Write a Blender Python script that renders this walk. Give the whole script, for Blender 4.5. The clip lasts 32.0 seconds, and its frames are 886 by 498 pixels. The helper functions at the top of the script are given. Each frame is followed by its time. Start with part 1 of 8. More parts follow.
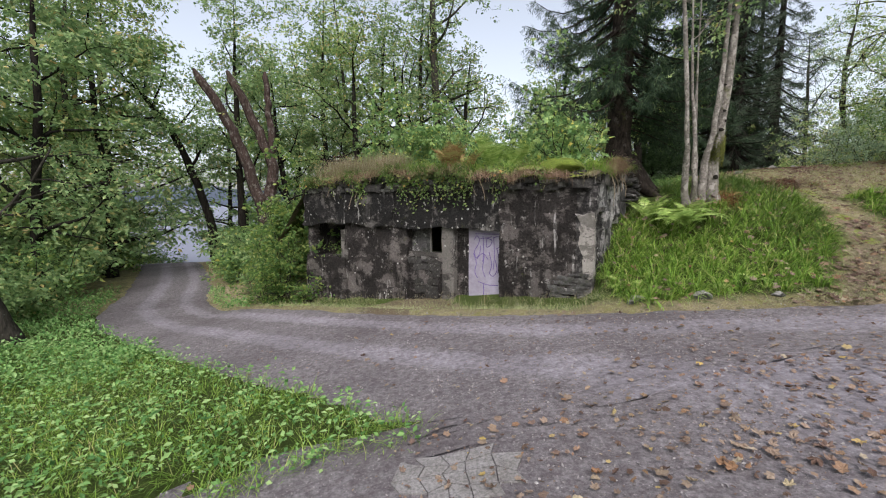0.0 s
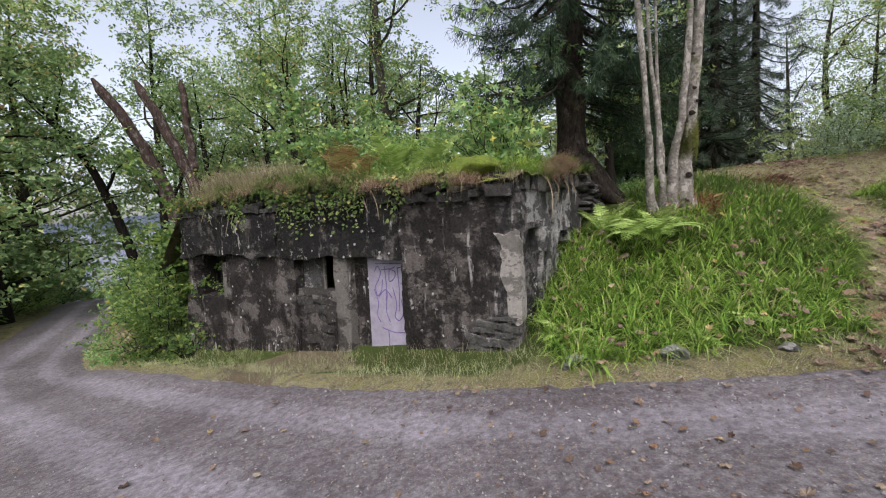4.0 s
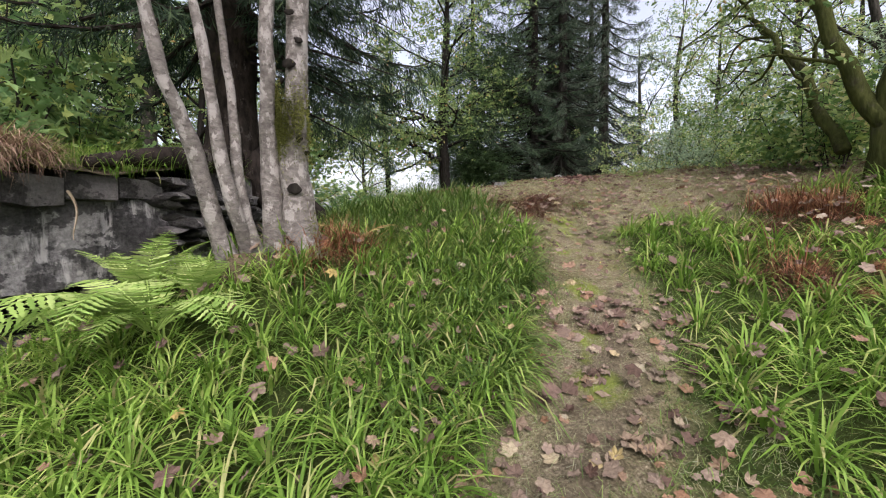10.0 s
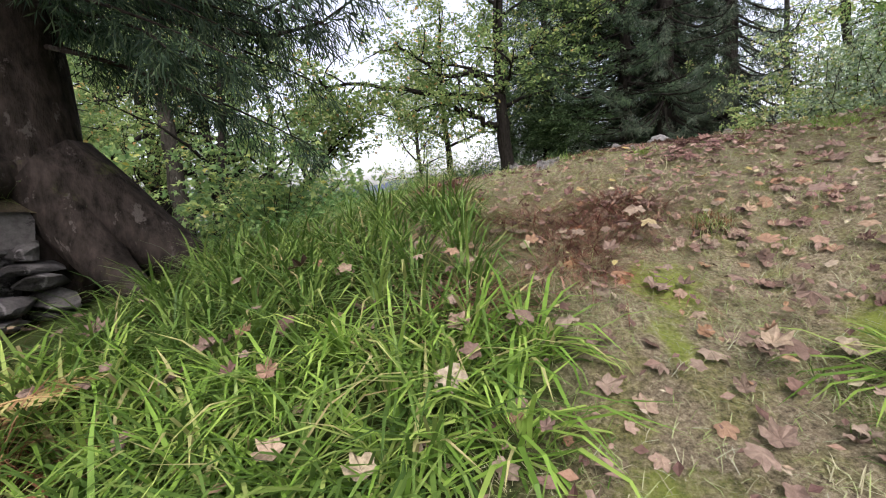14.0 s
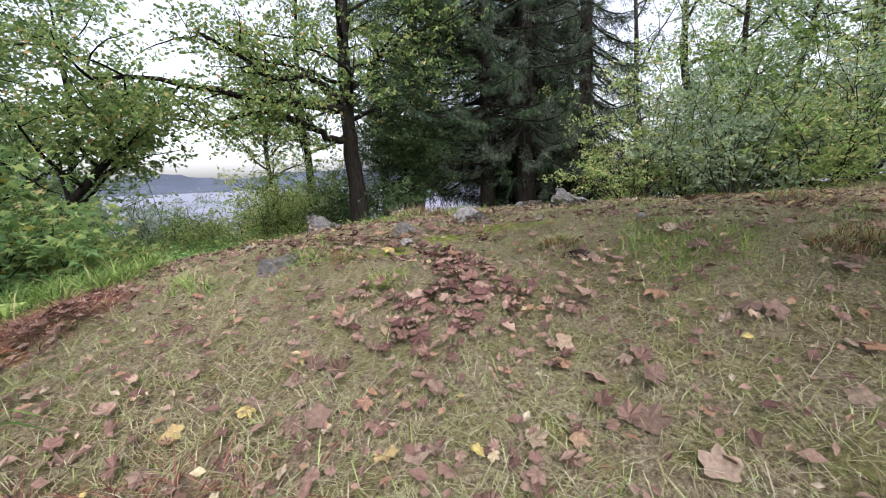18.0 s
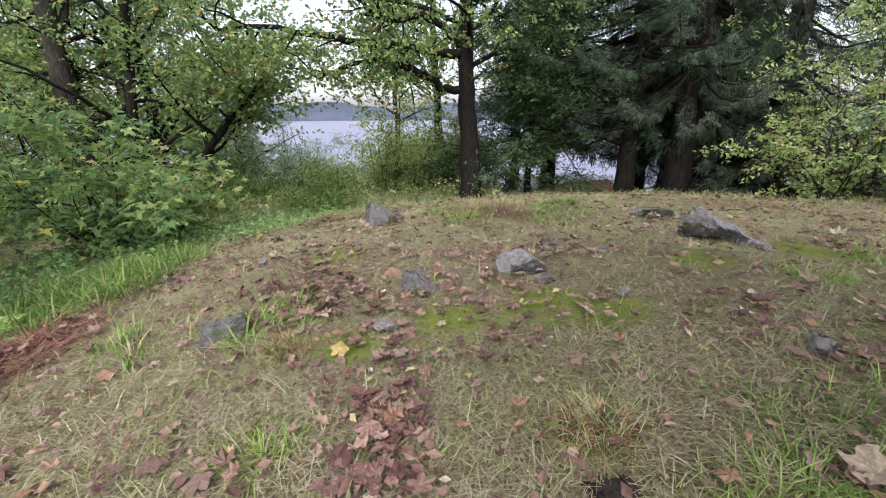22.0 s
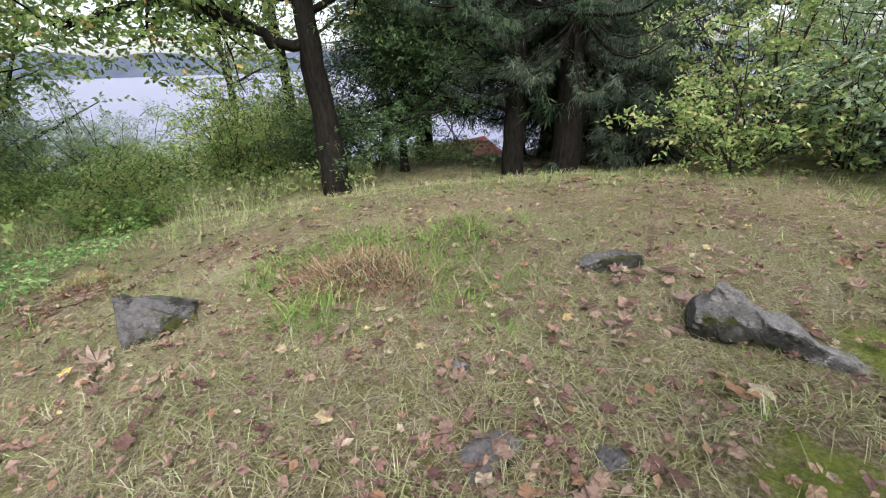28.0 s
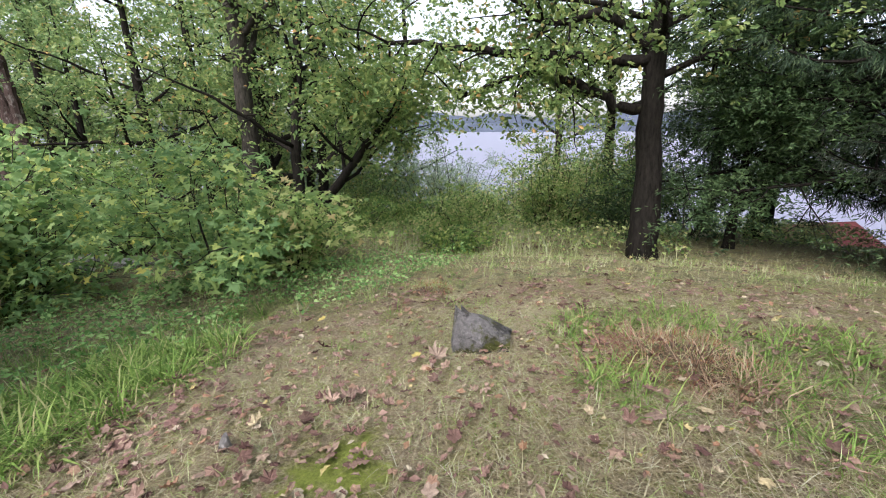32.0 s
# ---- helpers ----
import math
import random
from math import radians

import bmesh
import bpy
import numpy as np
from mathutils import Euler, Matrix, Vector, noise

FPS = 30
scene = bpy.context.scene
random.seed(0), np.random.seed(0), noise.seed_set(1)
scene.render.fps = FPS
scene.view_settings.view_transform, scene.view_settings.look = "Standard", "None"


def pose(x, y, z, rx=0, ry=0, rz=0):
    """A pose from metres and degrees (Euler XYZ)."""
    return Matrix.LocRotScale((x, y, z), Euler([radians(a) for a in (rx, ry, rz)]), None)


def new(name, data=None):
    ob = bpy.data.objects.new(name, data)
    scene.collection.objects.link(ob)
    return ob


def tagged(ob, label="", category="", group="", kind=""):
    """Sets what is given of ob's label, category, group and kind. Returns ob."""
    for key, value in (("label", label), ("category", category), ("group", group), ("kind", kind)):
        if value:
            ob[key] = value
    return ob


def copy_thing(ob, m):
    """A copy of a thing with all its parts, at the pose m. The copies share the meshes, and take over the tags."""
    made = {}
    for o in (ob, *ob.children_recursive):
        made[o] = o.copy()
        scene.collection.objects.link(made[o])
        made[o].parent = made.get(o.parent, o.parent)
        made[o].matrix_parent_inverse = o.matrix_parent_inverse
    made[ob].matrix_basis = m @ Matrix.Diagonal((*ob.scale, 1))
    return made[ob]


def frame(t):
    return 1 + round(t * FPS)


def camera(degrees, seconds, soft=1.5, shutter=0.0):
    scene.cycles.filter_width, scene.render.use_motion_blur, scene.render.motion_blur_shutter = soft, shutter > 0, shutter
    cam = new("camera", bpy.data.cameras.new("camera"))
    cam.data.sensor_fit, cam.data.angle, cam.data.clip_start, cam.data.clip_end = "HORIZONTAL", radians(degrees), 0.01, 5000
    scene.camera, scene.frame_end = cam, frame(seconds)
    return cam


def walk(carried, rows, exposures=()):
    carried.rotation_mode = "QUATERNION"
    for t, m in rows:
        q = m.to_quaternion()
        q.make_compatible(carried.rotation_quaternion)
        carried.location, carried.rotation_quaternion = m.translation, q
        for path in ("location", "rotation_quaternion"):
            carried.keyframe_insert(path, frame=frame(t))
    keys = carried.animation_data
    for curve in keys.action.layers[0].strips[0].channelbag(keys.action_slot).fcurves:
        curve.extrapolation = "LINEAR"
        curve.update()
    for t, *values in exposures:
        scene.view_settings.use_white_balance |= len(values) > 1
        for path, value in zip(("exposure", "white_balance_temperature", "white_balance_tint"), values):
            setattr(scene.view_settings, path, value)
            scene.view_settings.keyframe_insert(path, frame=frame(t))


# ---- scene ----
cam = camera(93.1, 32.0, 1.1)
METRES, EYE, TILT, LEAN, TURN = 19.0, 1.65, -6.2, 0.0, 0.0
ROWS = [
    (0.0, 0.0, 0.0, 0.0, 0.0, 0.0, -0.0),
    (0.5, 0.0007, 0.0181, 0.0013, 1.88, 0.42, -0.38),
    (1.0, 0.0036, 0.0336, 0.0039, 4.31, 0.96, -0.37),
    (1.5, 0.0092, 0.0476, 0.0078, 6.62, 1.72, -1.46),
    (2.0, 0.0166, 0.0639, 0.0083, 8.2, 1.73, -2.24),
    (2.5, 0.0266, 0.08, 0.0114, 8.4, 1.55, -0.03),
    (3.0, 0.0448, 0.0908, 0.0117, 6.79, 1.6, 0.24),
    (3.5, 0.0631, 0.1014, 0.0133, 4.71, 1.74, 0.61),
    (4.0, 0.0845, 0.1165, 0.0148, -1.07, 1.89, 2.6),
    (4.5, 0.1085, 0.1285, 0.0155, -5.29, 2.16, 3.53),
    (6.5, 0.204, 0.1739, 0.0244, -14.24, 2.66, 2.79),
    (7.0, 0.2238, 0.1896, 0.0284, -15.41, 2.42, 1.31),
    (7.5, 0.2434, 0.2031, 0.0301, -15.76, 2.58, 3.41),
    (8.0, 0.2604, 0.2181, 0.0336, -15.69, 2.55, 2.84),
    (8.5, 0.2754, 0.2348, 0.0386, -15.65, 2.53, 3.09),
    (9.0, 0.2929, 0.2465, 0.0404, -14.26, 2.68, 3.43),
    (9.5, 0.3095, 0.26, 0.0428, -12.52, 2.57, 1.68),
    (10.0, 0.3291, 0.2792, 0.0467, -11.74, 1.9, 1.56),
    (10.5, 0.3476, 0.2934, 0.048, -11.31, 1.73, 3.12),
    (11.0, 0.3572, 0.3105, 0.0506, -8.23, 1.38, 2.36),
    (11.5, 0.3665, 0.3344, 0.054, -7.28, 1.11, 3.45),
    (12.0, 0.3784, 0.3546, 0.058, -3.61, 0.92, 3.67),
    (12.5, 0.388, 0.3745, 0.0626, -1.08, 0.39, 4.15),
    (13.0, 0.3939, 0.397, 0.0756, 0.15, -0.51, 3.17),
    (13.5, 0.4017, 0.4164, 0.0818, 1.08, -1.29, 4.27),
    (15.5, 0.4404, 0.4525, 0.1029, -3.14, -3.14, 4.15),
    (16.0, 0.4493, 0.4648, 0.1101, -7.91, -3.9, 3.61),
    (16.5, 0.4576, 0.478, 0.1154, -11.92, -4.16, 3.62),
    (17.0, 0.4685, 0.4899, 0.118, -13.14, -4.2, 3.57),
    (17.5, 0.4799, 0.499, 0.1256, -13.0, -4.03, 1.4),
    (18.0, 0.492, 0.5107, 0.1316, -13.03, -3.4, 3.78),
    (18.5, 0.4975, 0.5171, 0.1391, -12.94, -2.93, 3.1),
    (19.0, 0.5043, 0.5229, 0.1418, -12.14, -2.66, 1.92),
    (19.5, 0.5126, 0.5278, 0.1475, -10.44, -3.2, 1.33),
    (20.0, 0.5188, 0.5373, 0.1503, -6.09, -4.52, -0.34),
    (20.5, 0.5224, 0.5448, 0.1563, -0.96, -7.76, -0.41),
    (21.0, 0.5283, 0.5504, 0.1573, 1.04, -9.56, 0.68),
    (21.5, 0.538, 0.5584, 0.1631, 2.86, -10.78, 1.24),
    (22.0, 0.5378, 0.5664, 0.1647, 6.37, -11.39, -0.18),
    (22.5, 0.5322, 0.5775, 0.169, 13.64, -13.08, -1.5),
    (23.0, 0.5258, 0.5879, 0.1696, 25.1, -14.65, -1.35),
    (23.5, 0.5225, 0.5999, 0.174, 28.23, -15.8, -0.68),
    (24.0, 0.5176, 0.613, 0.1723, 29.84, -15.9, -2.25),
    (24.5, 0.5141, 0.6263, 0.1737, 30.85, -16.35, -1.51),
    (26.5, 0.5244, 0.667, 0.1868, 22.02, -16.32, 1.28),
    (27.0, 0.5312, 0.671, 0.1879, 10.33, -16.46, 2.1),
    (27.5, 0.5385, 0.6721, 0.1879, 0.54, -16.91, 3.19),
    (28.0, 0.5449, 0.6711, 0.1882, -10.55, -17.82, 2.83),
    (28.5, 0.5443, 0.67, 0.1887, -12.67, -17.91, 2.94),
    (29.0, 0.5374, 0.671, 0.1894, -3.26, -16.74, -0.45),
    (29.5, 0.5305, 0.6709, 0.1886, 8.33, -15.5, -2.12),
    (30.0, 0.5285, 0.6697, 0.1888, 21.36, -14.85, -2.53),
    (30.5, 0.5273, 0.6686, 0.1889, 25.02, -13.75, -2.9),
    (31.0, 0.5269, 0.6694, 0.189, 26.1, -12.3, -2.94),
    (31.5, 0.5279, 0.6699, 0.1891, 27.66, -11.38, -2.9),
    (32.0, 0.5306, 0.6694, 0.19, 28.3, -10.54, -2.54),
]
EXPOSURES = [(0.0, 0.86, 6500, 11), (4.0, 0.85, 6450, 14), (7.0, 1.05, 6400, 18), (9.0, 1.12, 6450, 18), (13.0, 1.28, 6450, 20), (16.0, 1.5, 6350, 18), (18.0, 1.38, 6300, 18), (20.0, 1.36, 6250, 18), (24.0, 1.5, 6300, 16), (28.0, 1.58, 6350, 14), (32.0, 1.54, 6350, 16)]
walk(cam, [(t, pose(0, 0, EYE, TILT, LEAN, TURN) @ pose(METRES * x, METRES * y, METRES * z, 90 + pitch, roll, yaw)) for t, x, y, z, yaw, pitch, roll in ROWS], EXPOSURES)

# ---- light: an overcast day ----
world = bpy.data.worlds.new("overcast_sky")
scene.world = world
world.use_nodes = True
wn, wl = world.node_tree.nodes, world.node_tree.links
wn.clear()
sky = wn.new("ShaderNodeTexSky")
sky.sky_type = "NISHITA"
sky.sun_disc = False
sky.sun_elevation, sky.sun_rotation = radians(50), radians(180)
sky.air_density, sky.dust_density, sky.ozone_density = 1.0, 3.3, 1.0
grey = wn.new("ShaderNodeHueSaturation")
grey.inputs["Saturation"].default_value = 0.45
bg = wn.new("ShaderNodeBackground")
bg.inputs["Strength"].default_value = 0.15
wo = wn.new("ShaderNodeOutputWorld")
wl.new(sky.outputs[0], grey.inputs["Color"])
wl.new(grey.outputs[0], bg.inputs["Color"])
wl.new(bg.outputs[0], wo.inputs["Surface"])

sun = new("sun", bpy.data.lights.new("sun", "SUN"))
sun.data.energy, sun.data.angle, sun.data.color = 1.5, radians(30), (1.0, 0.955, 1.0)
sun.matrix_world = pose(0, 0, 30, 40, 0, 0)

# ---- materials ----
def material(name, rough=0.85, spec=0.3):
    m = bpy.data.materials.new(name)
    m.use_nodes = True
    n = m.node_tree.nodes
    b = n["Principled BSDF"]
    b.inputs["Roughness"].default_value = rough
    b.inputs["Specular IOR Level"].default_value = spec
    return m, n, m.node_tree.links, b


def add_noise(n, l, scale, detail=6.0, rough=0.6, stretch=None, coord="Object"):
    """A noise factor in metres of the object's own space."""
    tc = n.new("ShaderNodeTexCoord")
    mp = n.new("ShaderNodeMapping")
    if stretch:
        mp.inputs["Scale"].default_value = stretch
    l.new(tc.outputs[coord], mp.inputs["Vector"])
    t = n.new("ShaderNodeTexNoise")
    t.inputs["Scale"].default_value = scale
    t.inputs["Detail"].default_value = detail
    t.inputs["Roughness"].default_value = rough
    l.new(mp.outputs[0], t.inputs["Vector"])
    return t.outputs["Fac"]


def add_ramp(n, l, fac, stops):
    r = n.new("ShaderNodeValToRGB")
    e = r.color_ramp.elements
    while len(e) < len(stops):
        e.new(0.5)
    for k, (p, c) in enumerate(stops):
        e[k].position = p
        e[k].color = (*c, 1) if len(c) == 3 else c
    l.new(fac, r.inputs["Fac"])
    return r.outputs["Color"]


def add_mask(n, l, fac, lo, hi):
    r = n.new("ShaderNodeMapRange")
    r.inputs["From Min"].default_value, r.inputs["From Max"].default_value = lo, hi
    l.new(fac, r.inputs["Value"])
    return r.outputs["Result"]


def add_mix(n, l, fac, a, b, mode="MIX"):
    x = n.new("ShaderNodeMix")
    x.data_type, x.blend_type = "RGBA", mode
    for sock, v in ((x.inputs[0], fac), (x.inputs[6], a), (x.inputs[7], b)):
        if isinstance(v, (int, float)):
            sock.default_value = v
        elif isinstance(v, tuple):
            sock.default_value = (*v, 1)
        else:
            l.new(v, sock)
    return x.outputs[2]


def add_math(n, l, op, a, b):
    x = n.new("ShaderNodeMath")
    x.operation = op
    for sock, v in ((x.inputs[0], a), (x.inputs[1], b)):
        if isinstance(v, (int, float)):
            sock.default_value = v
        else:
            l.new(v, sock)
    return x.outputs[0]


def add_bump(n, l, b, height, strength=0.5, distance=0.02):
    x = n.new("ShaderNodeBump")
    x.inputs["Strength"].default_value, x.inputs["Distance"].default_value = strength, distance
    l.new(height, x.inputs["Height"])
    l.new(x.outputs[0], b.inputs["Normal"])


def leaf_material(name, stops, thin=0.48, rough=0.5, spec=0.14, mottle=False):
    """Leaves: colour differs from leaf to leaf, and some light passes through."""
    m, n, l, b = material(name, rough, spec)
    g = n.new("ShaderNodeNewGeometry")
    c = add_ramp(n, l, g.outputs["Random Per Island"], stops)
    patch = add_noise(n, l, 0.9, 3.0, 0.5)
    c = add_mix(n, l, add_mask(n, l, patch, 0.35, 0.7), c, add_mix(n, l, 1.0, c, (0.72, 0.78, 0.7), "MULTIPLY"))
    if mottle:
        c = add_mix(n, l, 1.0, c, add_ramp(n, l, add_noise(n, l, 55.0, 5, 0.7), [(0.3, (0.5, 0.46, 0.44)), (0.65, (1.0, 1.0, 1.0))]), "MULTIPLY")
    l.new(c, b.inputs["Base Color"])
    t = n.new("ShaderNodeBsdfTranslucent")
    l.new(c, t.inputs["Color"])
    mx = n.new("ShaderNodeMixShader")
    mx.inputs[0].default_value = thin
    l.new(b.outputs[0], mx.inputs[1])
    l.new(t.outputs[0], mx.inputs[2])
    l.new(mx.outputs[0], n["Material Output"].inputs["Surface"])
    return m


def bark_material(name, dark, light, lichen=None, lichen_amount=0.6, moss=0.0, stretch=(1, 1, 0.25), fine=22.0):
    m, n, l, b = material(name, 0.95, 0.06)
    f = add_noise(n, l, fine, 8, 0.65, stretch)
    c = add_ramp(n, l, f, [(0.3, dark), (0.7, light)])
    if lichen:
        s = add_noise(n, l, 7.0, 6, 0.7, (1, 1, 0.6))
        c = add_mix(n, l, add_mask(n, l, s, 1 - lichen_amount, 1.04 - lichen_amount), c, lichen)
    if moss:
        s = add_noise(n, l, 2.2, 8, 0.7)
        c = add_mix(n, l, add_mask(n, l, s, 0.78 - moss, 0.9 - moss), c, add_ramp(n, l, f, [(0.3, (0.026, 0.032, 0.01)), (0.75, (0.1, 0.108, 0.034))]))
    l.new(c, b.inputs["Base Color"])
    add_bump(n, l, b, f, 0.9, 0.03)
    return m


# foliage
LEAF_ALDER = leaf_material("alder_leaves", [(0.0, (0.125, 0.21, 0.085)), (0.6, (0.27, 0.39, 0.165)), (0.93, (0.41, 0.49, 0.22)), (1.0, (0.56, 0.45, 0.18))])
LEAF_OAK = leaf_material("oak_leaves", [(0.0, (0.1, 0.17, 0.058)), (0.6, (0.23, 0.325, 0.108)), (0.95, (0.37, 0.43, 0.155)), (1.0, (0.64, 0.35, 0.14))], 0.46)
LEAF_YELLOW = leaf_material("yellowing_leaves", [(0.0, (0.171, 0.281, 0.103)), (0.5, (0.374, 0.504, 0.17)), (0.85, (0.578, 0.615, 0.274)), (1.0, (0.706, 0.559, 0.305))], 0.6)
LEAF_WILLOW = leaf_material("willow_leaves", [(0.0, (0.2, 0.29, 0.19)), (0.6, (0.37, 0.47, 0.31)), (1.0, (0.52, 0.6, 0.4))], 0.6)
LEAF_MAPLE = leaf_material("sycamore_leaves", [(0.0, (0.0891, 0.167, 0.0548)), (0.6, (0.194, 0.308, 0.0875)), (1.0, (0.386, 0.436, 0.131))], 0.6)
LEAF_HAZEL = leaf_material("hazel_leaves", [(0.0, (0.13, 0.24, 0.09)), (0.7, (0.29, 0.43, 0.165)), (0.95, (0.45, 0.54, 0.18)), (1.0, (0.68, 0.59, 0.15))])
LEAF_BEECH = leaf_material("dark_beech_leaves", [(0.0, (0.032, 0.062, 0.026)), (0.6, (0.068, 0.118, 0.047)), (1.0, (0.12, 0.18, 0.075))], 0.22)
NEEDLES = leaf_material("spruce_needles", [(0.0, (0.014, 0.03, 0.017)), (0.7, (0.037, 0.064, 0.032)), (1.0, (0.085, 0.12, 0.056))], 0.12, 0.6)
NEEDLES_GREY = leaf_material("grey_hanging_spruce_twigs", [(0.0, (0.022, 0.039, 0.025)), (0.6, (0.056, 0.081, 0.051)), (1.0, (0.13, 0.138, 0.1))], 0.12, 0.7)
GRASS_LUSH = leaf_material("lush_grass_blades", [(0.0, (0.095, 0.18, 0.028)), (0.5, (0.215, 0.36, 0.06)), (0.86, (0.35, 0.47, 0.11)), (1.0, (0.48, 0.42, 0.21))], 0.42, 0.45)
GRASS_DARK = leaf_material("dark_grass_blades", [(0.0, (0.055, 0.108, 0.024)), (0.6, (0.128, 0.213, 0.044)), (0.93, (0.22, 0.3, 0.076)), (1.0, (0.38, 0.3, 0.16))], 0.36, 0.45)
GRASS_TUFT = leaf_material("tuft_grass_blades", [(0.0, (0.085, 0.16, 0.034)), (0.55, (0.19, 0.305, 0.07)), (0.88, (0.32, 0.42, 0.125)), (1.0, (0.47, 0.41, 0.23))], 0.38, 0.5)
GRASS_DRY = leaf_material("dry_grass_blades", [(0.0, (0.245, 0.225, 0.13)), (0.4, (0.47, 0.445, 0.285)), (0.62, (0.28, 0.345, 0.115)), (0.85, (0.385, 0.45, 0.195)), (1.0, (0.49, 0.48, 0.37))], 0.28, 0.6)
GRASS_STRAW = leaf_material("straw_stems", [(0.0, (0.185, 0.145, 0.082)), (0.6, (0.31, 0.262, 0.16)), (1.0, (0.42, 0.38, 0.27))], 0.2, 0.6)
GRASS_RUST = leaf_material("rusty_dead_grass", [(0.0, (0.14, 0.08, 0.055)), (0.6, (0.33, 0.22, 0.15)), (1.0, (0.5, 0.38, 0.27))], 0.2, 0.7)
MOSS_LEAF = leaf_material("olive_trunk_moss", [(0.0, (0.06, 0.07, 0.015)), (0.6, (0.14, 0.15, 0.035)), (1.0, (0.25, 0.25, 0.08))], 0.2, 0.9)
HERB = leaf_material("verge_herb_leaves", [(0.0, (0.075, 0.18, 0.055)), (0.55, (0.2, 0.36, 0.11)), (1.0, (0.38, 0.53, 0.22))], 0.35)
FERN_GREEN = leaf_material("fern_fronds", [(0.0, (0.22, 0.35, 0.08)), (0.6, (0.37, 0.5, 0.14)), (1.0, (0.5, 0.6, 0.22))], 0.35)
FERN_BROWN = leaf_material("withered_fern_fronds", [(0.0, (0.09, 0.038, 0.022)), (0.6, (0.26, 0.11, 0.058)), (1.0, (0.44, 0.25, 0.14))], 0.15, 0.8)
FERN_RED = leaf_material("dark_red_withered_stems", [(0.0, (0.085, 0.034, 0.027)), (0.6, (0.24, 0.105, 0.078)), (1.0, (0.42, 0.25, 0.18))], 0.15, 0.8)
FERN_RUSSET = leaf_material("russet_fern_fronds", [(0.0, (0.22, 0.13, 0.06)), (0.6, (0.34, 0.23, 0.1)), (1.0, (0.34, 0.33, 0.12))], 0.25, 0.7)
LITTER = leaf_material("fallen_maple_leaves", [(0.0, (0.11, 0.065, 0.05)), (0.3, (0.21, 0.145, 0.115)), (0.65, (0.32, 0.245, 0.19)), (0.85, (0.28, 0.155, 0.09)), (0.96, (0.42, 0.36, 0.27)), (1.0, (0.48, 0.35, 0.11))], 0.12, 0.75, 0.2, True)
LITTER_DARK = leaf_material("dark_red_leaf_drift", [(0.0, (0.1, 0.05, 0.045)), (0.5, (0.2, 0.115, 0.095)), (0.85, (0.3, 0.19, 0.15)), (1.0, (0.42, 0.31, 0.24))], 0.12, 0.8, 0.2, True)
LITTER_RED = leaf_material("fallen_red_leaves", [(0.0, (0.11, 0.06, 0.05)), (0.35, (0.22, 0.135, 0.11)), (0.7, (0.32, 0.225, 0.175)), (0.9, (0.3, 0.17, 0.1)), (0.97, (0.46, 0.4, 0.3)), (1.0, (0.48, 0.4, 0.12))], 0.12, 0.75, 0.2, True)

# bark and wood
BARK_BIRCH = bark_material("grey_birch_bark", (0.085, 0.075, 0.064), (0.235, 0.215, 0.19), (0.3, 0.28, 0.25), 0.48, 0.22, (1, 1, 1.6), 17.0)
# dark oak bark; its near-black also holds the deep shade on the far spruces
BARK_DARK = bark_material("dark_bark_with_shade", (0.005, 0.0046, 0.004), (0.028, 0.025, 0.02), None, 0, 0.14)
BARK_SPRUCE = bark_material("spruce_bark", (0.007, 0.006, 0.005), (0.055, 0.044, 0.036), (0.08, 0.07, 0.06), 0.4, 0.2, (1, 1, 0.45), 13.0)
BARK_MOSSY = bark_material("mossy_bark", (0.022, 0.02, 0.014), (0.1, 0.088, 0.062), (0.17, 0.155, 0.13), 0.36, 0.44)
BARK_RUSTY = bark_material("rusty_mossy_bark", (0.035, 0.026, 0.018), (0.16, 0.12, 0.08), (0.3, 0.17, 0.085), 0.46, 0.3)
BARK_ALDER = bark_material("alder_bark", (0.015, 0.0138, 0.0114), (0.066, 0.06, 0.048), (0.12, 0.12, 0.102), 0.38, 0.14)
DEADWOOD = bark_material("bare_dead_wood", (0.0184, 0.0124, 0.00998), (0.0806, 0.0578, 0.0498), (0.117, 0.104, 0.0905), 0.45, 0.0, (1, 1, 0.12), 26.0)


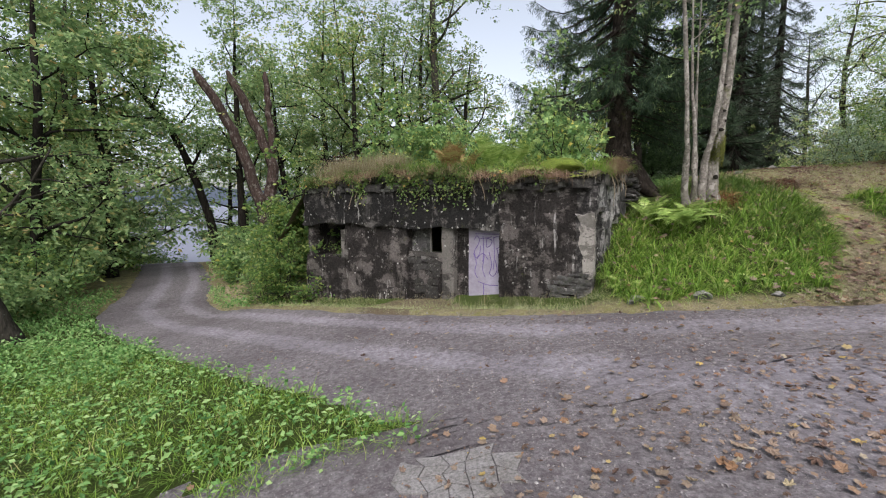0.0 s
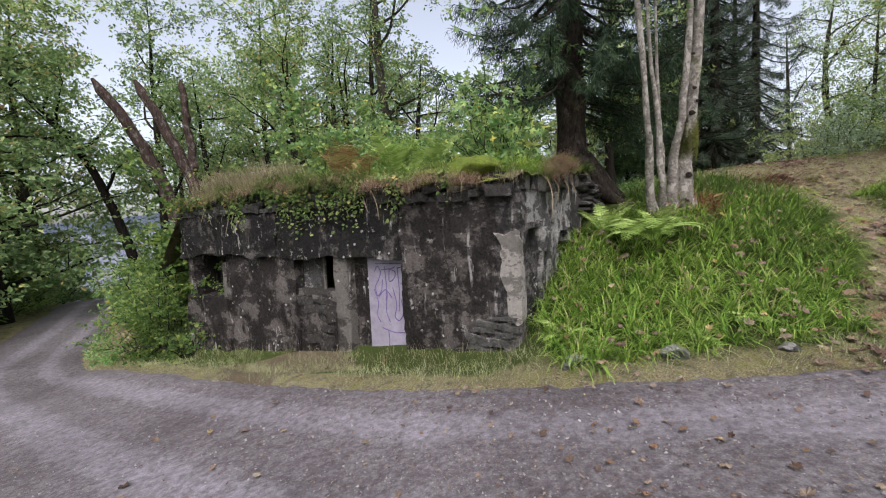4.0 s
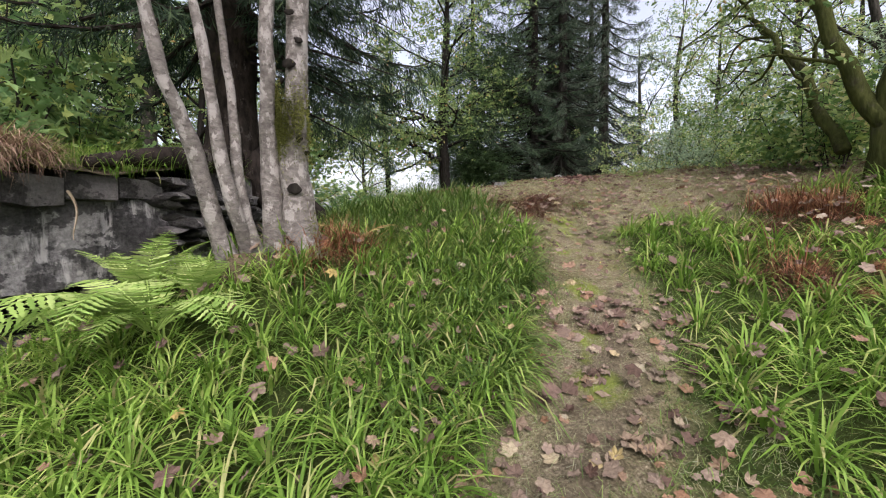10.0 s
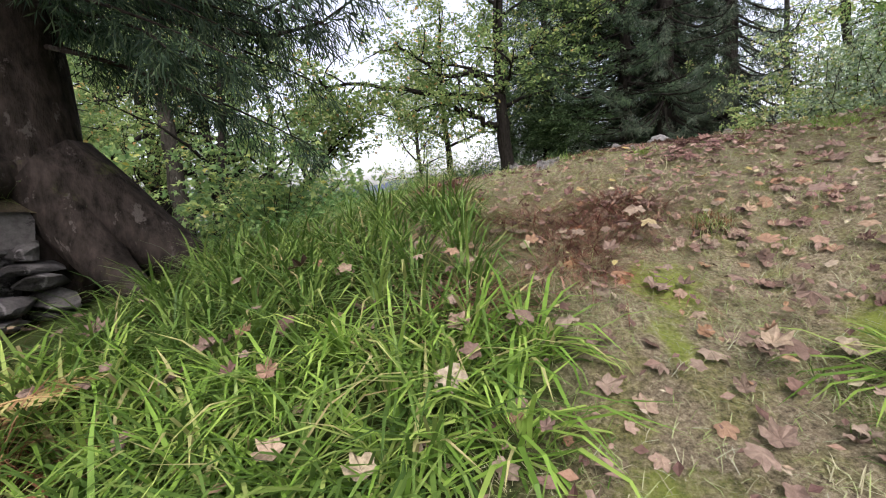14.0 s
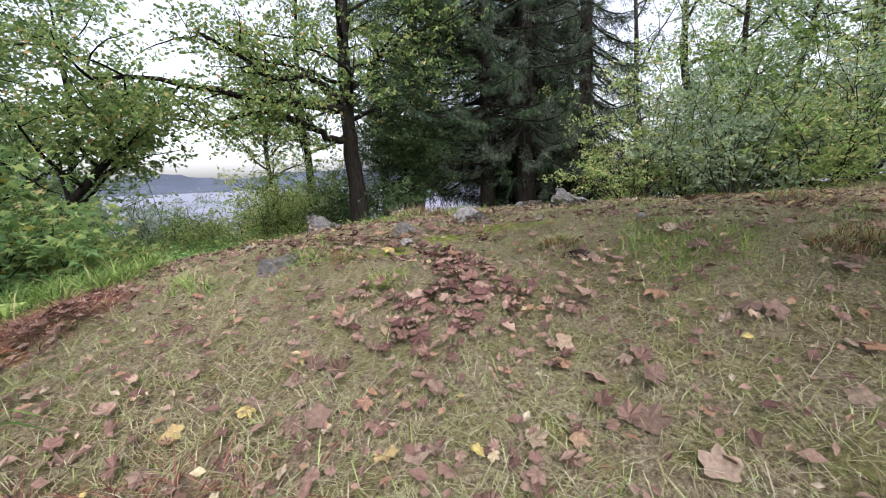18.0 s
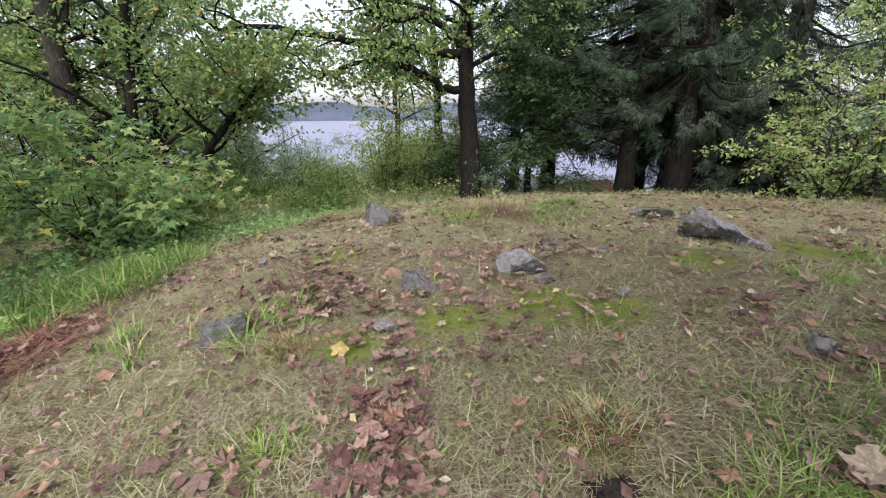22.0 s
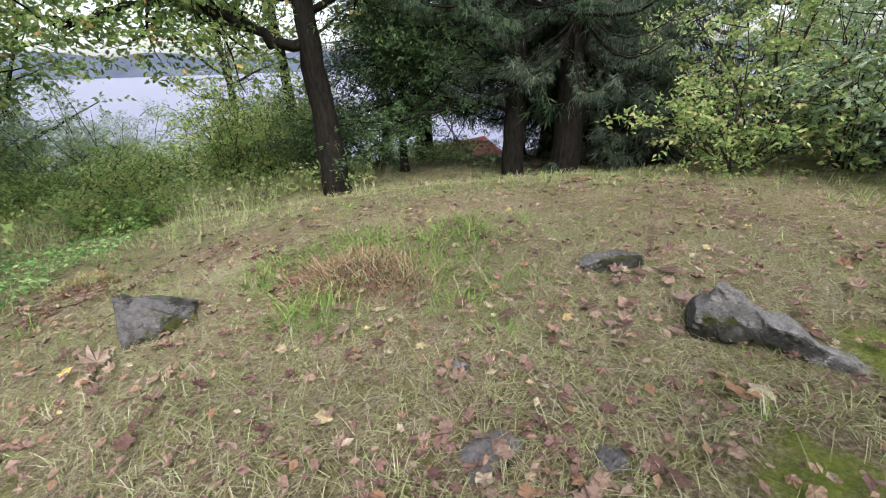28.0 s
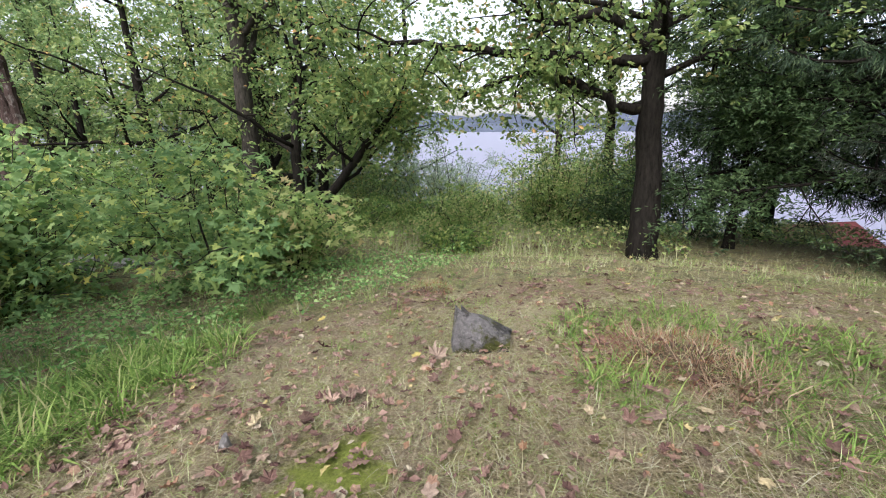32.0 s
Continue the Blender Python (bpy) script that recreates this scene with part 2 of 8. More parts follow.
def concrete_material(name, dark, mid, pale, stain, moss=0.5, spots=0.5):
    """Old concrete: pale where bare, black where water runs, with lichen and moss in hard-edged patches."""
    m, n, l, b = material(name, 0.95, 0.12)
    big = add_noise(n, l, 1.5, 12, 0.7)
    fine = add_noise(n, l, 26.0, 10, 0.75)
    grain = add_noise(n, l, 90.0, 4, 0.7)
    run = add_noise(n, l, 4.0, 8, 0.7, (1, 1, 0.3))
    c = add_ramp(n, l, fine, [(0.3, mid), (0.66, pale)])
    wet = add_math(n, l, "ADD", add_math(n, l, "MULTIPLY", run, 0.3), add_math(n, l, "MULTIPLY", big, 0.8))
    c = add_mix(n, l, add_mask(n, l, wet, stain, stain + 0.07), c, add_mix(n, l, add_mask(n, l, fine, 0.35, 0.7), dark, mid))
    crust = add_noise(n, l, 3.4, 12, 0.78)
    c = add_mix(n, l, add_mask(n, l, crust, 1.1 - spots, 1.125 - spots), c, add_mix(n, l, fine, mid, (0.5, 0.49, 0.46)))
    drip = add_math(n, l, "MULTIPLY", add_mask(n, l, add_noise(n, l, 8.0, 5, 0.6, (1, 1, 0.16)), 1.1 - spots, 1.16 - spots), add_mask(n, l, add_noise(n, l, 1.1, 3, 0.5), 0.42, 0.5))
    c = add_mix(n, l, add_math(n, l, "MULTIPLY", drip, 0.85), c, add_mix(n, l, fine, pale, (0.7, 0.68, 0.65)))
    if moss:
        gm = add_noise(n, l, 2.1, 10, 0.75)
        c = add_mix(n, l, add_mask(n, l, gm, 1.12 - moss, 1.18 - moss), c, add_mix(n, l, fine, (0.03, 0.035, 0.01), (0.12, 0.13, 0.035)))
    cell = n.new("ShaderNodeTexVoronoi")
    cell.inputs["Scale"].default_value = 8.0
    tc = n.new("ShaderNodeTexCoord")
    l.new(tc.outputs["Object"], cell.inputs["Vector"])
    ragged = add_math(n, l, "ADD", cell.outputs["Distance"], add_math(n, l, "MULTIPLY", add_math(n, l, "SUBTRACT", fine, 0.5), 0.5))
    lic = add_math(n, l, "MULTIPLY", add_mask(n, l, ragged, 0.2, 0.12), add_mask(n, l, add_noise(n, l, 2.0, 4, 0.6), 0.98 - spots, 1.04 - spots))
    c = add_mix(n, l, lic, c, (0.52, 0.51, 0.47))
    l.new(c, b.inputs["Base Color"])
    plate = add_noise(n, l, 1.5, 12, 0.7, (1, 1, 1.8))
    c = add_mix(n, l, add_math(n, l, "MULTIPLY", add_mask(n, l, plate, 0.5, 0.52), 0.82), c, add_mix(n, l, add_mask(n, l, fine, 0.3, 0.8), dark, mid))
    l.new(c, b.inputs["Base Color"])
    flake = add_math(n, l, "MULTIPLY", add_mask(n, l, wet, stain, stain + 0.03), -0.5)
    add_bump(n, l, b, add_math(n, l, "ADD", add_math(n, l, "ADD", fine, add_math(n, l, "MULTIPLY", grain, 0.35)), add_math(n, l, "ADD", add_math(n, l, "MULTIPLY", crust, 1.2), flake)), 1.0, 0.05)
    return m


CONCRETE_BLACK = concrete_material("blackened_concrete", (0.007, 0.007, 0.007), (0.035, 0.033, 0.031), (0.2, 0.187, 0.17), 0.46, 0.51, 0.51)
CONCRETE_STAINED = concrete_material("stained_concrete", (0.007, 0.006, 0.006), (0.05, 0.044, 0.04), (0.19, 0.17, 0.158), 0.51, 0.49, 0.5)
CONCRETE_GREY = concrete_material("grey_side_concrete", (0.018, 0.018, 0.017), (0.12, 0.117, 0.113), (0.5, 0.485, 0.46), 0.545, 0.5, 0.54)
CONCRETE_CORNER = concrete_material("stained_corner_concrete", (0.011, 0.01, 0.01), (0.06, 0.056, 0.054), (0.26, 0.245, 0.23), 0.51, 0.5, 0.5)
CONCRETE_DULL = concrete_material("dull_brown_concrete", (0.02, 0.018, 0.016), (0.1, 0.093, 0.085), (0.22, 0.205, 0.185), 0.58, 0.5, 0.46)
CONCRETE_PALE = concrete_material("pale_cement_render", (0.08, 0.075, 0.065), (0.24, 0.225, 0.2), (0.45, 0.42, 0.38), 0.68, 0.36, 0.3)
STONE = concrete_material("weathered_stone", (0.03, 0.03, 0.028), (0.16, 0.156, 0.148), (0.44, 0.428, 0.405), 0.6, 0.56, 0.5)
STONE_WALL = concrete_material("dark_wall_stone", (0.017, 0.016, 0.015), (0.1, 0.095, 0.088), (0.21, 0.2, 0.186), 0.56, 0.53, 0.46)
STONE_MOSSY = concrete_material("mossy_stone", (0.025, 0.025, 0.023), (0.1, 0.098, 0.094), (0.28, 0.272, 0.26), 0.58, 0.64, 0.48)


def plain_noise_material(name, a, b_, scale, rough=0.9, bump=0.6, dist=0.02, spec=0.2):
    m, n, l, b = material(name, rough, spec)
    f = add_noise(n, l, scale, 8, 0.65)
    g = add_noise(n, l, scale / 9, 4, 0.6)
    c = add_ramp(n, l, f, [(0.3, a), (0.7, b_)])
    c = add_mix(n, l, add_mask(n, l, g, 0.3, 0.75), c, add_mix(n, l, 1.0, c, (0.68, 0.66, 0.62), "MULTIPLY"))
    l.new(c, b.inputs["Base Color"])
    add_bump(n, l, b, f, bump, dist)
    return m


DOOR_PAINT = plain_noise_material("faded_lilac_paint", (0.27, 0.25, 0.32), (0.38, 0.355, 0.44), 9.0, 0.55, 0.15, 0.004)
GRAFFITI = plain_noise_material("purple_spray_paint", (0.1, 0.07, 0.2), (0.2, 0.15, 0.34), 12.0, 0.6, 0.05)
ROOF_RED = plain_noise_material("faded_red_roof", (0.11, 0.0275, 0.027), (0.17, 0.0495, 0.045), 3.0)
WOOD_WALL = plain_noise_material("grey_brown_boards", (0.16, 0.1, 0.085), (0.28, 0.19, 0.16), 5.0)
DARK_STEEL = plain_noise_material("dark_board", (0.05, 0.048, 0.045), (0.16, 0.15, 0.14), 10.0, 0.8, 0.3)
MOSS = plain_noise_material("moss_cushion", (0.06, 0.09, 0.014), (0.2, 0.26, 0.04), 40.0, 0.95, 1.0, 0.03)
SOIL = plain_noise_material("root_soil", (0.04, 0.03, 0.02), (0.17, 0.13, 0.08), 18.0, 0.95, 1.0, 0.03)
DARK_HOLLOW = plain_noise_material("dark_hollow_shade", (0.012, 0.01, 0.009), (0.06, 0.047, 0.038), 30.0, 0.95, 1.0, 0.03)
ROOT = plain_noise_material("pale_dead_root", (0.2, 0.15, 0.1), (0.42, 0.35, 0.26), 20.0)
ASPHALT = plain_noise_material("old_grey_asphalt", (0.1, 0.096, 0.095), (0.3, 0.29, 0.285), 45.0, 0.9, 0.5, 0.008)
PEBBLE = plain_noise_material("gravel_stone", (0.16, 0.15, 0.15), (0.42, 0.4, 0.39), 14.0, 0.85, 0.3)


def ground_material():
    """Turf, thatch, moss and bare soil, laid out by the ground's own masks."""
    m, n, l, b = material("turf", 0.95, 0.15)
    fine = add_noise(n, l, 60.0, 8, 0.8)
    mid = add_noise(n, l, 6.0, 8, 0.7)
    big = add_noise(n, l, 0.7, 5, 0.6)

    def mask(name):
        a = n.new("ShaderNodeAttribute")
        a.attribute_name = name
        return a.outputs["Fac"]

    green = add_ramp(n, l, fine, [(0.25, (0.02, 0.034, 0.008)), (0.75, (0.1, 0.14, 0.03))])
    thatch = add_ramp(n, l, fine, [(0.34, (0.07, 0.053, 0.034)), (0.5, (0.28, 0.232, 0.15)), (0.64, (0.56, 0.49, 0.34))])
    patchy = add_mix(n, l, add_mask(n, l, mid, 0.45, 0.62), thatch, add_ramp(n, l, fine, [(0.34, (0.05, 0.05, 0.018)), (0.64, (0.38, 0.37, 0.15))]))
    soil = add_ramp(n, l, fine, [(0.3, (0.055, 0.044, 0.028)), (0.7, (0.27, 0.22, 0.145))])
    moss = add_ramp(n, l, fine, [(0.3, (0.13, 0.18, 0.03)), (0.7, (0.36, 0.43, 0.09))])

    def edge(name):
        return add_mask(n, l, add_math(n, l, "ADD", mask(name), add_math(n, l, "MULTIPLY", add_math(n, l, "SUBTRACT", mid, 0.5), 0.9)), 0.38, 0.62)

    c = add_mix(n, l, edge("thatch"), green, patchy)
    c = add_mix(n, l, edge("soil"), c, soil)
    c = add_mix(n, l, edge("moss"), c, moss)
    c = add_mix(n, l, add_mask(n, l, big, 0.35, 0.7), c, add_mix(n, l, 1.0, c, (0.72, 0.7, 0.66), "MULTIPLY"))
    l.new(c, b.inputs["Base Color"])
    add_bump(n, l, b, add_math(n, l, "ADD", fine, add_math(n, l, "MULTIPLY", mid, 1.2)), 1.0, 0.04)
    return m


def road_material():
    m, n, l, b = material("worn_gravel_road", 0.8, 0.3)
    fine = add_noise(n, l, 34.0, 8, 0.8)
    mid = add_noise(n, l, 5.0, 6, 0.65)
    big = add_noise(n, l, 0.55, 4, 0.55)
    v = n.new("ShaderNodeTexVoronoi")
    v.inputs["Scale"].default_value = 30.0
    tc = n.new("ShaderNodeTexCoord")
    l.new(tc.outputs["Object"], v.inputs["Vector"])
    c = add_ramp(n, l, fine, [(0.3, (0.07, 0.063, 0.066)), (0.7, (0.3, 0.278, 0.285))])
    wear = n.new("ShaderNodeAttribute")
    wear.attribute_name = "track"
    c = add_mix(n, l, add_mask(n, l, add_math(n, l, "ADD", wear.outputs["Fac"], add_math(n, l, "MULTIPLY", add_math(n, l, "SUBTRACT", mid, 0.5), 1.0)), 0.3, 0.8), c, add_ramp(n, l, fine, [(0.25, (0.19, 0.18, 0.195)), (0.75, (0.36, 0.342, 0.37))]))
    stones = add_math(n, l, "MULTIPLY", add_mask(n, l, v.outputs["Distance"], 0.22, 0.12), add_mask(n, l, mid, 0.4, 0.5))
    c = add_mix(n, l, add_math(n, l, "MULTIPLY", stones, 0.7), c, (0.46, 0.43, 0.42))
    blot = add_noise(n, l, 13.0, 8, 0.75)
    c = add_mix(n, l, add_mask(n, l, blot, 0.4, 0.62), add_mix(n, l, 1.0, c, (0.5, 0.47, 0.47), "MULTIPLY"), c)
    c = add_mix(n, l, add_mask(n, l, big, 0.42, 0.7), c, add_mix(n, l, 1.0, c, (0.62, 0.6, 0.6), "MULTIPLY"))
    l.new(c, b.inputs["Base Color"])
    add_bump(n, l, b, add_math(n, l, "ADD", fine, add_math(n, l, "MULTIPLY", stones, 0.8)), 0.8, 0.02)
    return m


GROUND, ROAD = ground_material(), road_material()
WATER, _n, _l, _b = material("lake_water", 0.38, 0.18)
# part of the sky's reflection is put into this pale lilac base colour
_b.inputs["Base Color"].default_value = (0.13, 0.135, 0.18, 1)
add_bump(_n, _l, _b, add_noise(_n, _l, 0.5, 4, 0.5, (1, 2.5, 1)), 0.06, 0.2)
# the blue of the distance haze is put into the hills' base colour
HILL = plain_noise_material("haze_blue_far_hill", (0.05, 0.066, 0.092), (0.085, 0.105, 0.14), 0.02, 1.0, 0.0)


# ---- building tools ----
def mesh_of(name, verts, faces, mat, smooth=False):
    """One mesh from arrays of vertices and of faces (one array, or several of different corner counts)."""
    faces = [np.asarray(f, dtype=np.int32) for f in (faces if isinstance(faces, list) else [faces]) if len(f)]
    verts = np.asarray(verts, dtype=np.float32)
    me = bpy.data.meshes.new(name)
    me.vertices.add(len(verts))
    me.vertices.foreach_set("co", verts.ravel())
    loops = np.concatenate([f.ravel() for f in faces])
    totals = np.concatenate([np.full(len(f), f.shape[1], dtype=np.int32) for f in faces])
    me.loops.add(len(loops))
    me.loops.foreach_set("vertex_index", loops)
    me.polygons.add(len(totals))
    me.polygons.foreach_set("loop_start", np.concatenate([[0], np.cumsum(totals)[:-1]]).astype(np.int32))
    me.polygons.foreach_set("use_smooth", np.full(len(totals), smooth))
    me.update(calc_edges=True)
    me.validate()
    me.materials.append(mat)
    return me


def mesh_part(name, verts, faces, mat, parent=None, label="", smooth=False):
    ob = new(name, mesh_of(name, verts, faces, mat, smooth))
    ob.parent = parent
    return tagged(ob, label)


def part(name, bm, mat, parent, label="", smooth=False):
    """Links a bmesh as one mesh object under a thing or a part."""
    me = bpy.data.meshes.new(name)
    if smooth:
        for f in bm.faces:
            f.smooth = True
    bm.to_mesh(me)
    bm.free()
    me.materials.append(mat)
    ob = new(name, me)
    ob.parent = parent
    return tagged(ob, label)


def thing(name, m, label, category, group="", kind=""):
    ob = new(name)
    ob.matrix_world = m
    return tagged(ob, label, category, group, kind)


def unit(v):
    return v / np.maximum(np.linalg.norm(v, axis=-1, keepdims=True), 1e-9)


def frames_of(d, rng, flat=0.0):
    """Turns whose y axes run along d; flat keeps the third axis near the vertical."""
    d = unit(np.asarray(d, dtype=float))
    r = unit(rng.normal(size=d.shape)) * (1 - flat) + np.array([0, 0, 1.0]) * flat
    s = unit(np.cross(d, r))
    return np.stack([s, d, np.cross(s, d)], axis=2)


def scatter(template, faces, places, turns, scales):
    """Copies of a small template at many places, in one set of arrays."""
    t = np.asarray(template, dtype=float)
    scales = np.asarray(scales, dtype=float)
    if scales.ndim == 1:
        scales = scales[:, None]
    local = t[None] * scales[:, None, :]
    v = np.einsum("nij,nkj->nki", turns, local) + places[:, None, :]
    off = np.arange(len(places))[:, None, None] * len(t)
    out = []
    for f in faces if isinstance(faces, list) else [faces]:
        f = np.asarray(f)
        out.append((f[None] + off).reshape(-1, f.shape[1]))
    return v.reshape(-1, 3), out


def gather(sets):
    """Joins several (verts, faces) into one."""
    vs, fs, off = [], {}, 0
    for v, f in sets:
        for a in f if isinstance(f, list) else [f]:
            a = np.asarray(a)
            if len(a):
                fs.setdefault(a.shape[1], []).append(a + off)
        vs.append(np.asarray(v))
        off += len(v)
    return np.concatenate(vs), [np.concatenate(a) for a in fs.values()]


# leaf shapes: x across, y along, z up, each about 1 long
KITE = ([(0, 0, 0), (0.27, 0.45, 0.07), (0, 1, -0.06), (-0.27, 0.45, 0.07)], [(0, 1, 2, 3)])
NARROW = ([(0, 0, 0), (0.13, 0.4, 0.03), (0, 1, -0.12), (-0.13, 0.4, 0.03)], [(0, 1, 2, 3)])
ROUND = ([(0, 0, 0), (0.3, 0.2, 0.05), (0.38, 0.55, 0.08), (0, 1, -0.04), (-0.38, 0.55, 0.08), (-0.3, 0.2, 0.05)], [(0, 1, 2, 3), (0, 3, 4, 5)])
SPRAY = ([(0, 0, 0), (0.035, 0.4, 0.02), (0, 1, -0.1), (-0.035, 0.4, 0.02), (0.01, 0.15, 0), (0.23, 0.42, -0.02), (0.38, 0.7, -0.1), (0.18, 0.46, 0), (-0.01, 0.25, 0), (-0.18, 0.54, 0), (-0.38, 0.8, -0.1), (-0.23, 0.5, -0.02)],
         [(0, 1, 2, 3), (4, 5, 6, 7), (8, 9, 10, 11)])
LOBED = ([(0, 0, 0), (0.14, 0.22, 0.03), (0.26, 0.36, 0.06), (0.17, 0.5, 0.03), (0.3, 0.68, 0.05), (0.12, 0.84, 0), (0, 1, -0.06),
          (-0.12, 0.84, 0), (-0.3, 0.68, 0.05), (-0.17, 0.5, 0.03), (-0.26, 0.36, 0.06), (-0.14, 0.22, 0.03)],
         [(0, 1, 2, 3), (0, 3, 4, 5), (0, 5, 6, 7), (0, 7, 8, 9), (0, 9, 10, 11)])


SYCAMORE = ([(0, 0.3, 0.03), (0, 0, 0), (0.3, 0.08, 0.02), (0.16, 0.26, 0.03), (0.5, 0.45, -0.02), (0.2, 0.5, 0.04), (0, 1, -0.06), (-0.2, 0.5, 0.04), (-0.5, 0.45, -0.02), (-0.16, 0.26, 0.03), (-0.3, 0.08, 0.02)],
            [(0, 1, 2, 3), (0, 3, 4, 5), (0, 5, 6, 7), (0, 7, 8, 9)])


def maple_shape(curl):
    """A five-lobed leaf with toothed lobes and a stalk."""
    v = [(0, 0.32, 0)]
    for k, (a, r) in enumerate([(-142, 0.42), (-120, 0.52), (-98, 0.42), (-76, 0.56), (-54, 0.66), (-40, 0.55), (-27, 0.45), (-12, 0.6), (0, 0.72), (12, 0.6), (27, 0.45), (40, 0.55), (54, 0.66), (76, 0.56), (98, 0.42), (120, 0.52), (142, 0.42)]):
        t = radians(a)
        v.append((r * math.sin(t), 0.32 + r * math.cos(t), curl * r * r * (1.3 if k % 3 else 0.6)))
    v.append((0.02, 0.05, 0))
    v.append((0, -0.35, curl * 0.3))
    n = 17
    f = [(0, k + 2, k + 1) for k in range(n - 1)]
    return v, [f + [(0, 1, 18), (0, 18, n), (0, 18, 19)]]


def blade_shape(bend, wide=0.03):
    """A blade of grass 1 long that arches over as it rises along z."""
    v, ang, y, z = [], 0.0, 0.0, 0.0
    for k, w in enumerate((1.0, 0.95, 0.7, 0.06)):
        v += [(-wide * w / 2, y, z), (wide * w / 2, y, z)]
        ang = bend * (k + 0.4) / 3
        y += math.sin(ang) / 3
        z += math.cos(ang) / 3
    return v, [(0, 1, 3, 2), (2, 3, 5, 4), (4, 5, 7, 6)]


def short_blade(bend, wide=0.03):
    """A short blade in two pieces."""
    return [(-wide / 2, 0, 0), (wide / 2, 0, 0), (-wide * 0.4, math.sin(bend * 0.5) * 0.5, math.cos(bend * 0.5) * 0.5), (wide * 0.4, math.sin(bend * 0.5) * 0.5, math.cos(bend * 0.5) * 0.5),
            (0, math.sin(bend * 0.5) * 0.5 + math.sin(bend) * 0.5, math.cos(bend * 0.5) * 0.5 + math.cos(bend) * 0.5)], [[(0, 1, 3, 2)], [(2, 3, 4)]]


def tube(pts, rad, sides=8):
    """A tapered tube along points."""
    pts = np.asarray(pts, dtype=float)
    rad = np.asarray(rad, dtype=float)
    d = np.gradient(pts, axis=0)
    d = unit(d)
    ref = np.tile(np.array([0.31, 0.95, 0.05]), (len(pts), 1))
    ref[np.abs((d * ref).sum(1)) > 0.9] = (1, 0, 0.1)
    s = unit(np.cross(d, ref))
    u = np.cross(s, d)
    a = np.linspace(0, 2 * np.pi, sides, endpoint=False)
    ring = np.cos(a)[None, :, None] * s[:, None, :] + np.sin(a)[None, :, None] * u[:, None, :]
    v = (pts[:, None, :] + ring * rad[:, None, None]).reshape(-1, 3)
    i = np.arange(len(pts) - 1)[:, None] * sides
    j = np.arange(sides)[None, :]
    k = (j + 1) % sides
    f = np.stack([i + j, i + k, i + sides + k, i + sides + j], axis=-1).reshape(-1, 4)
    cap = np.arange(sides)[None, ::-1] + (len(pts) - 1) * 0
    top = np.arange(sides)[None, :] + (len(pts) - 1) * sides
    return v, [f, cap, top]


def smooth_line(pts, n=20):
    """A smooth line of n points through a few."""
    p = np.asarray(pts, dtype=float)
    t = np.linspace(0, len(p) - 1, n)
    out = []
    q = np.vstack([2 * p[0] - p[1], p, 2 * p[-1] - p[-2]])
    for a in t:
        i = min(int(a), len(p) - 2)
        u = a - i
        p0, p1, p2, p3 = q[i], q[i + 1], q[i + 2], q[i + 3]
        out.append(0.5 * (2 * p1 + (p2 - p0) * u + (2 * p0 - 5 * p1 + 4 * p2 - p3) * u * u + (3 * p1 - p0 - 3 * p2 + p3) * u ** 3))
    return np.array(out)


def rough_box(x0, x1, y0, y1, z0, z1, step=0.16, amp=0.03, freq=1.7, seed=0.0):
    """A block of rough masonry: a box, finely cut and worn by noise."""
    bm = bmesh.new()
    c = bmesh.ops.create_cube(bm, size=1)["verts"]
    for v in c:
        v.co = Vector((x0 + (v.co.x + 0.5) * (x1 - x0), y0 + (v.co.y + 0.5) * (y1 - y0), z0 + (v.co.z + 0.5) * (z1 - z0)))
    for axis, size in ((0, x1 - x0), (1, y1 - y0), (2, z1 - z0)):
        cuts = int(size / step)
        for k in range(1, cuts):
            p = [x0, y0, z0]
            p[axis] += size * k / cuts
            nrm = [0, 0, 0]
            nrm[axis] = 1
            bmesh.ops.bisect_plane(bm, geom=bm.verts[:] + bm.edges[:] + bm.faces[:], plane_co=p, plane_no=nrm)
    for e in bm.edges:
        if len(e.link_faces) == 2 and e.link_faces[0].normal.dot(e.link_faces[1].normal) < 0.7:
            e.smooth = False
    for v in bm.verts:
        q = v.co * freq + Vector((seed, 0, 0))
        v.co += noise.noise_vector(q) * amp + noise.noise_vector(q * 4.3) * amp * 0.45 + noise.noise_vector(q * 11.0) * amp * 0.22
    return bm


def rock_bm(sx, sy, sz, seed, cuts=2, amp=0.3, square=0.5):
    """A weathered stone, between a block and a boulder."""
    bm = bmesh.new()
    bmesh.ops.create_icosphere(bm, subdivisions=cuts, radius=1)
    off = Vector((seed * 3.7, seed * 1.3, seed * 2.1))
    pick_planes = random.Random(int(seed * 100))
    planes = [(Vector((pick_planes.gauss(0, 1), pick_planes.gauss(0, 1), pick_planes.gauss(0, 1))).normalized(), pick_planes.uniform(0.55, 0.85)) for _ in range(7)]
    for v in bm.verts:
        c = v.co.copy()
        m = max(abs(c.x), abs(c.y), abs(c.z))
        c = c.lerp(c / m, square)
        c += noise.noise_vector(v.co * 1.4 + off) * amp + noise.noise_vector(v.co * 5.0 + off) * amp * 0.2
        for q, d in planes:
            over = c.dot(q) - d
            if over > 0:
                c -= q * over * 0.9
        v.co = Vector((c.x * sx / 2, c.y * sy / 2, c.z * sz / 2))
    return bm


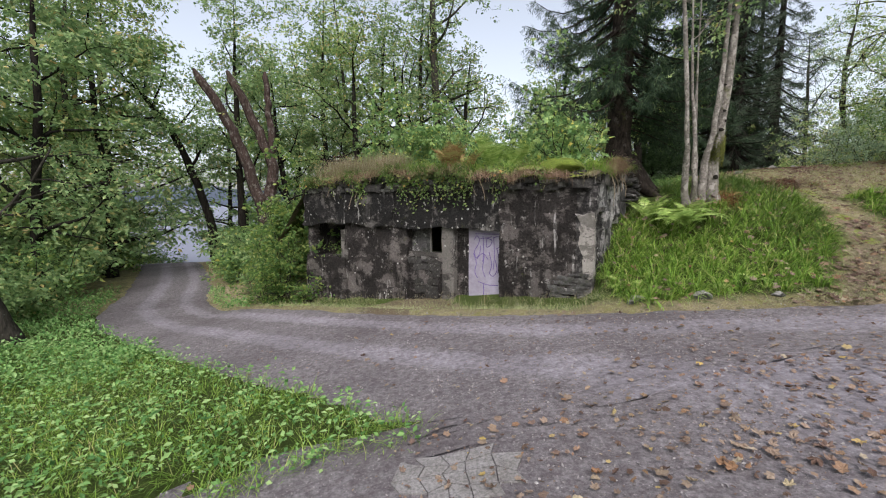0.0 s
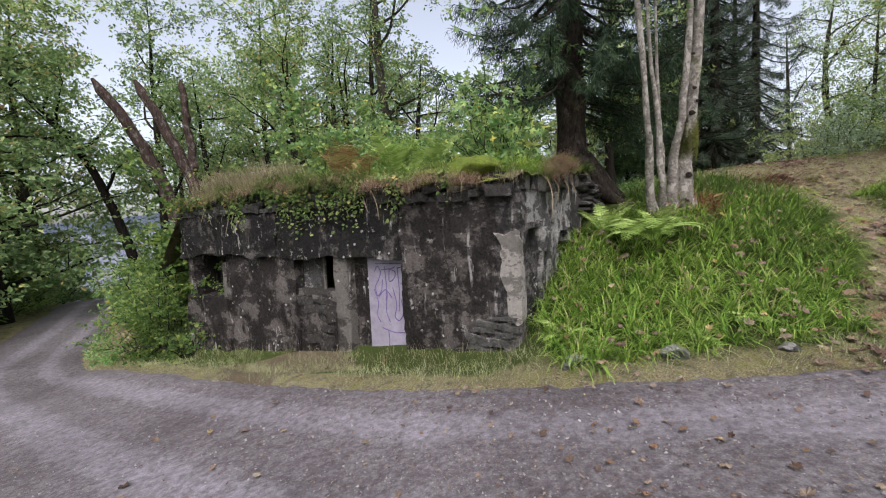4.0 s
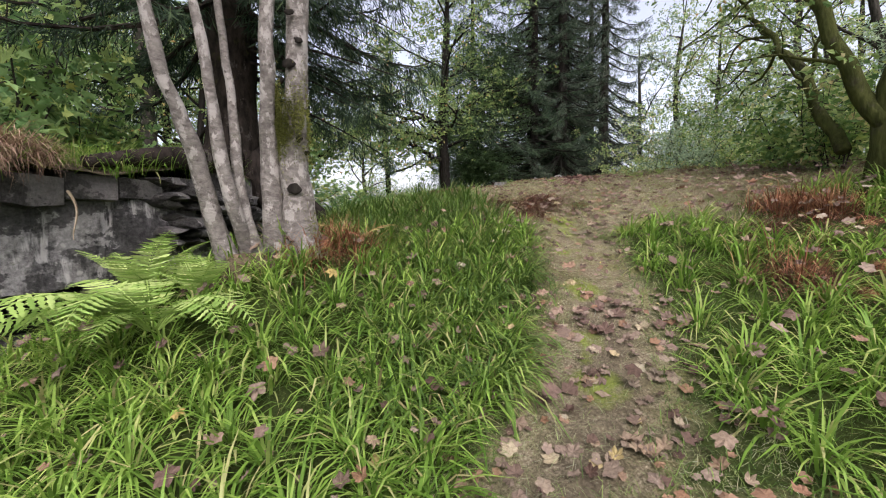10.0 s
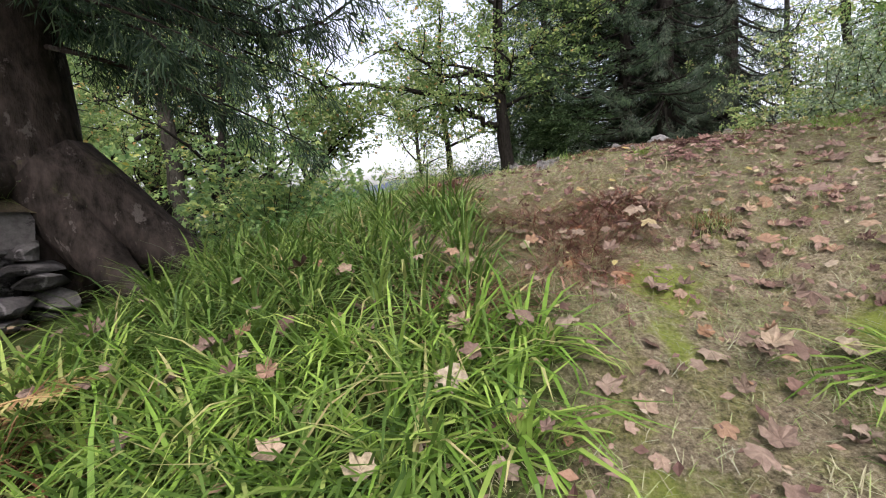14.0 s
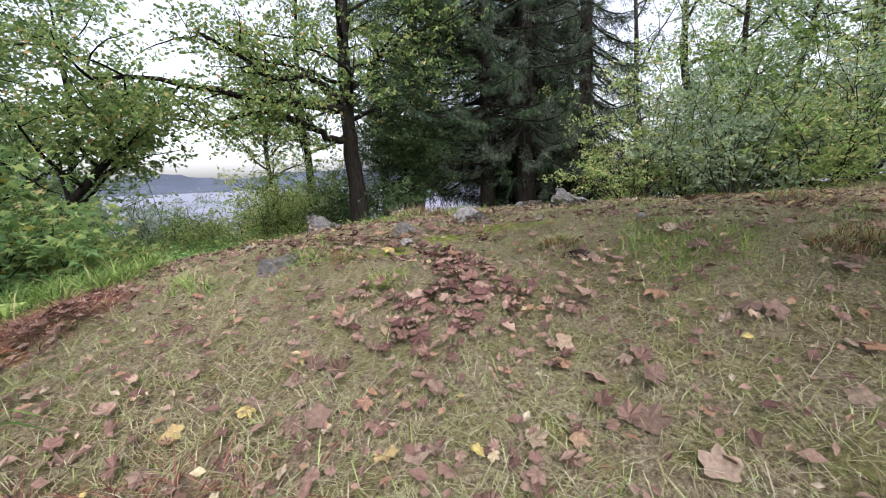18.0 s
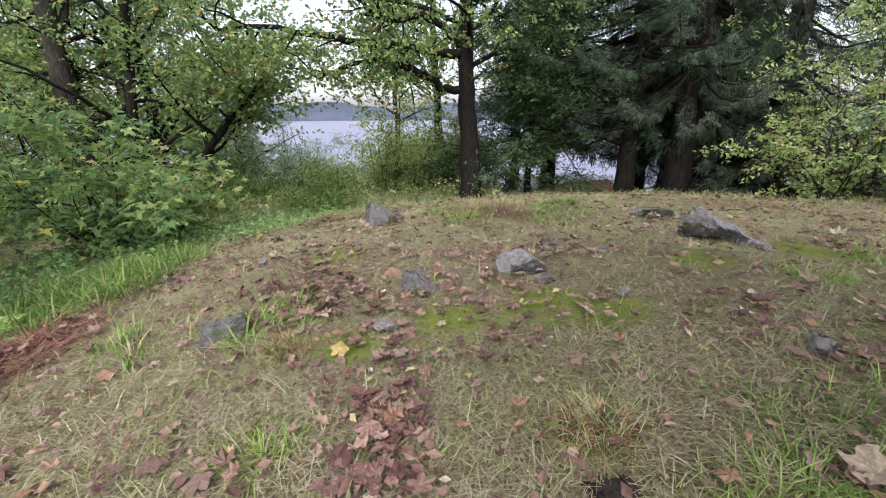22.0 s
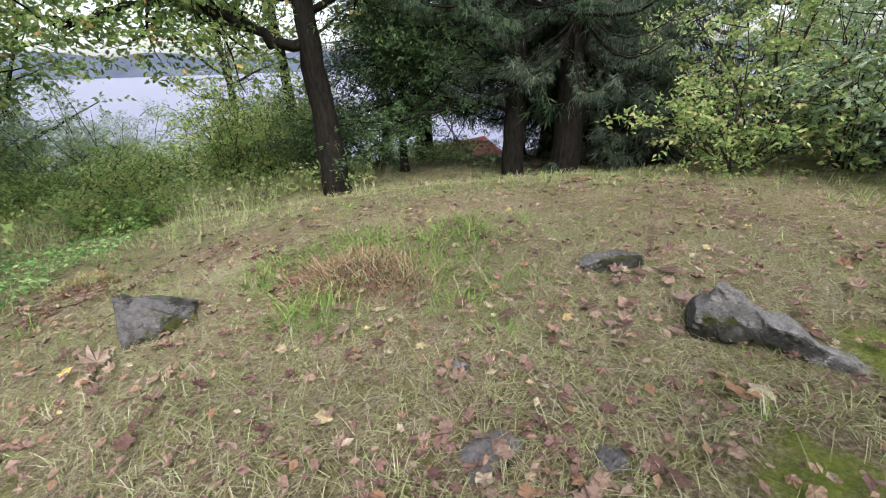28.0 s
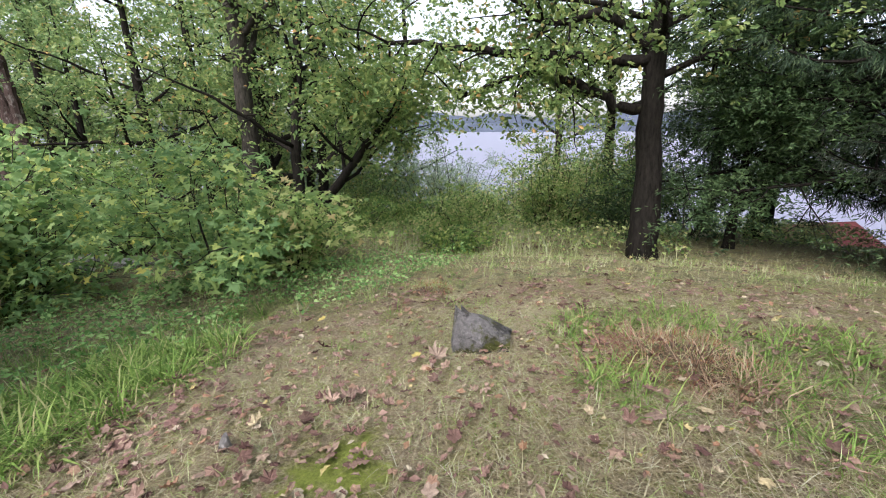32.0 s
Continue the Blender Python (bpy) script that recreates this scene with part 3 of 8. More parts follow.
# ---- the lie of the land ----
# levels of the ground in metres, every 3 m from x = -9, y = -3
LEVELS = np.array([
    (-1.42, -1.44, -1.46, -1.53, -1.79, -2.39, -2.97, -3.29, -3.04, -2.44),
    (-1.03, -1.06, -1.1, -1.13, -1.2, -1.33, -1.03, -1.03, -0.98, -1.03),
    (-0.63, -0.67, -0.68, -0.74, -0.83, -0.32, 0.66, 0.8, 0.42, -0.1),
    (-0.25, -0.29, -0.26, -0.43, -0.35, 0.53, 1.22, 1.12, 0.71, 0.28),
    (0.14, 0.1, 0.13, -0.03, 0.82, 1.45, 1.49, 1.28, 0.93, 0.46),
    (0.51, 0.56, 0.48, 0.08, 1.59, 2.22, 1.96, 1.68, 1.27, 0.58),
    (0.72, 0.84, 0.8, 0.6, 1.47, 2.74, 2.63, 2.25, 1.62, 0.69),
    (0.76, 0.98, 1.25, 1.86, 2.55, 2.93, 2.66, 2.52, 1.72, 0.66),
    (0.81, 1.32, 1.92, 2.6, 2.95, 2.78, 2.61, 2.48, 1.6, 0.5),
    (0.92, 1.81, 2.62, 3.14, 3.21, 2.93, 2.61, 2.18, 1.39, 0.4),
])
LAKE = -3.2


def spline_weights(u):
    return np.stack([(1 - u) ** 3, 3 * u ** 3 - 6 * u ** 2 + 4, -3 * u ** 3 + 3 * u ** 2 + 3 * u + 1, u ** 3]) / 6


def height(x, y):
    """The ground's level, by the smooth sheet over LEVELS, falling to the lake beyond."""
    x, y = np.broadcast_arrays(np.asarray(x, dtype=float), np.asarray(y, dtype=float))
    gx, gy = np.clip((x + 9) / 3, 1, 7.999), np.clip((y + 3) / 3, 1, 7.999)
    i, j = gx.astype(int), gy.astype(int)
    bx, by = spline_weights(gx - i), spline_weights(gy - j)
    z = np.zeros(x.shape)
    for a in range(4):
        for b in range(4):
            z = z + bx[a] * by[b] * LEVELS[i - 1 + a, j - 1 + b]
    z = z + 0.32 * np.exp(-((x - 5.6) ** 2 + (y - 9.05) ** 2) / 0.7) - 0.18 * np.exp(-((x - 9.2) ** 2 + (y - 10.0) ** 2) / 0.4)
    # the ground dips along the bunker's foot
    lx, ly = (x - 2.65) * 0.856 - (y - 7.36) * 0.517, (x - 2.65) * 0.517 + (y - 7.36) * 0.856
    z = z - 0.28 * np.clip((ly + 1.15) / 0.7, 0, 1) * np.clip((1.4 - ly) / 1.0, 0, 1) * np.clip((0.25 - lx) / 0.4, 0, 1) * np.clip((lx + 9) / 1.5, 0, 1)
    dn, dw, de, ds = np.maximum(0, y - 21), np.maximum(0, -6 - x), np.maximum(0, x - 15), np.maximum(0, -y)
    z = z - 0.05 * dn - 0.013 * dn ** 2 / (1 + 0.03 * dn) - 0.045 * np.minimum(dw, 40) * (1 - 0.6 * (y < 8)) + 0.05 * np.minimum(de, 30)
    return np.maximum(z, LAKE - 2)


def fractal(x, y, scale, seed=0.0):
    """Small humps, from a few turned waves."""
    out = np.zeros(np.shape(x))
    for k in range(5):
        a = 0.7 + 2.4 * k + seed
        f = (1 + 0.63 * k) / scale
        out = out + np.sin((x * math.cos(a) + y * math.sin(a)) * f * 2.1 + 1.7 * k) * np.cos((y * math.cos(a) - x * math.sin(a)) * f * 1.7 + k + seed) / (1 + 0.5 * k)
    return out / 2.2


ROAD_R = smooth_line([(-24, 39), (-15.5, 26), (-9.4, 16.8), (-7, 12.4), (-4.7, 10.4), (-2.2, 8.75), (0.3, 7.2), (1.85, 6.42), (3.5, 5.95), (5.6, 5.58), (7.5, 5.34), (14, 5.0), (40, 5.4)], 90)
ROAD_L = smooth_line([(-26.5, 37.5), (-18, 25), (-11.6, 15.3), (-9.3, 10.9), (-5.8, 7.85), (-3.2, 5.8), (-1.5, 4.55), (-0.65, 3.85), (-0.1, 3.42), (-0.75, 3.08), (-1.6, 2.6), (-2.8, 0.2), (-6, -30)], 90)


def inside(x, y, poly):
    x, y = np.asarray(x, dtype=float), np.asarray(y, dtype=float)
    r = np.zeros(x.shape, dtype=bool)
    q = np.roll(poly, 1, axis=0)
    for (x1, y1), (x2, y2) in zip(poly, q):
        if y1 != y2:
            r ^= ((y1 > y) != (y2 > y)) & (x < (x2 - x1) * (y - y1) / (y2 - y1) + x1)
    return r


ROAD_POLY = np.vstack([ROAD_R, [(40, -30)], ROAD_L[::-1]])


def on_road(x, y):
    return inside(x, y, ROAD_POLY)


PATH = smooth_line([(5.6, 5.4), (6.7, 6.5), (7.7, 7.6), (8.25, 8.7), (8.7, 9.9), (9.2, 11.0), (9.6, 12.2), (9.5, 13.4), (9.3, 14.6)], 60)


def path_distance(x, y):
    d = np.full(np.shape(x), 1e9)
    for px, py in PATH:
        d = np.minimum(d, (np.asarray(x) - px) ** 2 + (np.asarray(y) - py) ** 2)
    return np.sqrt(d)


def mound(x, y):
    """How far a place belongs to the dry crown of the mound, 0 to 1."""
    r = np.sqrt(((x - 11.2) / 3.9) ** 2 + ((y - 13.6) / 4.0) ** 2) + 0.12 * fractal(x, y, 0.9)
    return np.clip((1.28 - r) / 0.3, 0, 1)


def ground_z(x, y):
    x, y = np.asarray(x, dtype=float), np.asarray(y, dtype=float)
    z = height(x, y)
    wild = np.clip((y - 6.6 - 0.3 * np.abs(x - 6)) / 2.0, 0, 1) + np.clip((-1.5 - x) / 3, 0, 1) * (y < 5)
    near = np.clip(1.5 - np.hypot(x - 6, y - 10) / 60, 0, 1)
    return z + np.clip(wild, 0, 1) * near * (0.045 * fractal(x, y, 0.8) + 0.02 * fractal(x, y, 0.25, 2.0))


def graded(lo, hi, fine, far0, far1):
    """Grid lines: close together from lo to hi, ever wider out to far0 and far1."""
    mid = list(np.arange(lo, hi + 1e-6, fine))
    up, s = [mid[-1]], fine
    while up[-1] < far1:
        s *= 1.16
        up.append(up[-1] + s)
    dn, s = [mid[0]], fine
    while dn[-1] > far0:
        s *= 1.16
        dn.append(dn[-1] - s)
    return np.array(dn[:0:-1] + mid + up[1:])


def sheet(xs, ys, zf):
    gx, gy = np.meshgrid(xs, ys, indexing="ij")
    v = np.stack([gx, gy, zf(gx, gy)], axis=-1).reshape(-1, 3)
    i, j = np.meshgrid(np.arange(len(xs) - 1), np.arange(len(ys) - 1), indexing="ij")
    a = (i * len(ys) + j).ravel()
    return v, np.stack([a, a + len(ys), a + len(ys) + 1, a + 1], axis=-1)


def ground_level(x, y):
    return ground_z(x, y) - 0.05 * on_road(x, y)


gv, gf = sheet(graded(-6.0, 14.0, 0.14, -900, 900), graded(5.0, 17.5, 0.14, -900, 1500), ground_level)
ground = tagged(new("ground", mesh_of("ground", gv, gf, GROUND, True)), "turf ground with dry thatch, moss and worn soil on a mound", "ground", kind="structure")
gx, gy = gv[:, 0], gv[:, 1]
pd = path_distance(gx, gy)
edge_d = np.full(len(gx), 1e9)
for px, py in ROAD_R:
    edge_d = np.minimum(edge_d, (gx - px) ** 2 + (gy - py) ** 2)
edge_d = np.sqrt(edge_d)
moss_mask = np.zeros(len(gx))
MOSS_SPOTS = ((10.55, 13.0, 0.3), (10.85, 12.9, 0.22), (9.6, 12.65, 0.2), (10.05, 12.85, 0.25), (9.05, 14.0, 0.3), (8.7, 10.1, 0.22), (7.6, 7.5, 0.2), (9.4, 9.6, 0.3), (11.5, 13.6, 0.25), (12.4, 14.0, 0.3), (8.9, 12.9, 0.2), (7.6, 6.5, 0.14), (7.75, 7.9, 0.15), (8.05, 8.45, 0.2), (8.3, 9.2, 0.17), (8.6, 9.7, 0.14))


def off_moss(x, y):
    ok = np.ones(np.shape(x), dtype=bool)
    for mx, my, mr in MOSS_SPOTS:
        ok &= np.hypot(x - mx, y - my) > mr * (0.95 + 0.25 * fractal(x, y, 0.2))
    return ok


for mx, my, mr in MOSS_SPOTS:
    moss_mask = np.maximum(moss_mask, 0.66 * np.clip(1.5 - np.hypot(gx - mx, gy - my) / mr, 0, 1))
for nm, values in (("thatch", np.maximum(np.maximum(np.maximum(mound(gx, gy), 0.72 * np.clip(1.5 - np.hypot((gx - 7.75) / 0.85, (gy - 6.1) / 0.7), 0, 1)), 0.55 * (gy > 11.5) * (gy < 27) + 0.6 * np.clip(1.4 - edge_d / 0.7, 0, 1)), 0.75 * np.clip(1.25 - pd / 0.75, 0, 1) * (gy > 5.2))), ("soil", np.maximum(0.58 * np.clip(1.2 - pd / 0.6, 0, 1) * np.clip((10.2 - gy) / 2.2, 0, 1) * (gy > 5.3), 0.7 * (gy < 9.5) * (height(gx, gy) < -0.4) * (gx + 0.55 * gy > 2.9))), ("moss", moss_mask)):
    at = ground.data.attributes.new(nm, "FLOAT", "POINT")
    at.data.foreach_set("value", np.asarray(values, dtype=np.float32))

# the gravel road, widening into a junction under the first steps
across = 26
w = np.linspace(0, 1, across)
rp = (ROAD_L[:, None, :] * (1 - w)[None, :, None] + ROAD_R[:, None, :] * w[None, :, None])
rp = np.array([smooth_line(rp[:, k, :], 260) for k in range(across)]).transpose(1, 0, 2)
rp = rp + 0.07 * np.stack([fractal(rp[..., 0], rp[..., 1], 0.35), fractal(rp[..., 1], rp[..., 0], 0.3, 1.0)], axis=-1)
crown = np.minimum(1, np.minimum(w, 1 - w) / 0.06)
rz = height(rp[..., 0], rp[..., 1]) - 0.045 + 0.065 * crown[None] + 0.012 * fractal(rp[..., 0], rp[..., 1], 0.7)
rv = np.concatenate([rp, rz[..., None]], axis=-1).reshape(-1, 3)
ri, rj = np.meshgrid(np.arange(259), np.arange(across - 1), indexing="ij")
ra = (ri * across + rj).ravel()
road = tagged(new("road", mesh_of("road", rv, np.stack([ra, ra + 1, ra + across + 1, ra + across], axis=-1), ROAD, True)), "grey worn gravel road with pale wheel tracks", "road", kind="structure")
track = np.exp(-((w - 0.42) / 0.1) ** 2) + np.exp(-((w - 0.78) / 0.08) ** 2)
at = road.data.attributes.new("track", "FLOAT", "POINT")
at.data.foreach_set("value", np.tile(track, 260).astype(np.float32))

# the lake and the far shore
lv, lf = sheet(np.linspace(-1500, 1500, 13), np.linspace(27, 1500, 7), lambda x, y: np.full(x.shape, LAKE))
tagged(new("lake_water", mesh_of("lake_water", lv, lf, WATER)), "calm lake water with pale sky reflection put into its colour", "lake", kind="structure")
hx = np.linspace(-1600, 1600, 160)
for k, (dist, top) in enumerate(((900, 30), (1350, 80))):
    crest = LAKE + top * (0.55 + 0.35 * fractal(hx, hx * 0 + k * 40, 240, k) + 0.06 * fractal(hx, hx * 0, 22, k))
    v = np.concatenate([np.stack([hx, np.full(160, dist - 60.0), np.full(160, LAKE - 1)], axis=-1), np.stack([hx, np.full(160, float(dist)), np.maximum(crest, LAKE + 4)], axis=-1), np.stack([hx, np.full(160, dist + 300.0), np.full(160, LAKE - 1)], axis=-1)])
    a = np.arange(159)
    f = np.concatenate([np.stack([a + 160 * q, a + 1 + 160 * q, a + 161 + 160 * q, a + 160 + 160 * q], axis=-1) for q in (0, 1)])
    tagged(new("backdrop", mesh_of("backdrop", v, f, HILL, True)), "wooded hills across the lake, blue haze put into their colour", "hills", kind="structure")

# ---- the bunker: x runs along its front from the left end (-7.3) to the right corner (0), y into the hill ----
B = pose(2.65, 7.36, 0, 0, 0, -31.13)
bunker = thing("bunker", B, "small old concrete bunker with black stained walls and an overgrown roof", "bunker")


def blocks(name, spec, mat, label="", amp=0.03):
    """One wall of the bunker, from blocks that butt against each other."""
    bm = bmesh.new()
    for k, s in enumerate(spec):
        one = rough_box(*s, step=0.075, amp=amp, freq=2.3)
        me = bpy.data.meshes.new("scrap")
        one.to_mesh(me)
        one.free()
        bm.from_mesh(me)
        bpy.data.meshes.remove(me)
    return part(name, bm, mat, bunker, label, True)


blocks("front_wall", [(-1.8, -0.3, 0.0, 0.6, -1.0, 1.98), (-2.86, -2.54, 0.2, 0.6, -1.2, 1.15), (-4.08, -3.1, 0.05, 0.6, -1.2, 0.5),
                      (-5.92, -4.04, 0.0, 0.6, -1.4, 1.16), (-7.3, -5.9, -0.06, 0.6, -1.6, 0.3), (-7.3, -7.08, 0.0, 0.6, 0.28, 1.16)], CONCRETE_STAINED, "black and brown stained concrete wall", 0.055)
blocks("wall_post", [(-3.12, -2.84, 0.0, 0.5, -1.2, 1.2)], CONCRETE_DULL, "grey concrete post between window and door", 0.022)
blocks("upper_wall", [(-7.36, -4.4, -0.1, 0.6, 1.13, 1.96), (-4.4, -1.8, -0.05, 0.6, 1.13, 1.96)], CONCRETE_BLACK, "blackened upper wall with pale streaks", 0.085)
blocks("corner_pier", [(-0.3, 0.0, 0.0, 0.22, -0.8, 1.98)], CONCRETE_CORNER, "stained corner of the bunker", 0.045)
blocks("side_wall", [(-0.6, 0.0, 0.22, 1.85, 1.5, 2.02), (-0.6, 0.0, 0.86, 1.85, -0.6, 1.5), (-0.6, 0.0, 1.85, 2.7, -0.4, 1.02), (-0.6, 0.0, 1.85, 2.7, 1.4, 2.14), (-0.6, 0.0, 2.7, 4.3, -0.2, 2.24)], CONCRETE_GREY, "grey weathered side wall with a slot", 0.06)
blocks("hollow", [(-0.6, -0.07, 0.22, 0.86, -0.6, 1.5)], CONCRETE_CORNER, "black hollow where the wall's face has fallen away", 0.1)
blocks("ledge", [(-0.2, 0.03, 0.2, 0.9, 1.5, 1.56)], CONCRETE_CORNER, "broken ledge over the hollow", 0.06)
for spec_ in ((-0.06, 0.04, 0.84, 1.36, 1.16, 1.48), (-0.06, 0.035, 1.44, 1.72, 1.54, 1.74), (-0.06, 0.03, 2.75, 3.5, 1.32, 1.7)):
    blocks("face_slab", [spec_], CONCRETE_GREY, "grey slab left of the wall's face", 0.07)
blocks("slot_back", [(-0.62, -0.42, 1.8, 2.75, 0.95, 1.45)], CONCRETE_BLACK, "black back of the slot", 0.02)
blocks("rear_wall", [(-7.3, -0.6, 3.9, 4.3, -1.0, 1.95), (-7.3, -6.9, 0.6, 3.9, -1.0, 1.95)], CONCRETE_STAINED)
blocks("roof_slab", [(-7.28, -0.03, 0.06, 4.28, 1.96, 2.1)], CONCRETE_GREY, "", 0.015)
blocks("inner_floor", [(-6.9, -0.6, 0.6, 3.9, -1.0, -0.6)], CONCRETE_STAINED)

# cement render left on the corner and the side, with ragged edges
def render_patch(x0, x1, y0, y1, z0, z1, seed, mat=CONCRETE_PALE):
    """A thin skin of cement whose outline is broken."""
    bm = rough_box(x0, x1, y0, y1, z0, z1, 0.05, 0.02, 1.7)
    cx, cy, cz = (x0 + x1) / 2, (y0 + y1) / 2, (z0 + z1) / 2
    for v in bm.verts:
        k = 1 + 0.35 * noise.noise(Vector((v.co.x * 3 + seed, v.co.y * 3, v.co.z * 3))) + 0.2 * noise.noise(Vector((v.co.x * 9 + seed, v.co.y * 9, v.co.z * 9)))
        if x1 - x0 > 0.1 and v.co.x < cx:
            v.co.x = x1 - 0.02 - (x1 - v.co.x) * max(0.15, (0.55 + 0.5 * (v.co.z - z0) / (z1 - z0)) * (k + 0.35 * noise.noise(Vector((seed, 0, v.co.z * 5)))))
        if y1 - y0 > 0.1 and v.co.y > cy:
            v.co.y = cy + (v.co.y - cy) * k
        v.co.z = cz + (v.co.z - cz) * k
    part("cement_patch", bm, mat, bunker, "pale patch of cement render", True)


render_patch(-0.26, 0.014, -0.018, 0.14, 0.3, 1.44, 1.0, CONCRETE_PALE)
bm = rough_box(-2.84, -2.55, 0.172, 0.25, -0.8, 1.12, 0.12, 0.012)
part("door_jamb", bm, CONCRETE_STAINED, bunker, "grey concrete door jamb", True)
bm = rough_box(-4.0, -3.12, 0.03, 0.3, 0.47, 0.57, 0.07, 0.016, 3.6)
part("window_sill", bm, CONCRETE_DULL, bunker, "chipped pale window sill", True)
bm = rough_box(-6.08, -5.86, -0.02, 0.4, 0.28, 1.0, 0.1, 0.03, 2.6)
part("embrasure_jamb", bm, CONCRETE_DULL, bunker, "broken pale edge of the embrasure", True)

# the steel door with sprayed lines, and the boarded window
door = part("door", rough_box(-2.55, -1.8, 0.15, 0.2, -0.6, 1.14, 0.3, 0.004), DOOR_PAINT, bunker, "faded lilac steel door with purple sprayed scrawl")


def stroke(points, r=0.009):
    p = smooth_line([(x, 0.147, z) for x, z in points], 5 * len(points))
    v, f = tube(p, np.full(len(p), r), 5)
    v[:, 1] = 0.147 + (v[:, 1] - 0.147) * 0.2
    mesh_part("sprayed_line", v, f, GRAFFITI, door)


SCRAWL_TOP = ([(-2.42, 0.9), (-2.36, 0.98), (-2.3, 0.9), (-2.34, 0.78), (-2.41, 0.66), (-2.38, 0.52), (-2.3, 0.6), (-2.27, 0.78)],
             [(-2.22, 0.98), (-2.2, 0.7), (-2.22, 0.45)], [(-2.28, 0.93), (-2.1, 0.95), (-2.02, 0.98)], [(-2.12, 0.94), (-2.02, 0.9), (-2.05, 0.8), (-2.14, 0.76), (-2.13, 0.95)],
             [(-1.98, 0.98), (-1.96, 0.6), (-1.98, 0.3)], [(-1.98, 0.96), (-1.86, 0.97), (-1.84, 0.8), (-1.93, 0.72)], [(-2.44, 0.62), (-2.37, 0.42), (-2.4, 0.22), (-2.34, 0.1)])
SCRAWL_LOW = ([(-2.36, 0.5), (-2.22, 0.62), (-2.1, 0.5)], [(-2.18, 0.6), (-2.22, 0.3), (-2.16, 0.12)], [(-2.08, 0.66), (-2.02, 0.4), (-2.06, 0.22), (-1.98, 0.16), (-1.9, 0.3), (-1.94, 0.5)],
             [(-1.9, 0.72), (-1.86, 0.5), (-1.88, 0.22)], [(-2.32, 0.02), (-2.1, -0.03), (-1.87, -0.02)], [(-2.2, -0.02), (-2.19, -0.16), (-2.2, -0.26)], [(-2.4, 1.02), (-1.86, 1.03)])
for line in SCRAWL_TOP + SCRAWL_LOW:
    stroke(line)
part("hinge", rough_box(-1.85, -1.8, 0.13, 0.15, 0.75, 0.87, 0.3, 0.001), DARK_STEEL, door)
part("hinge", rough_box(-1.85, -1.8, 0.13, 0.15, -0.1, 0.02, 0.3, 0.001), DARK_STEEL, door)
part("window_board", rough_box(-4.04, -3.54, 0.2, 0.25, 0.54, 1.15, 0.12, 0.008), CONCRETE_GREY, bunker, "grey board over half the window")
part("window_post", rough_box(-3.53, -3.5, 0.16, 0.2, 0.56, 1.14, 0.2, 0.003), CONCRETE_PALE, bunker, "pale window post")


def put_rock(parent, name, x, y, z, sx, sy, sz, seed, mat, turn=0.0, tilt=0.0, square=0.55, amp=0.25, cuts=2, label=""):
    ob = part(name, rock_bm(sx, sy, sz, seed, cuts, amp, square), mat, parent, label)
    ob.matrix_local = pose(x, y, z, tilt * 0.6, tilt, turn)
    return ob


def slab(x, y, z, sx, sy, sz, seed, mat, turn=0.0, tilt=0.0):
    """A split stone with square edges, one of a dry-laid stack."""
    bm = rough_box(-sx / 2, sx / 2, -sy / 2, sy / 2, -sz / 2, sz / 2, max(sx, sy) / 3.2, min(0.035, sz * 0.3), 5.0, seed * 7.3)
    for v in bm.verts:
        v.co.x *= 1 + 0.3 * noise.noise(Vector((seed, v.co.z * 9, v.co.y * 3)))
        v.co.z *= 1 + 0.4 * noise.noise(Vector((v.co.x * 4, seed, 3)))
    ob = part("stone", bm, mat, bunker)
    ob.matrix_local = pose(x, y, z, tilt * 0.5, tilt, turn)


# the course of flat stones under the turf, along the front and the side
rs = np.random.default_rng(11)
for course in range(3):
    x = -7.3
    while x < -0.12:
        wide = min(rs.uniform(0.1, 0.4) * (1.25 if x > -2.4 else 0.9), -0.05 - x)
        hi = rs.uniform(0.07, 0.13)
        if course == 0 or rs.uniform() < (0.85 if x > -4.4 else 0.6):
            slab(x + wide / 2, 0.14 + 0.03 * course + rs.uniform(-0.08, 0.05), 1.92 + 0.115 * course + rs.uniform(-0.03, 0.03) + hi / 2, wide * 0.97, 0.46, hi, rs.uniform(0, 50), STONE if rs.uniform() < 0.3 else STONE_WALL, rs.uniform(-12, 12), rs.uniform(-6, 6))
        x += wide + 0.012
y = 0.1
while y < 4.1:
    wide = rs.uniform(0.28, 0.62)
    hi = rs.uniform(0.2, 0.28)
    slab(-0.2 + rs.uniform(-0.03, 0.04), y + wide / 2, 1.99 + hi / 2 + 0.075 * max(0.0, y - 0.8), 0.46, wide * 0.98, hi, rs.uniform(0, 50), STONE_WALL, rs.uniform(-5, 5), rs.uniform(-3, 3))
    y += wide + 0.015
# broken corner with stacked slabs, and rubble below the window
for (x, z, sx, sz) in ((-0.22, 0.36, 0.34, 0.06), (-0.42, 0.29, 0.36, 0.06), (-0.14, 0.27, 0.26, 0.09), (-0.5, 0.2, 0.34, 0.08), (-0.2, 0.16, 0.3, 0.1), (-0.62, 0.08, 0.34, 0.11), (-0.28, 0.05, 0.38, 0.1), (-0.78, -0.04, 0.3, 0.11), (-0.46, -0.07, 0.36, 0.1), (-0.14, -0.07, 0.26, 0.11), (-0.66, -0.17, 0.34, 0.1), (-0.25, -0.18, 0.42, 0.11)):
    slab(x, 0.11, z, sx * 0.95, 0.3, sz * 0.9, rs.uniform(0, 50), STONE, rs.uniform(-8, 8), rs.uniform(-4, 12))
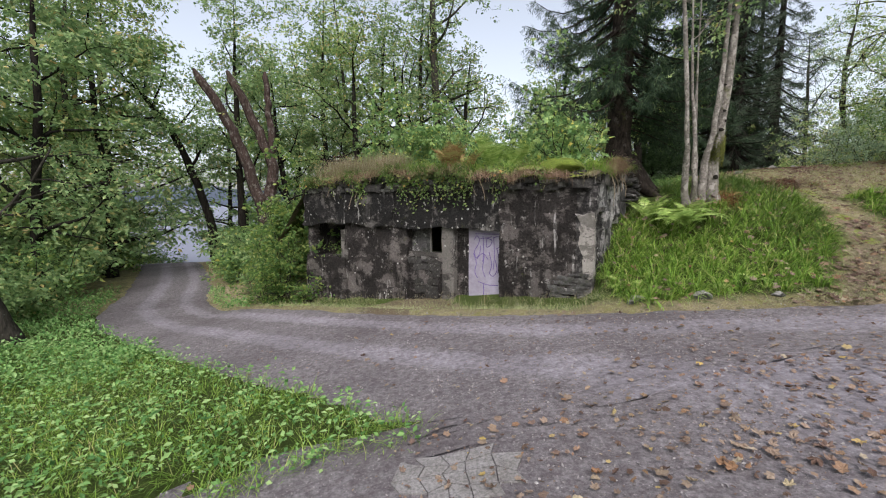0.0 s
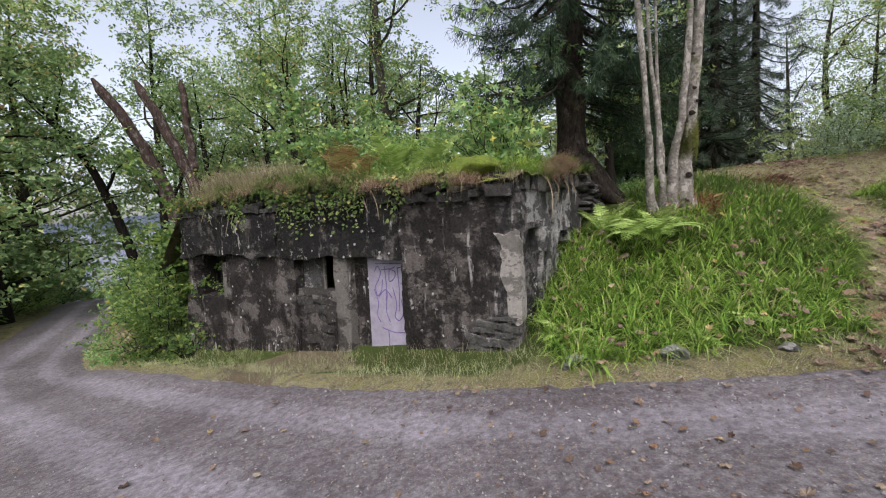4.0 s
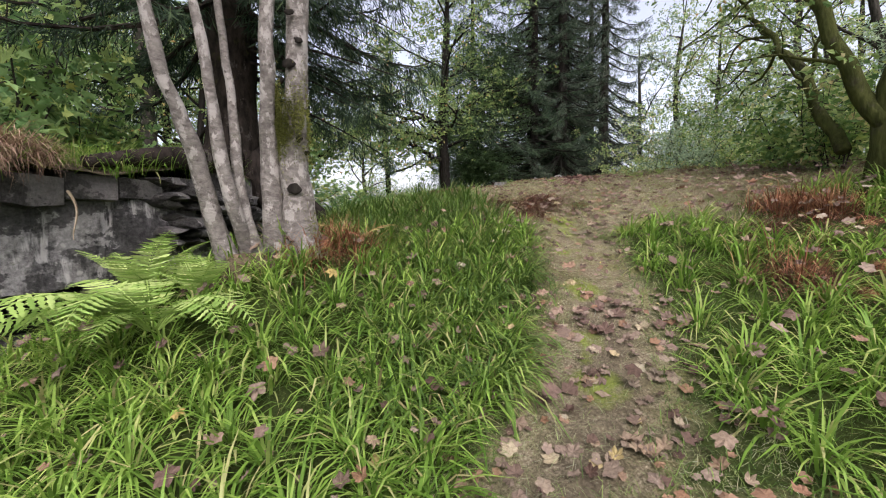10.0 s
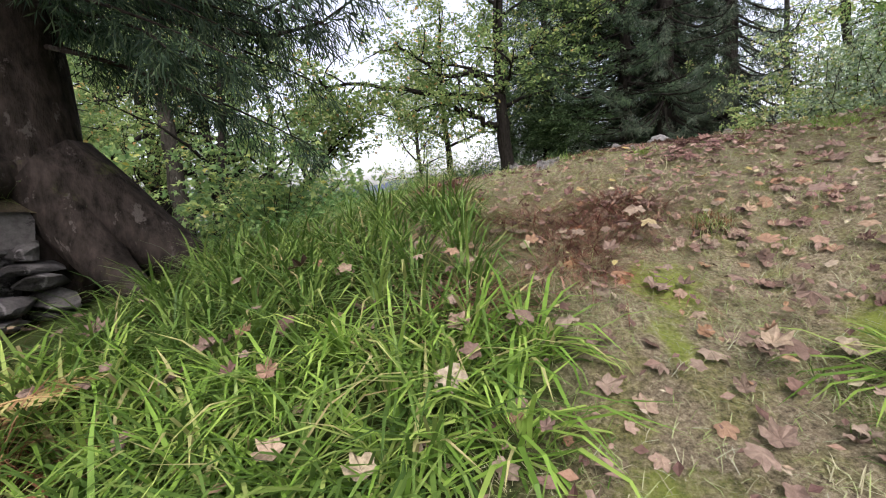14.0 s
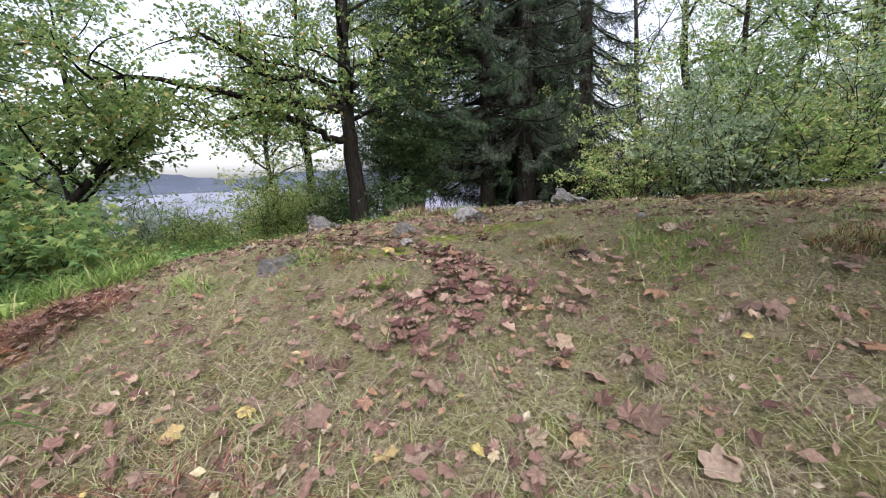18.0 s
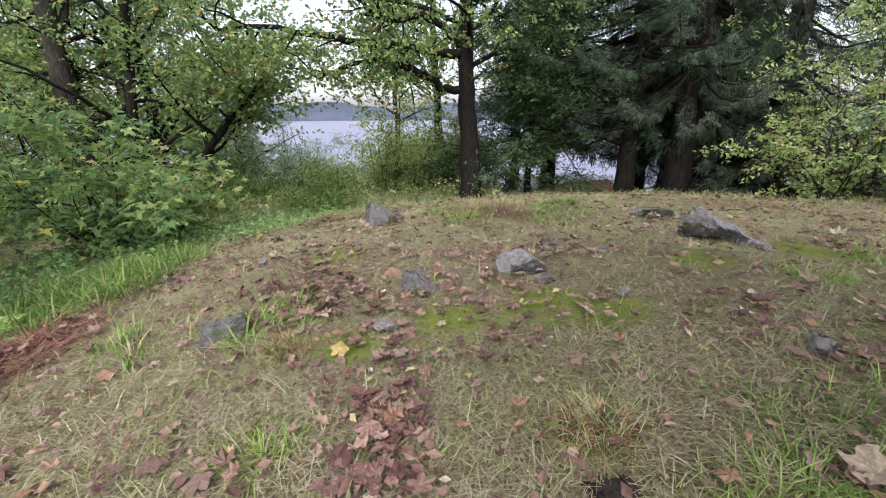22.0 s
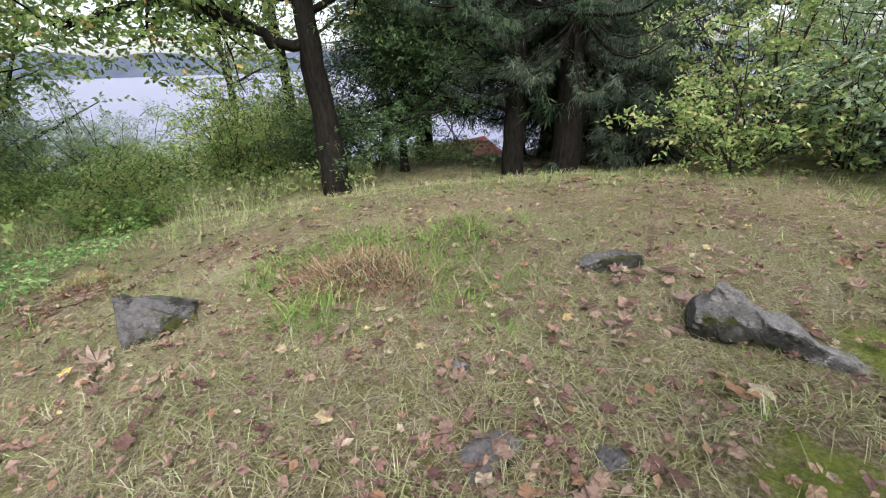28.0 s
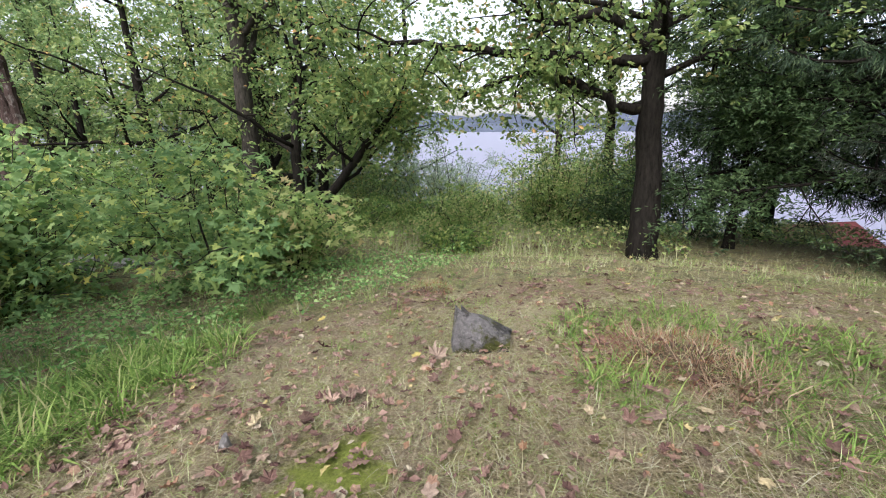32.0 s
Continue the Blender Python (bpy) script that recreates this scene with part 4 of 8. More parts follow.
for (x, z, sx, sz) in ((-3.4, 0.4, 0.5, 0.12), (-3.85, 0.38, 0.34, 0.13), (-3.36, 0.25, 0.32, 0.14), (-3.7, 0.24, 0.34, 0.13), (-3.35, 0.1, 0.3, 0.13), (-3.66, 0.09, 0.3, 0.14), (-3.42, -0.06, 0.36, 0.13), (-3.75, -0.08, 0.26, 0.13), (-3.4, -0.22, 0.34, 0.14), (-3.7, -0.26, 0.3, 0.14), (-3.4, -0.38, 0.32, 0.13)):
    slab(x, 0.15, z, sx, 0.28, sz, rs.uniform(0, 50), STONE_WALL, rs.uniform(-10, 10), rs.uniform(-10, 10))


# the earth on the roof
def roof_z(x, y):
    z = 2.26 + 0.1 * fractal(x, y, 0.7) + 0.1 * np.clip(y / 2, 0, 1)
    drop = np.clip((y - 4.1) / 2.2, 0, 1)
    left = np.clip((-7.0 - x) / 1.4, 0, 1)
    z = z + 0.075 * np.clip(y - 0.8, 0, 3.2) + 0.16 * np.exp(-((x + 3.8) / 1.7) ** 2)
    z = z + 0.09 * fractal(x, y, 0.33, 5.0) * np.clip(1 - y / 1.2, 0.25, 1)
    edge = np.clip(1 - (y + 0.12) / 0.3, 0, 1) + np.clip(1 - (0.12 - x) / 0.25, 0, 1)
    return z - 1.3 * drop ** 2 - 1.6 * left - 0.13 * np.clip(edge, 0, 1)


v, f = sheet(np.linspace(-8.4, 0.08, 90), np.linspace(-0.14, 6.4, 66), roof_z)
roof_turf = tagged(new("roof_turf", mesh_of("roof_turf", v, f, GROUND, True)), "turf and moss over the bunker's roof", "turf", kind="structure")
roof_turf.matrix_world = B
for nm, values in (("thatch", 0.35 + 0.4 * fractal(v[:, 0], v[:, 1], 0.8)), ("soil", 0.55 * (v[:, 1] < 0.12) + 0.6 * (v[:, 0] > -0.12)), ("moss", 0.9 * np.clip(1.4 - np.hypot(v[:, 0] + 0.75, v[:, 1] - 0.3) / 0.8, 0, 1))):
    at = roof_turf.data.attributes.new(nm, "FLOAT", "POINT")
    at.data.foreach_set("value", np.asarray(values, dtype=np.float32))


def moss_cushion(m, sx, sy, sz, seed):
    ob = tagged(part("moss_cushion", rock_bm(sx, sy, sz, seed, 4, 0.5, 0.1), MOSS, None, "", True), "bright green moss cushion on the bunker's edge", "moss", "moss cushions")
    ob.matrix_world = m
    return ob


for x, y, sx, sy, sz in ((-0.6, 0.24, 1.2, 0.75, 0.42), (-1.25, 0.14, 0.7, 0.55, 0.28), (-0.2, 0.75, 0.5, 1.1, 0.34), (-1.9, 0.3, 0.6, 0.5, 0.2)):
    moss_cushion(B @ pose(x, y, 2.26), sx, sy, sz, x * 7)


# kerb stones at the road's edge by the bank
def boulder(x, y, sx, sy, sz, seed, mat, label, turn=0.0, tilt=0.0, sink=0.25, square=0.4, group="", cuts=4, amp=0.4):
    sx, sy, sz = sx * 0.66, sy * 0.66, sz * 0.66
    ob = tagged(part("boulder", rock_bm(sx, sy, sz, seed, cuts, amp, square), mat, None), label, "rock", group)
    ob.matrix_world = pose(x, y, float(ground_z(x, y)) + sz * (0.5 - sink), tilt * 0.4, tilt, turn)
    return ob


boulder(2.98, 6.38, 0.5, 0.34, 0.2, 3, STONE, "flat grey stone at the road's edge", 15)
boulder(3.93, 6.22, 0.42, 0.3, 0.22, 8, STONE, "grey stone at the foot of the grassy bank", -20)
boulder(4.9, 6.02, 0.3, 0.22, 0.14, 9, STONE, "small grey stone at the foot of the bank", 30)
# stones on the mound
def hewn_stone(x, y, sx, sy, sz, turn, label, mat, seed, slope=0.0, taper=0.0, sink=0.3, tilt=0.0, lean=0.0):
    """A broken block: its top slopes along x and its sides draw in as they rise."""
    bm = rough_box(-sx / 2, sx / 2, -sy / 2, sy / 2, 0, sz, min(sx, sy, sz) / 5, min(sx, sy, sz) * 0.17, 5.5, seed)
    for v in bm.verts:
        k = v.co.x / sx + 0.5
        h = max(0.0, v.co.z / sz)
        v.co.z *= 1 - slope * k + 0.12 * noise.noise(Vector((v.co.x * 9, seed, v.co.y * 9)))
        v.co.x *= 1 - taper * h
        v.co.y *= 1 - taper * h + 0.25 * noise.noise(Vector((v.co.x * 7, v.co.z * 7, seed)))
    ob = tagged(part("boulder", bm, mat, None), label, "rock")
    ob.matrix_world = pose(x, y, float(ground_z(x, y)) - sz * sink, lean, tilt, turn)
    return ob


hewn_stone(9.12, 15.36, 0.34, 0.28, 0.31, 24, "dark grey block with a sloping top in the turf", STONE_MOSSY, 2.0, 0.38, 0.06, 0.3, 0, -14)
hewn_stone(8.95, 15.27, 0.07, 0.24, 0.36, 30, "thin upright slab with green moss against the dark block", STONE_MOSSY, 5.0, 0.1, 0.25, 0.28, 6, -10)
# the long wedge-shaped stone, tall and mossy at its western end
beam = rough_box(-0.34, 0.34, -0.07, 0.07, -0.06, 0.07, 0.028, 0.034, 8.5, 3.0)
for v in beam.verts:
    k = v.co.x / 0.68 + 0.5
    v.co.z *= 1.25 - 0.7 * k + 0.2 * noise.noise(Vector((v.co.x * 7, 1, 2)))
    v.co.y *= 1.15 - 0.45 * k + 0.25 * noise.noise(Vector((v.co.x * 6, 7, v.co.z * 5)))
long_stone = tagged(part("boulder", beam, STONE, None), "long wedge-shaped grey stone leaning on a mossy one", "rock")
long_stone.matrix_world = pose(11.97, 14.22, float(ground_z(11.97, 14.22)) + 0.075, -6, 17, -50) @ Matrix.Diagonal((0.85, 0.85, 0.85, 1))
boulder(11.83, 14.38, 0.5, 0.36, 0.34, 7, STONE_MOSSY, "mossy stone under the long one", -32, 0, 0.3, 0.3)
boulder(10.4, 13.46, 0.46, 0.36, 0.3, 41, STONE, "rounded grey stone in the turf", 20, 0, 0.38, 0.2)
boulder(10.54, 13.3, 0.2, 0.16, 0.1, 43, STONE_MOSSY, "flat broken stone beside the rounded one", 50, 0, 0.45)
hewn_stone(9.86, 13.2, 0.26, 0.16, 0.14, -38, "low dark stone sunk in dry grass", STONE_MOSSY, 4.0, 0.5, 0.3, 0.42)
hewn_stone(8.9, 12.8, 0.28, 0.16, 0.12, 32, "flat mossy stone in the turf", STONE_MOSSY, 6.0, -0.3, 0.3, 0.5)
boulder(11.75, 15.15, 0.62, 0.32, 0.2, 57, STONE_MOSSY, "low mossy stone in long grass", -8, 0, 0.4)
boulder(10.65, 14.42, 0.12, 0.1, 0.1, 61, STONE, "small grey stone in the turf")
boulder(10.66, 13.95, 0.34, 0.26, 0.16, 63, STONE_MOSSY, "mossy stone sunk in the turf", 20, 0, 0.62)
boulder(11.0, 13.85, 0.2, 0.15, 0.12, 65, STONE_MOSSY, "dark stone sunk in the turf", 70, 10, 0.6)
boulder(8.49, 13.93, 0.13, 0.1, 0.16, 67, STONE, "small pale upright stone", 10, 10, 0.2)
boulder(9.75, 12.75, 0.16, 0.12, 0.1, 68, STONE, "small stone among red leaves", 30)
boulder(11.5, 12.6, 0.24, 0.18, 0.1, 69, STONE, "flat grey stone in the turf", 30)
boulder(10.9, 13.1, 0.12, 0.1, 0.1, 70, STONE, "small dark stone on moss", 60)
for k, (x, y, s) in enumerate(((-1.8, 17.2, 2.2), (-0.6, 16.6, 1.6), (0.4, 17.4, 1.5), (-2.9, 18.0, 2.0))):
    boulder(x, y, s, s * 0.7, 0.4, 80 + k, STONE, "flat bare rock under the bushes", 30 * k, 0, 0.35, 0.4, "flat rocks", 3)

# stones packed under the spruce's roots at the wall's end
for k in range(26):
    y, z = 3.3 + (k % 5) * 0.27 + rs.uniform(-0.1, 0.1), 1.72 + (k // 5) * 0.12 + rs.uniform(-0.03, 0.03)
    put_rock(bunker, "stone", 0.0 + rs.uniform(-0.06, 0.1), y, z, 0.42, rs.uniform(0.2, 0.42), rs.uniform(0.09, 0.15), 60 + k, STONE_WALL, rs.uniform(-14, 14), rs.uniform(-9, 9), 0.85, 0.2)
# pale roots hang down the front and the side
for x, y, long in ((-5.55, -0.16, 0.7), (-5.3, -0.16, 0.55), (-6.3, -0.17, 0.4), (-4.1, -0.12, 0.35), (-2.35, -0.1, 0.4), (-2.2, -0.1, 0.5), (-1.95, -0.08, 0.35), (-0.9, -0.06, 0.3), (0.06, 0.95, 0.6), (0.06, 1.3, 0.35), (0.07, 1.9, 0.3), (0.06, 2.4, 0.4)):
    p = np.array([(x + 0.05 * math.sin(3 * s + x * 9) + 0.12 * s * math.sin(x * 31), y + 0.02 * math.sin(5 * s), 2.2 - long * s) for s in np.linspace(0, 1, 10)])
    mesh_part("root", *tube(p, np.linspace(0.012, 0.004, 10), 5), ROOT, bunker, "pale dead root over the wall")

# ---- trees and shrubs ----
def wander_line(rng, start, direction, length, n, wobble, lift=0.0):
    """A crooked line, as a limb grows."""
    d = np.asarray(direction, dtype=float)
    d = d / np.linalg.norm(d)
    p = [np.asarray(start, dtype=float)]
    for k in range(n):
        d = d + rng.normal(size=3) * wobble + np.array([0, 0, lift])
        d = d / np.linalg.norm(d)
        p.append(p[-1] + d * length / n)
    return np.array(p)


def cloud_leaves(rng, centres, count, spread, size, shape, droop=0.25, flat=0.42):
    """Leaves in sprays: short twigs, set with leaves on both sides, gathered round the ends of limbs."""
    per = 10
    n = max(1, count // per)
    c = centres[rng.integers(0, len(centres), n)] + rng.normal(size=(n, 3)) * np.asarray(spread) * 0.85
    az = rng.uniform(0, 2 * np.pi, n)
    tw = unit(np.stack([np.cos(az), np.sin(az), rng.normal(-0.12, 0.3, n)], axis=-1))[:, None, :]
    lateral = unit(np.cross(tw, np.array([0, 0, 1.0]) + rng.normal(size=(n, 1, 3)) * 0.35))
    along = rng.uniform(0, 1, (n, per, 1)) * size * 3.4
    side = rng.choice([-1.0, 1.0], (n, per, 1))
    p = c[:, None, :] + tw * along + lateral * side * size * 0.2 + rng.normal(size=(n, per, 3)) * size * 0.3
    d = tw * 0.5 + lateral * side * 0.9 + rng.normal(size=(n, per, 3)) * 0.45 + np.array([0, 0, -droop])
    s = size * rng.uniform(0.6, 1.25, n * per)
    return scatter(shape[0], [np.array(shape[1])], p.reshape(-1, 3), frames_of(d.reshape(-1, 3), rng, flat), s)


def limbs_of(rng, line, rad, n, lo, hi, length, up, spread_twigs=5, azimuths=None, wobble=0.16, r_scale=0.5, lift=0.03):
    """Limbs with twigs along a trunk; returns each limb's arrays, and the twigs' outer points."""
    out, tips = [], []
    for k in range(n):
        f = lo + (hi - lo) * (k + rng.uniform(0, 0.8)) / n
        q = f * (len(line) - 1)
        i = min(int(q), len(line) - 2)
        start = line[i] + (line[i + 1] - line[i]) * (q - i)
        az = azimuths[k % len(azimuths)] + rng.normal() * 0.2 if azimuths else k * 2.4 + rng.uniform(-0.5, 0.5)
        e = up + rng.normal() * 0.18
        long = length * rng.uniform(0.7, 1.15) * (1 - 0.45 * max(0, f - 0.4))
        p = wander_line(rng, start, (math.cos(az) * math.cos(e), math.sin(az) * math.cos(e), math.sin(e)), long, 8, wobble, lift)
        r = rad[i] * r_scale * np.linspace(1, 0.18, len(p))
        sets = [tube(p, r, 6)]
        for t in range(spread_twigs):
            j = rng.integers(2, len(p))
            d = unit(p[j] - p[j - 1]) + rng.normal(size=3) * 0.75
            tw = wander_line(rng, p[j], d, long * rng.uniform(0.22, 0.5), 5, 0.22, 0.0)
            sets.append(tube(tw, np.linspace(max(r[j] * 0.55, 0.012), 0.005, len(tw)), 4))
            tips += [tw[2], tw[3], tw[4], tw[5]]
        tips += [p[-1], p[-2], p[-3]]
        out.append(gather(sets))
    return out, np.array(tips)


def broad_tree(name, base, line, r0, r1, label, category, seed, bark, leaf, shape=KITE, leaves=5000, size=0.13, limbs=9, lo=0.35, hi=0.98, length=2.6, up=0.5, twigs=5,
               azimuths=None, spread=0.32, group="", flare=1.35, split_limbs=True, sides=10, r_scale=0.5, wobble=0.16):
    """A broadleaved tree: trunk, limbs and a crown of single leaves. line: the trunk's points above its base."""
    rng = np.random.default_rng(seed)
    bz = float(ground_z(base[0], base[1])) - 0.08 if len(base) == 2 else base[2]
    t = thing(name, pose(base[0], base[1], bz), label, category, group)
    ln = smooth_line(line, 22)
    ln = ln + rng.normal(size=ln.shape) * r0 * 0.07
    f = np.linspace(0, 1, 22)
    rad = (r0 + (r1 - r0) * f) * (1 + (flare - 1) * np.exp(-f * 14)) * np.clip((1.02 - f) / 0.25, 0.1, 1)
    v, fc = tube(ln, rad, sides)
    n = np.array([noise.noise(Vector(q * 2.3)) for q in v])
    c = np.repeat(ln, sides, axis=0)
    v = c + (v - c) * (1 + 0.22 * n)[:, None]
    arms, tips = limbs_of(rng, ln, rad, limbs, lo, hi, length, up, twigs, azimuths, wobble, r_scale)
    if split_limbs:
        mesh_part("trunk", v, fc, bark, t, smooth=True)
        for a in arms:
            mesh_part("limb", *a, bark, t, smooth=True)
    else:
        v, fc = gather([(v, fc)] + arms)
        mesh_part("trunk", v, fc, bark, t, smooth=True)
    if leaves:
        tips = np.vstack([tips, np.repeat(ln[-4:], 2 + len(tips) // 60, axis=0)])
        lv, lf = cloud_leaves(rng, tips, leaves, (spread, spread, spread * 0.6), size, shape)
        mesh_part("crown", lv, lf, leaf, t)
    return t


def spruce_tree(base, tall, r0, label, seed, low=1.5, reach=3.2, whorls=26, sag=0.35, leaf=NEEDLES, sprays=80, flare=1.5, bark=BARK_SPRUCE, group="", name="spruce_tree", size=0.27, long_side=None, per=6):
    """A spruce: whorls of sagging boughs hung with twigs."""
    rng = np.random.default_rng(seed)
    t = thing(name, pose(base[0], base[1], base[2] if len(base) > 2 else float(ground_z(base[0], base[1])) - 0.1), label, "spruce tree", group)
    f = np.linspace(0, 1, 34) ** 1.8
    ln = np.stack([0.05 * np.sin(f * 5), 0.08 * np.sin(f * 4), tall * f], axis=-1)
    rad = r0 * (1 - 0.93 * f) * (1 + (flare - 1) * np.exp(-f * tall * 1.6))
    v, fc = tube(ln, rad, 16)
    c = np.repeat(ln, 16, axis=0)
    n = np.array([noise.noise(Vector(q * 2.0)) for q in v])
    mesh_part("trunk", c + (v - c) * (1 + 0.25 * n)[:, None], fc, bark, t, smooth=True)
    P, D, S = [], [], []
    for w_ in range(whorls):
        z = low + (tall - low) * (w_ / whorls) ** 1.4
        reach_z = reach * (1 - 0.85 * (z / tall)) * rng.uniform(0.8, 1.1)
        for b in range(per):
            az = b * 2 * math.pi / per + w_ * 0.9 + rng.uniform(-0.35, 0.35)
            long = reach_z * rng.uniform(0.7, 1.1)
            if long_side and abs((az - long_side[0] + math.pi) % (2 * math.pi) - math.pi) < long_side[1]:
                long *= long_side[2]
            k = np.linspace(0, 1, 7)
            out = np.array([math.cos(az), math.sin(az), 0])
            side = np.array([-out[1], out[0], 0])
            p = np.array([0, 0, z + rng.uniform(-0.15, 0.15)]) + out * (k * long)[:, None] + side * (0.12 * long * np.sin(k * 3) * rng.normal())[:, None]
            p[:, 2] += -sag * long * np.sin(k * 2.0) + 0.12 * long * k ** 3
            mesh_part("bough", *tube(p, np.linspace(0.035, 0.006, 7) * (0.5 + long / 4), 5), bark, t)
            m = int(sprays * (1.15 - 0.8 * z / tall))
            a = rng.uniform(0.12, 1, m) ** 0.8
            q = np.stack([np.interp(a, k, p[:, i]) for i in range(3)], axis=-1)
            s = rng.choice([-1, 1], m)[:, None] * side[None] * rng.uniform(0.2, 1, m)[:, None]
            d = s + out[None] * 0.6 + np.array([0, 0, -1.0])[None] * rng.uniform(0.1, 1.3, m)[:, None] + rng.normal(size=(m, 3)) * 0.25
            P.append(q)
            D.append(d)
            S.append(size * rng.uniform(0.6, 1.5, m))
            # side twigs carry the needles outward
            q2 = q + unit(d) * (S[-1] * 0.7)[:, None]
            P.append(q2)
            D.append(d + np.array([0, 0, -0.9]))
            S.append(S[-1] * 0.9)
    P, D, S = np.concatenate(P), np.concatenate(D), np.concatenate(S)
    lv, lf = scatter(SPRAY[0], [np.array(SPRAY[1])], P, frames_of(D, rng), S)
    tagged(mesh_part("needles", lv, lf, leaf, t), kind="stuff")
    return t


def shrub(base, radius, tall, label, seed, leaf, shape=KITE, leaves=2500, size=0.11, stems=9, bark=BARK_ALDER, group="", name="shrub", category="shrub", layers=0.45):
    rng = np.random.default_rng(seed)
    t = thing(name, pose(base[0], base[1], (float(ground_z(base[0], base[1])) if len(base) == 2 else base[2]) - 0.05), label, category, group)
    tips = []
    for k in range(stems):
        az = k * 2.4 + rng.uniform(-0.4, 0.4)
        e = rng.uniform(0.4, 1.4)
        long = math.hypot(radius * math.cos(e), tall * math.sin(e)) * rng.uniform(0.7, 1.1)
        p = wander_line(rng, (0.1 * math.cos(az), 0.1 * math.sin(az), 0), (math.cos(az) * math.cos(e) * radius, math.sin(az) * math.cos(e) * radius, math.sin(e) * tall), long, 7, 0.13, -0.01)
        sets = [tube(p, np.linspace(0.018, 0.004, 8) * (0.5 + tall / 6), 4)]
        for _ in range(4):
            j = rng.integers(1, 8)
            d = unit(p[j] - p[j - 1]) * 0.7 + rng.normal(size=3) * np.array([0.9, 0.9, 0.4])
            tw = wander_line(rng, p[j], d, rng.uniform(0.25, 0.55) * radius, 4, 0.2)
            sets.append(tube(tw, np.linspace(0.009, 0.004, 5), 3))
            tips += [tw[1], tw[2], tw[3], tw[4]]
        tips += [p[-1], p[-2], p[-3]]
        mesh_part("stem", *gather(sets), bark, t)
    lv, lf = cloud_leaves(rng, np.array(tips), leaves, (0.2, 0.2, 0.12), size, shape, 0.2, layers)
    mesh_part("foliage", lv, lf, leaf, t)
    return t


def long_limb(tree, pts, r, bark, rng, twigs=16):
    """One long limb at known places, with its twigs; returns the twigs' ends."""
    at = tree.matrix_world.translation
    p = smooth_line([(x - at.x, y - at.y, z - at.z) for x, y, z in pts], 18)
    p = p + rng.normal(size=p.shape) * min(0.03, r * 0.3)
    sets, ends = [tube(p, np.linspace(r, r * 0.28, 18), 9)], []
    for _ in range(twigs):
        j = rng.integers(5, 18)
        tw = wander_line(rng, p[j], unit(p[j] - p[j - 1]) * 0.5 + rng.normal(size=3) * np.array([0.7, 0.7, 0.6]), rng.uniform(0.5, 1.5), 6, 0.3)
        sets.append(tube(tw, np.linspace(min(0.025, r * 0.5), 0.005, 7), 5))
        ends += [tw[3], tw[4], tw[5], tw[6]]
    mesh_part("limb", *gather(sets), bark, tree, smooth=True)
    return ends


# the big spruce whose roots grip the bunker's end
big_spruce = spruce_tree((4.68, 11.45, 1.55), 21, 0.33, "tall old spruce with thick roots over the bunker wall", 5, 3.3, 3.3, 26, 0.4, NEEDLES, 120, 1.45, size=0.2, per=8, long_side=(1.2, 0.8, 0.55))
for az, long, r in ((0.15, 1.5, 0.29), (-0.3, 1.1, 0.22), (0.9, 1.2, 0.22), (-2.4, 1.5, 0.22), (2.6, 1.2, 0.2), (-2.9, 1.7, 0.2)):
    p = np.array([(math.cos(az) * s * long, math.sin(az) * s * long, 1.35 - 1.15 * s ** 0.75 + 0.05 * math.sin(s * 7)) for s in np.linspace(0.12, 1, 9)])
    mesh_part("root", *tube(p, np.linspace(r * 1.25, r * 0.3, 9), 9), BARK_SPRUCE, big_spruce, smooth=True)

# one thick root runs out along the top of the wall
at = big_spruce.matrix_world.translation
p = smooth_line([(x - at.x, y - at.y, z - at.z) for x, y, z in ((4.72, 11.35, 2.75), (4.74, 10.9, 2.66), (4.62, 10.6, 2.62), (4.4, 10.22, 2.6), (4.18, 9.85, 2.53), (4.0, 9.55, 2.46))], 20)
mesh_part("root", *tube(p, np.linspace(0.19, 0.05, 20), 10), BARK_SPRUCE, big_spruce, smooth=True)

# boughs that droop over the bank
rb = np.random.default_rng(9)
P, D = [], []
for k in range(19):
    az, z, long = rb.uniform(-0.5, 0.45), rb.uniform(2.1, 4.0), rb.uniform(1.6, 2.7)
    k_ = np.linspace(0, 1, 8)
    out = np.array([math.cos(az), math.sin(az), 0.0])
    side = np.array([-out[1], out[0], 0.0])
    p = np.array([0, 0, z]) + out * (k_ * long)[:, None] + side * (0.2 * np.sin(k_ * 3) * rb.normal())[:, None]
    p[:, 2] -= long * rb.uniform(0.22, 0.42) * k_ ** 1.5
    mesh_part("bough", *tube(p, np.linspace(0.022, 0.004, 8), 5), BARK_SPRUCE, big_spruce)
    m = 75
    a = rb.uniform(0.25, 1, m)
    q = np.stack([np.interp(a, k_, p[:, i]) for i in range(3)], axis=-1)
    d = side * rb.choice([-1, 1], m)[:, None] * rb.uniform(0.2, 1, m)[:, None] + out * 0.5 + np.array([0, 0, -1.0]) * rb.uniform(0.3, 1.6, m)[:, None] + rb.normal(size=(m, 3)) * 0.25
    for j in range(3):
        P.append(q + unit(d) * 0.11 * j)
        D.append(d + np.array([0, 0, -0.6 * j]) + rb.normal(size=(m, 3)) * 0.2)
P, D = np.concatenate(P), np.concatenate(D)
tagged(mesh_part("needles", *scatter(SPRAY[0], [np.array(SPRAY[1])], P, frames_of(D, rb), rb.uniform(0.09, 0.2, len(P))), NEEDLES, big_spruce), kind="stuff")

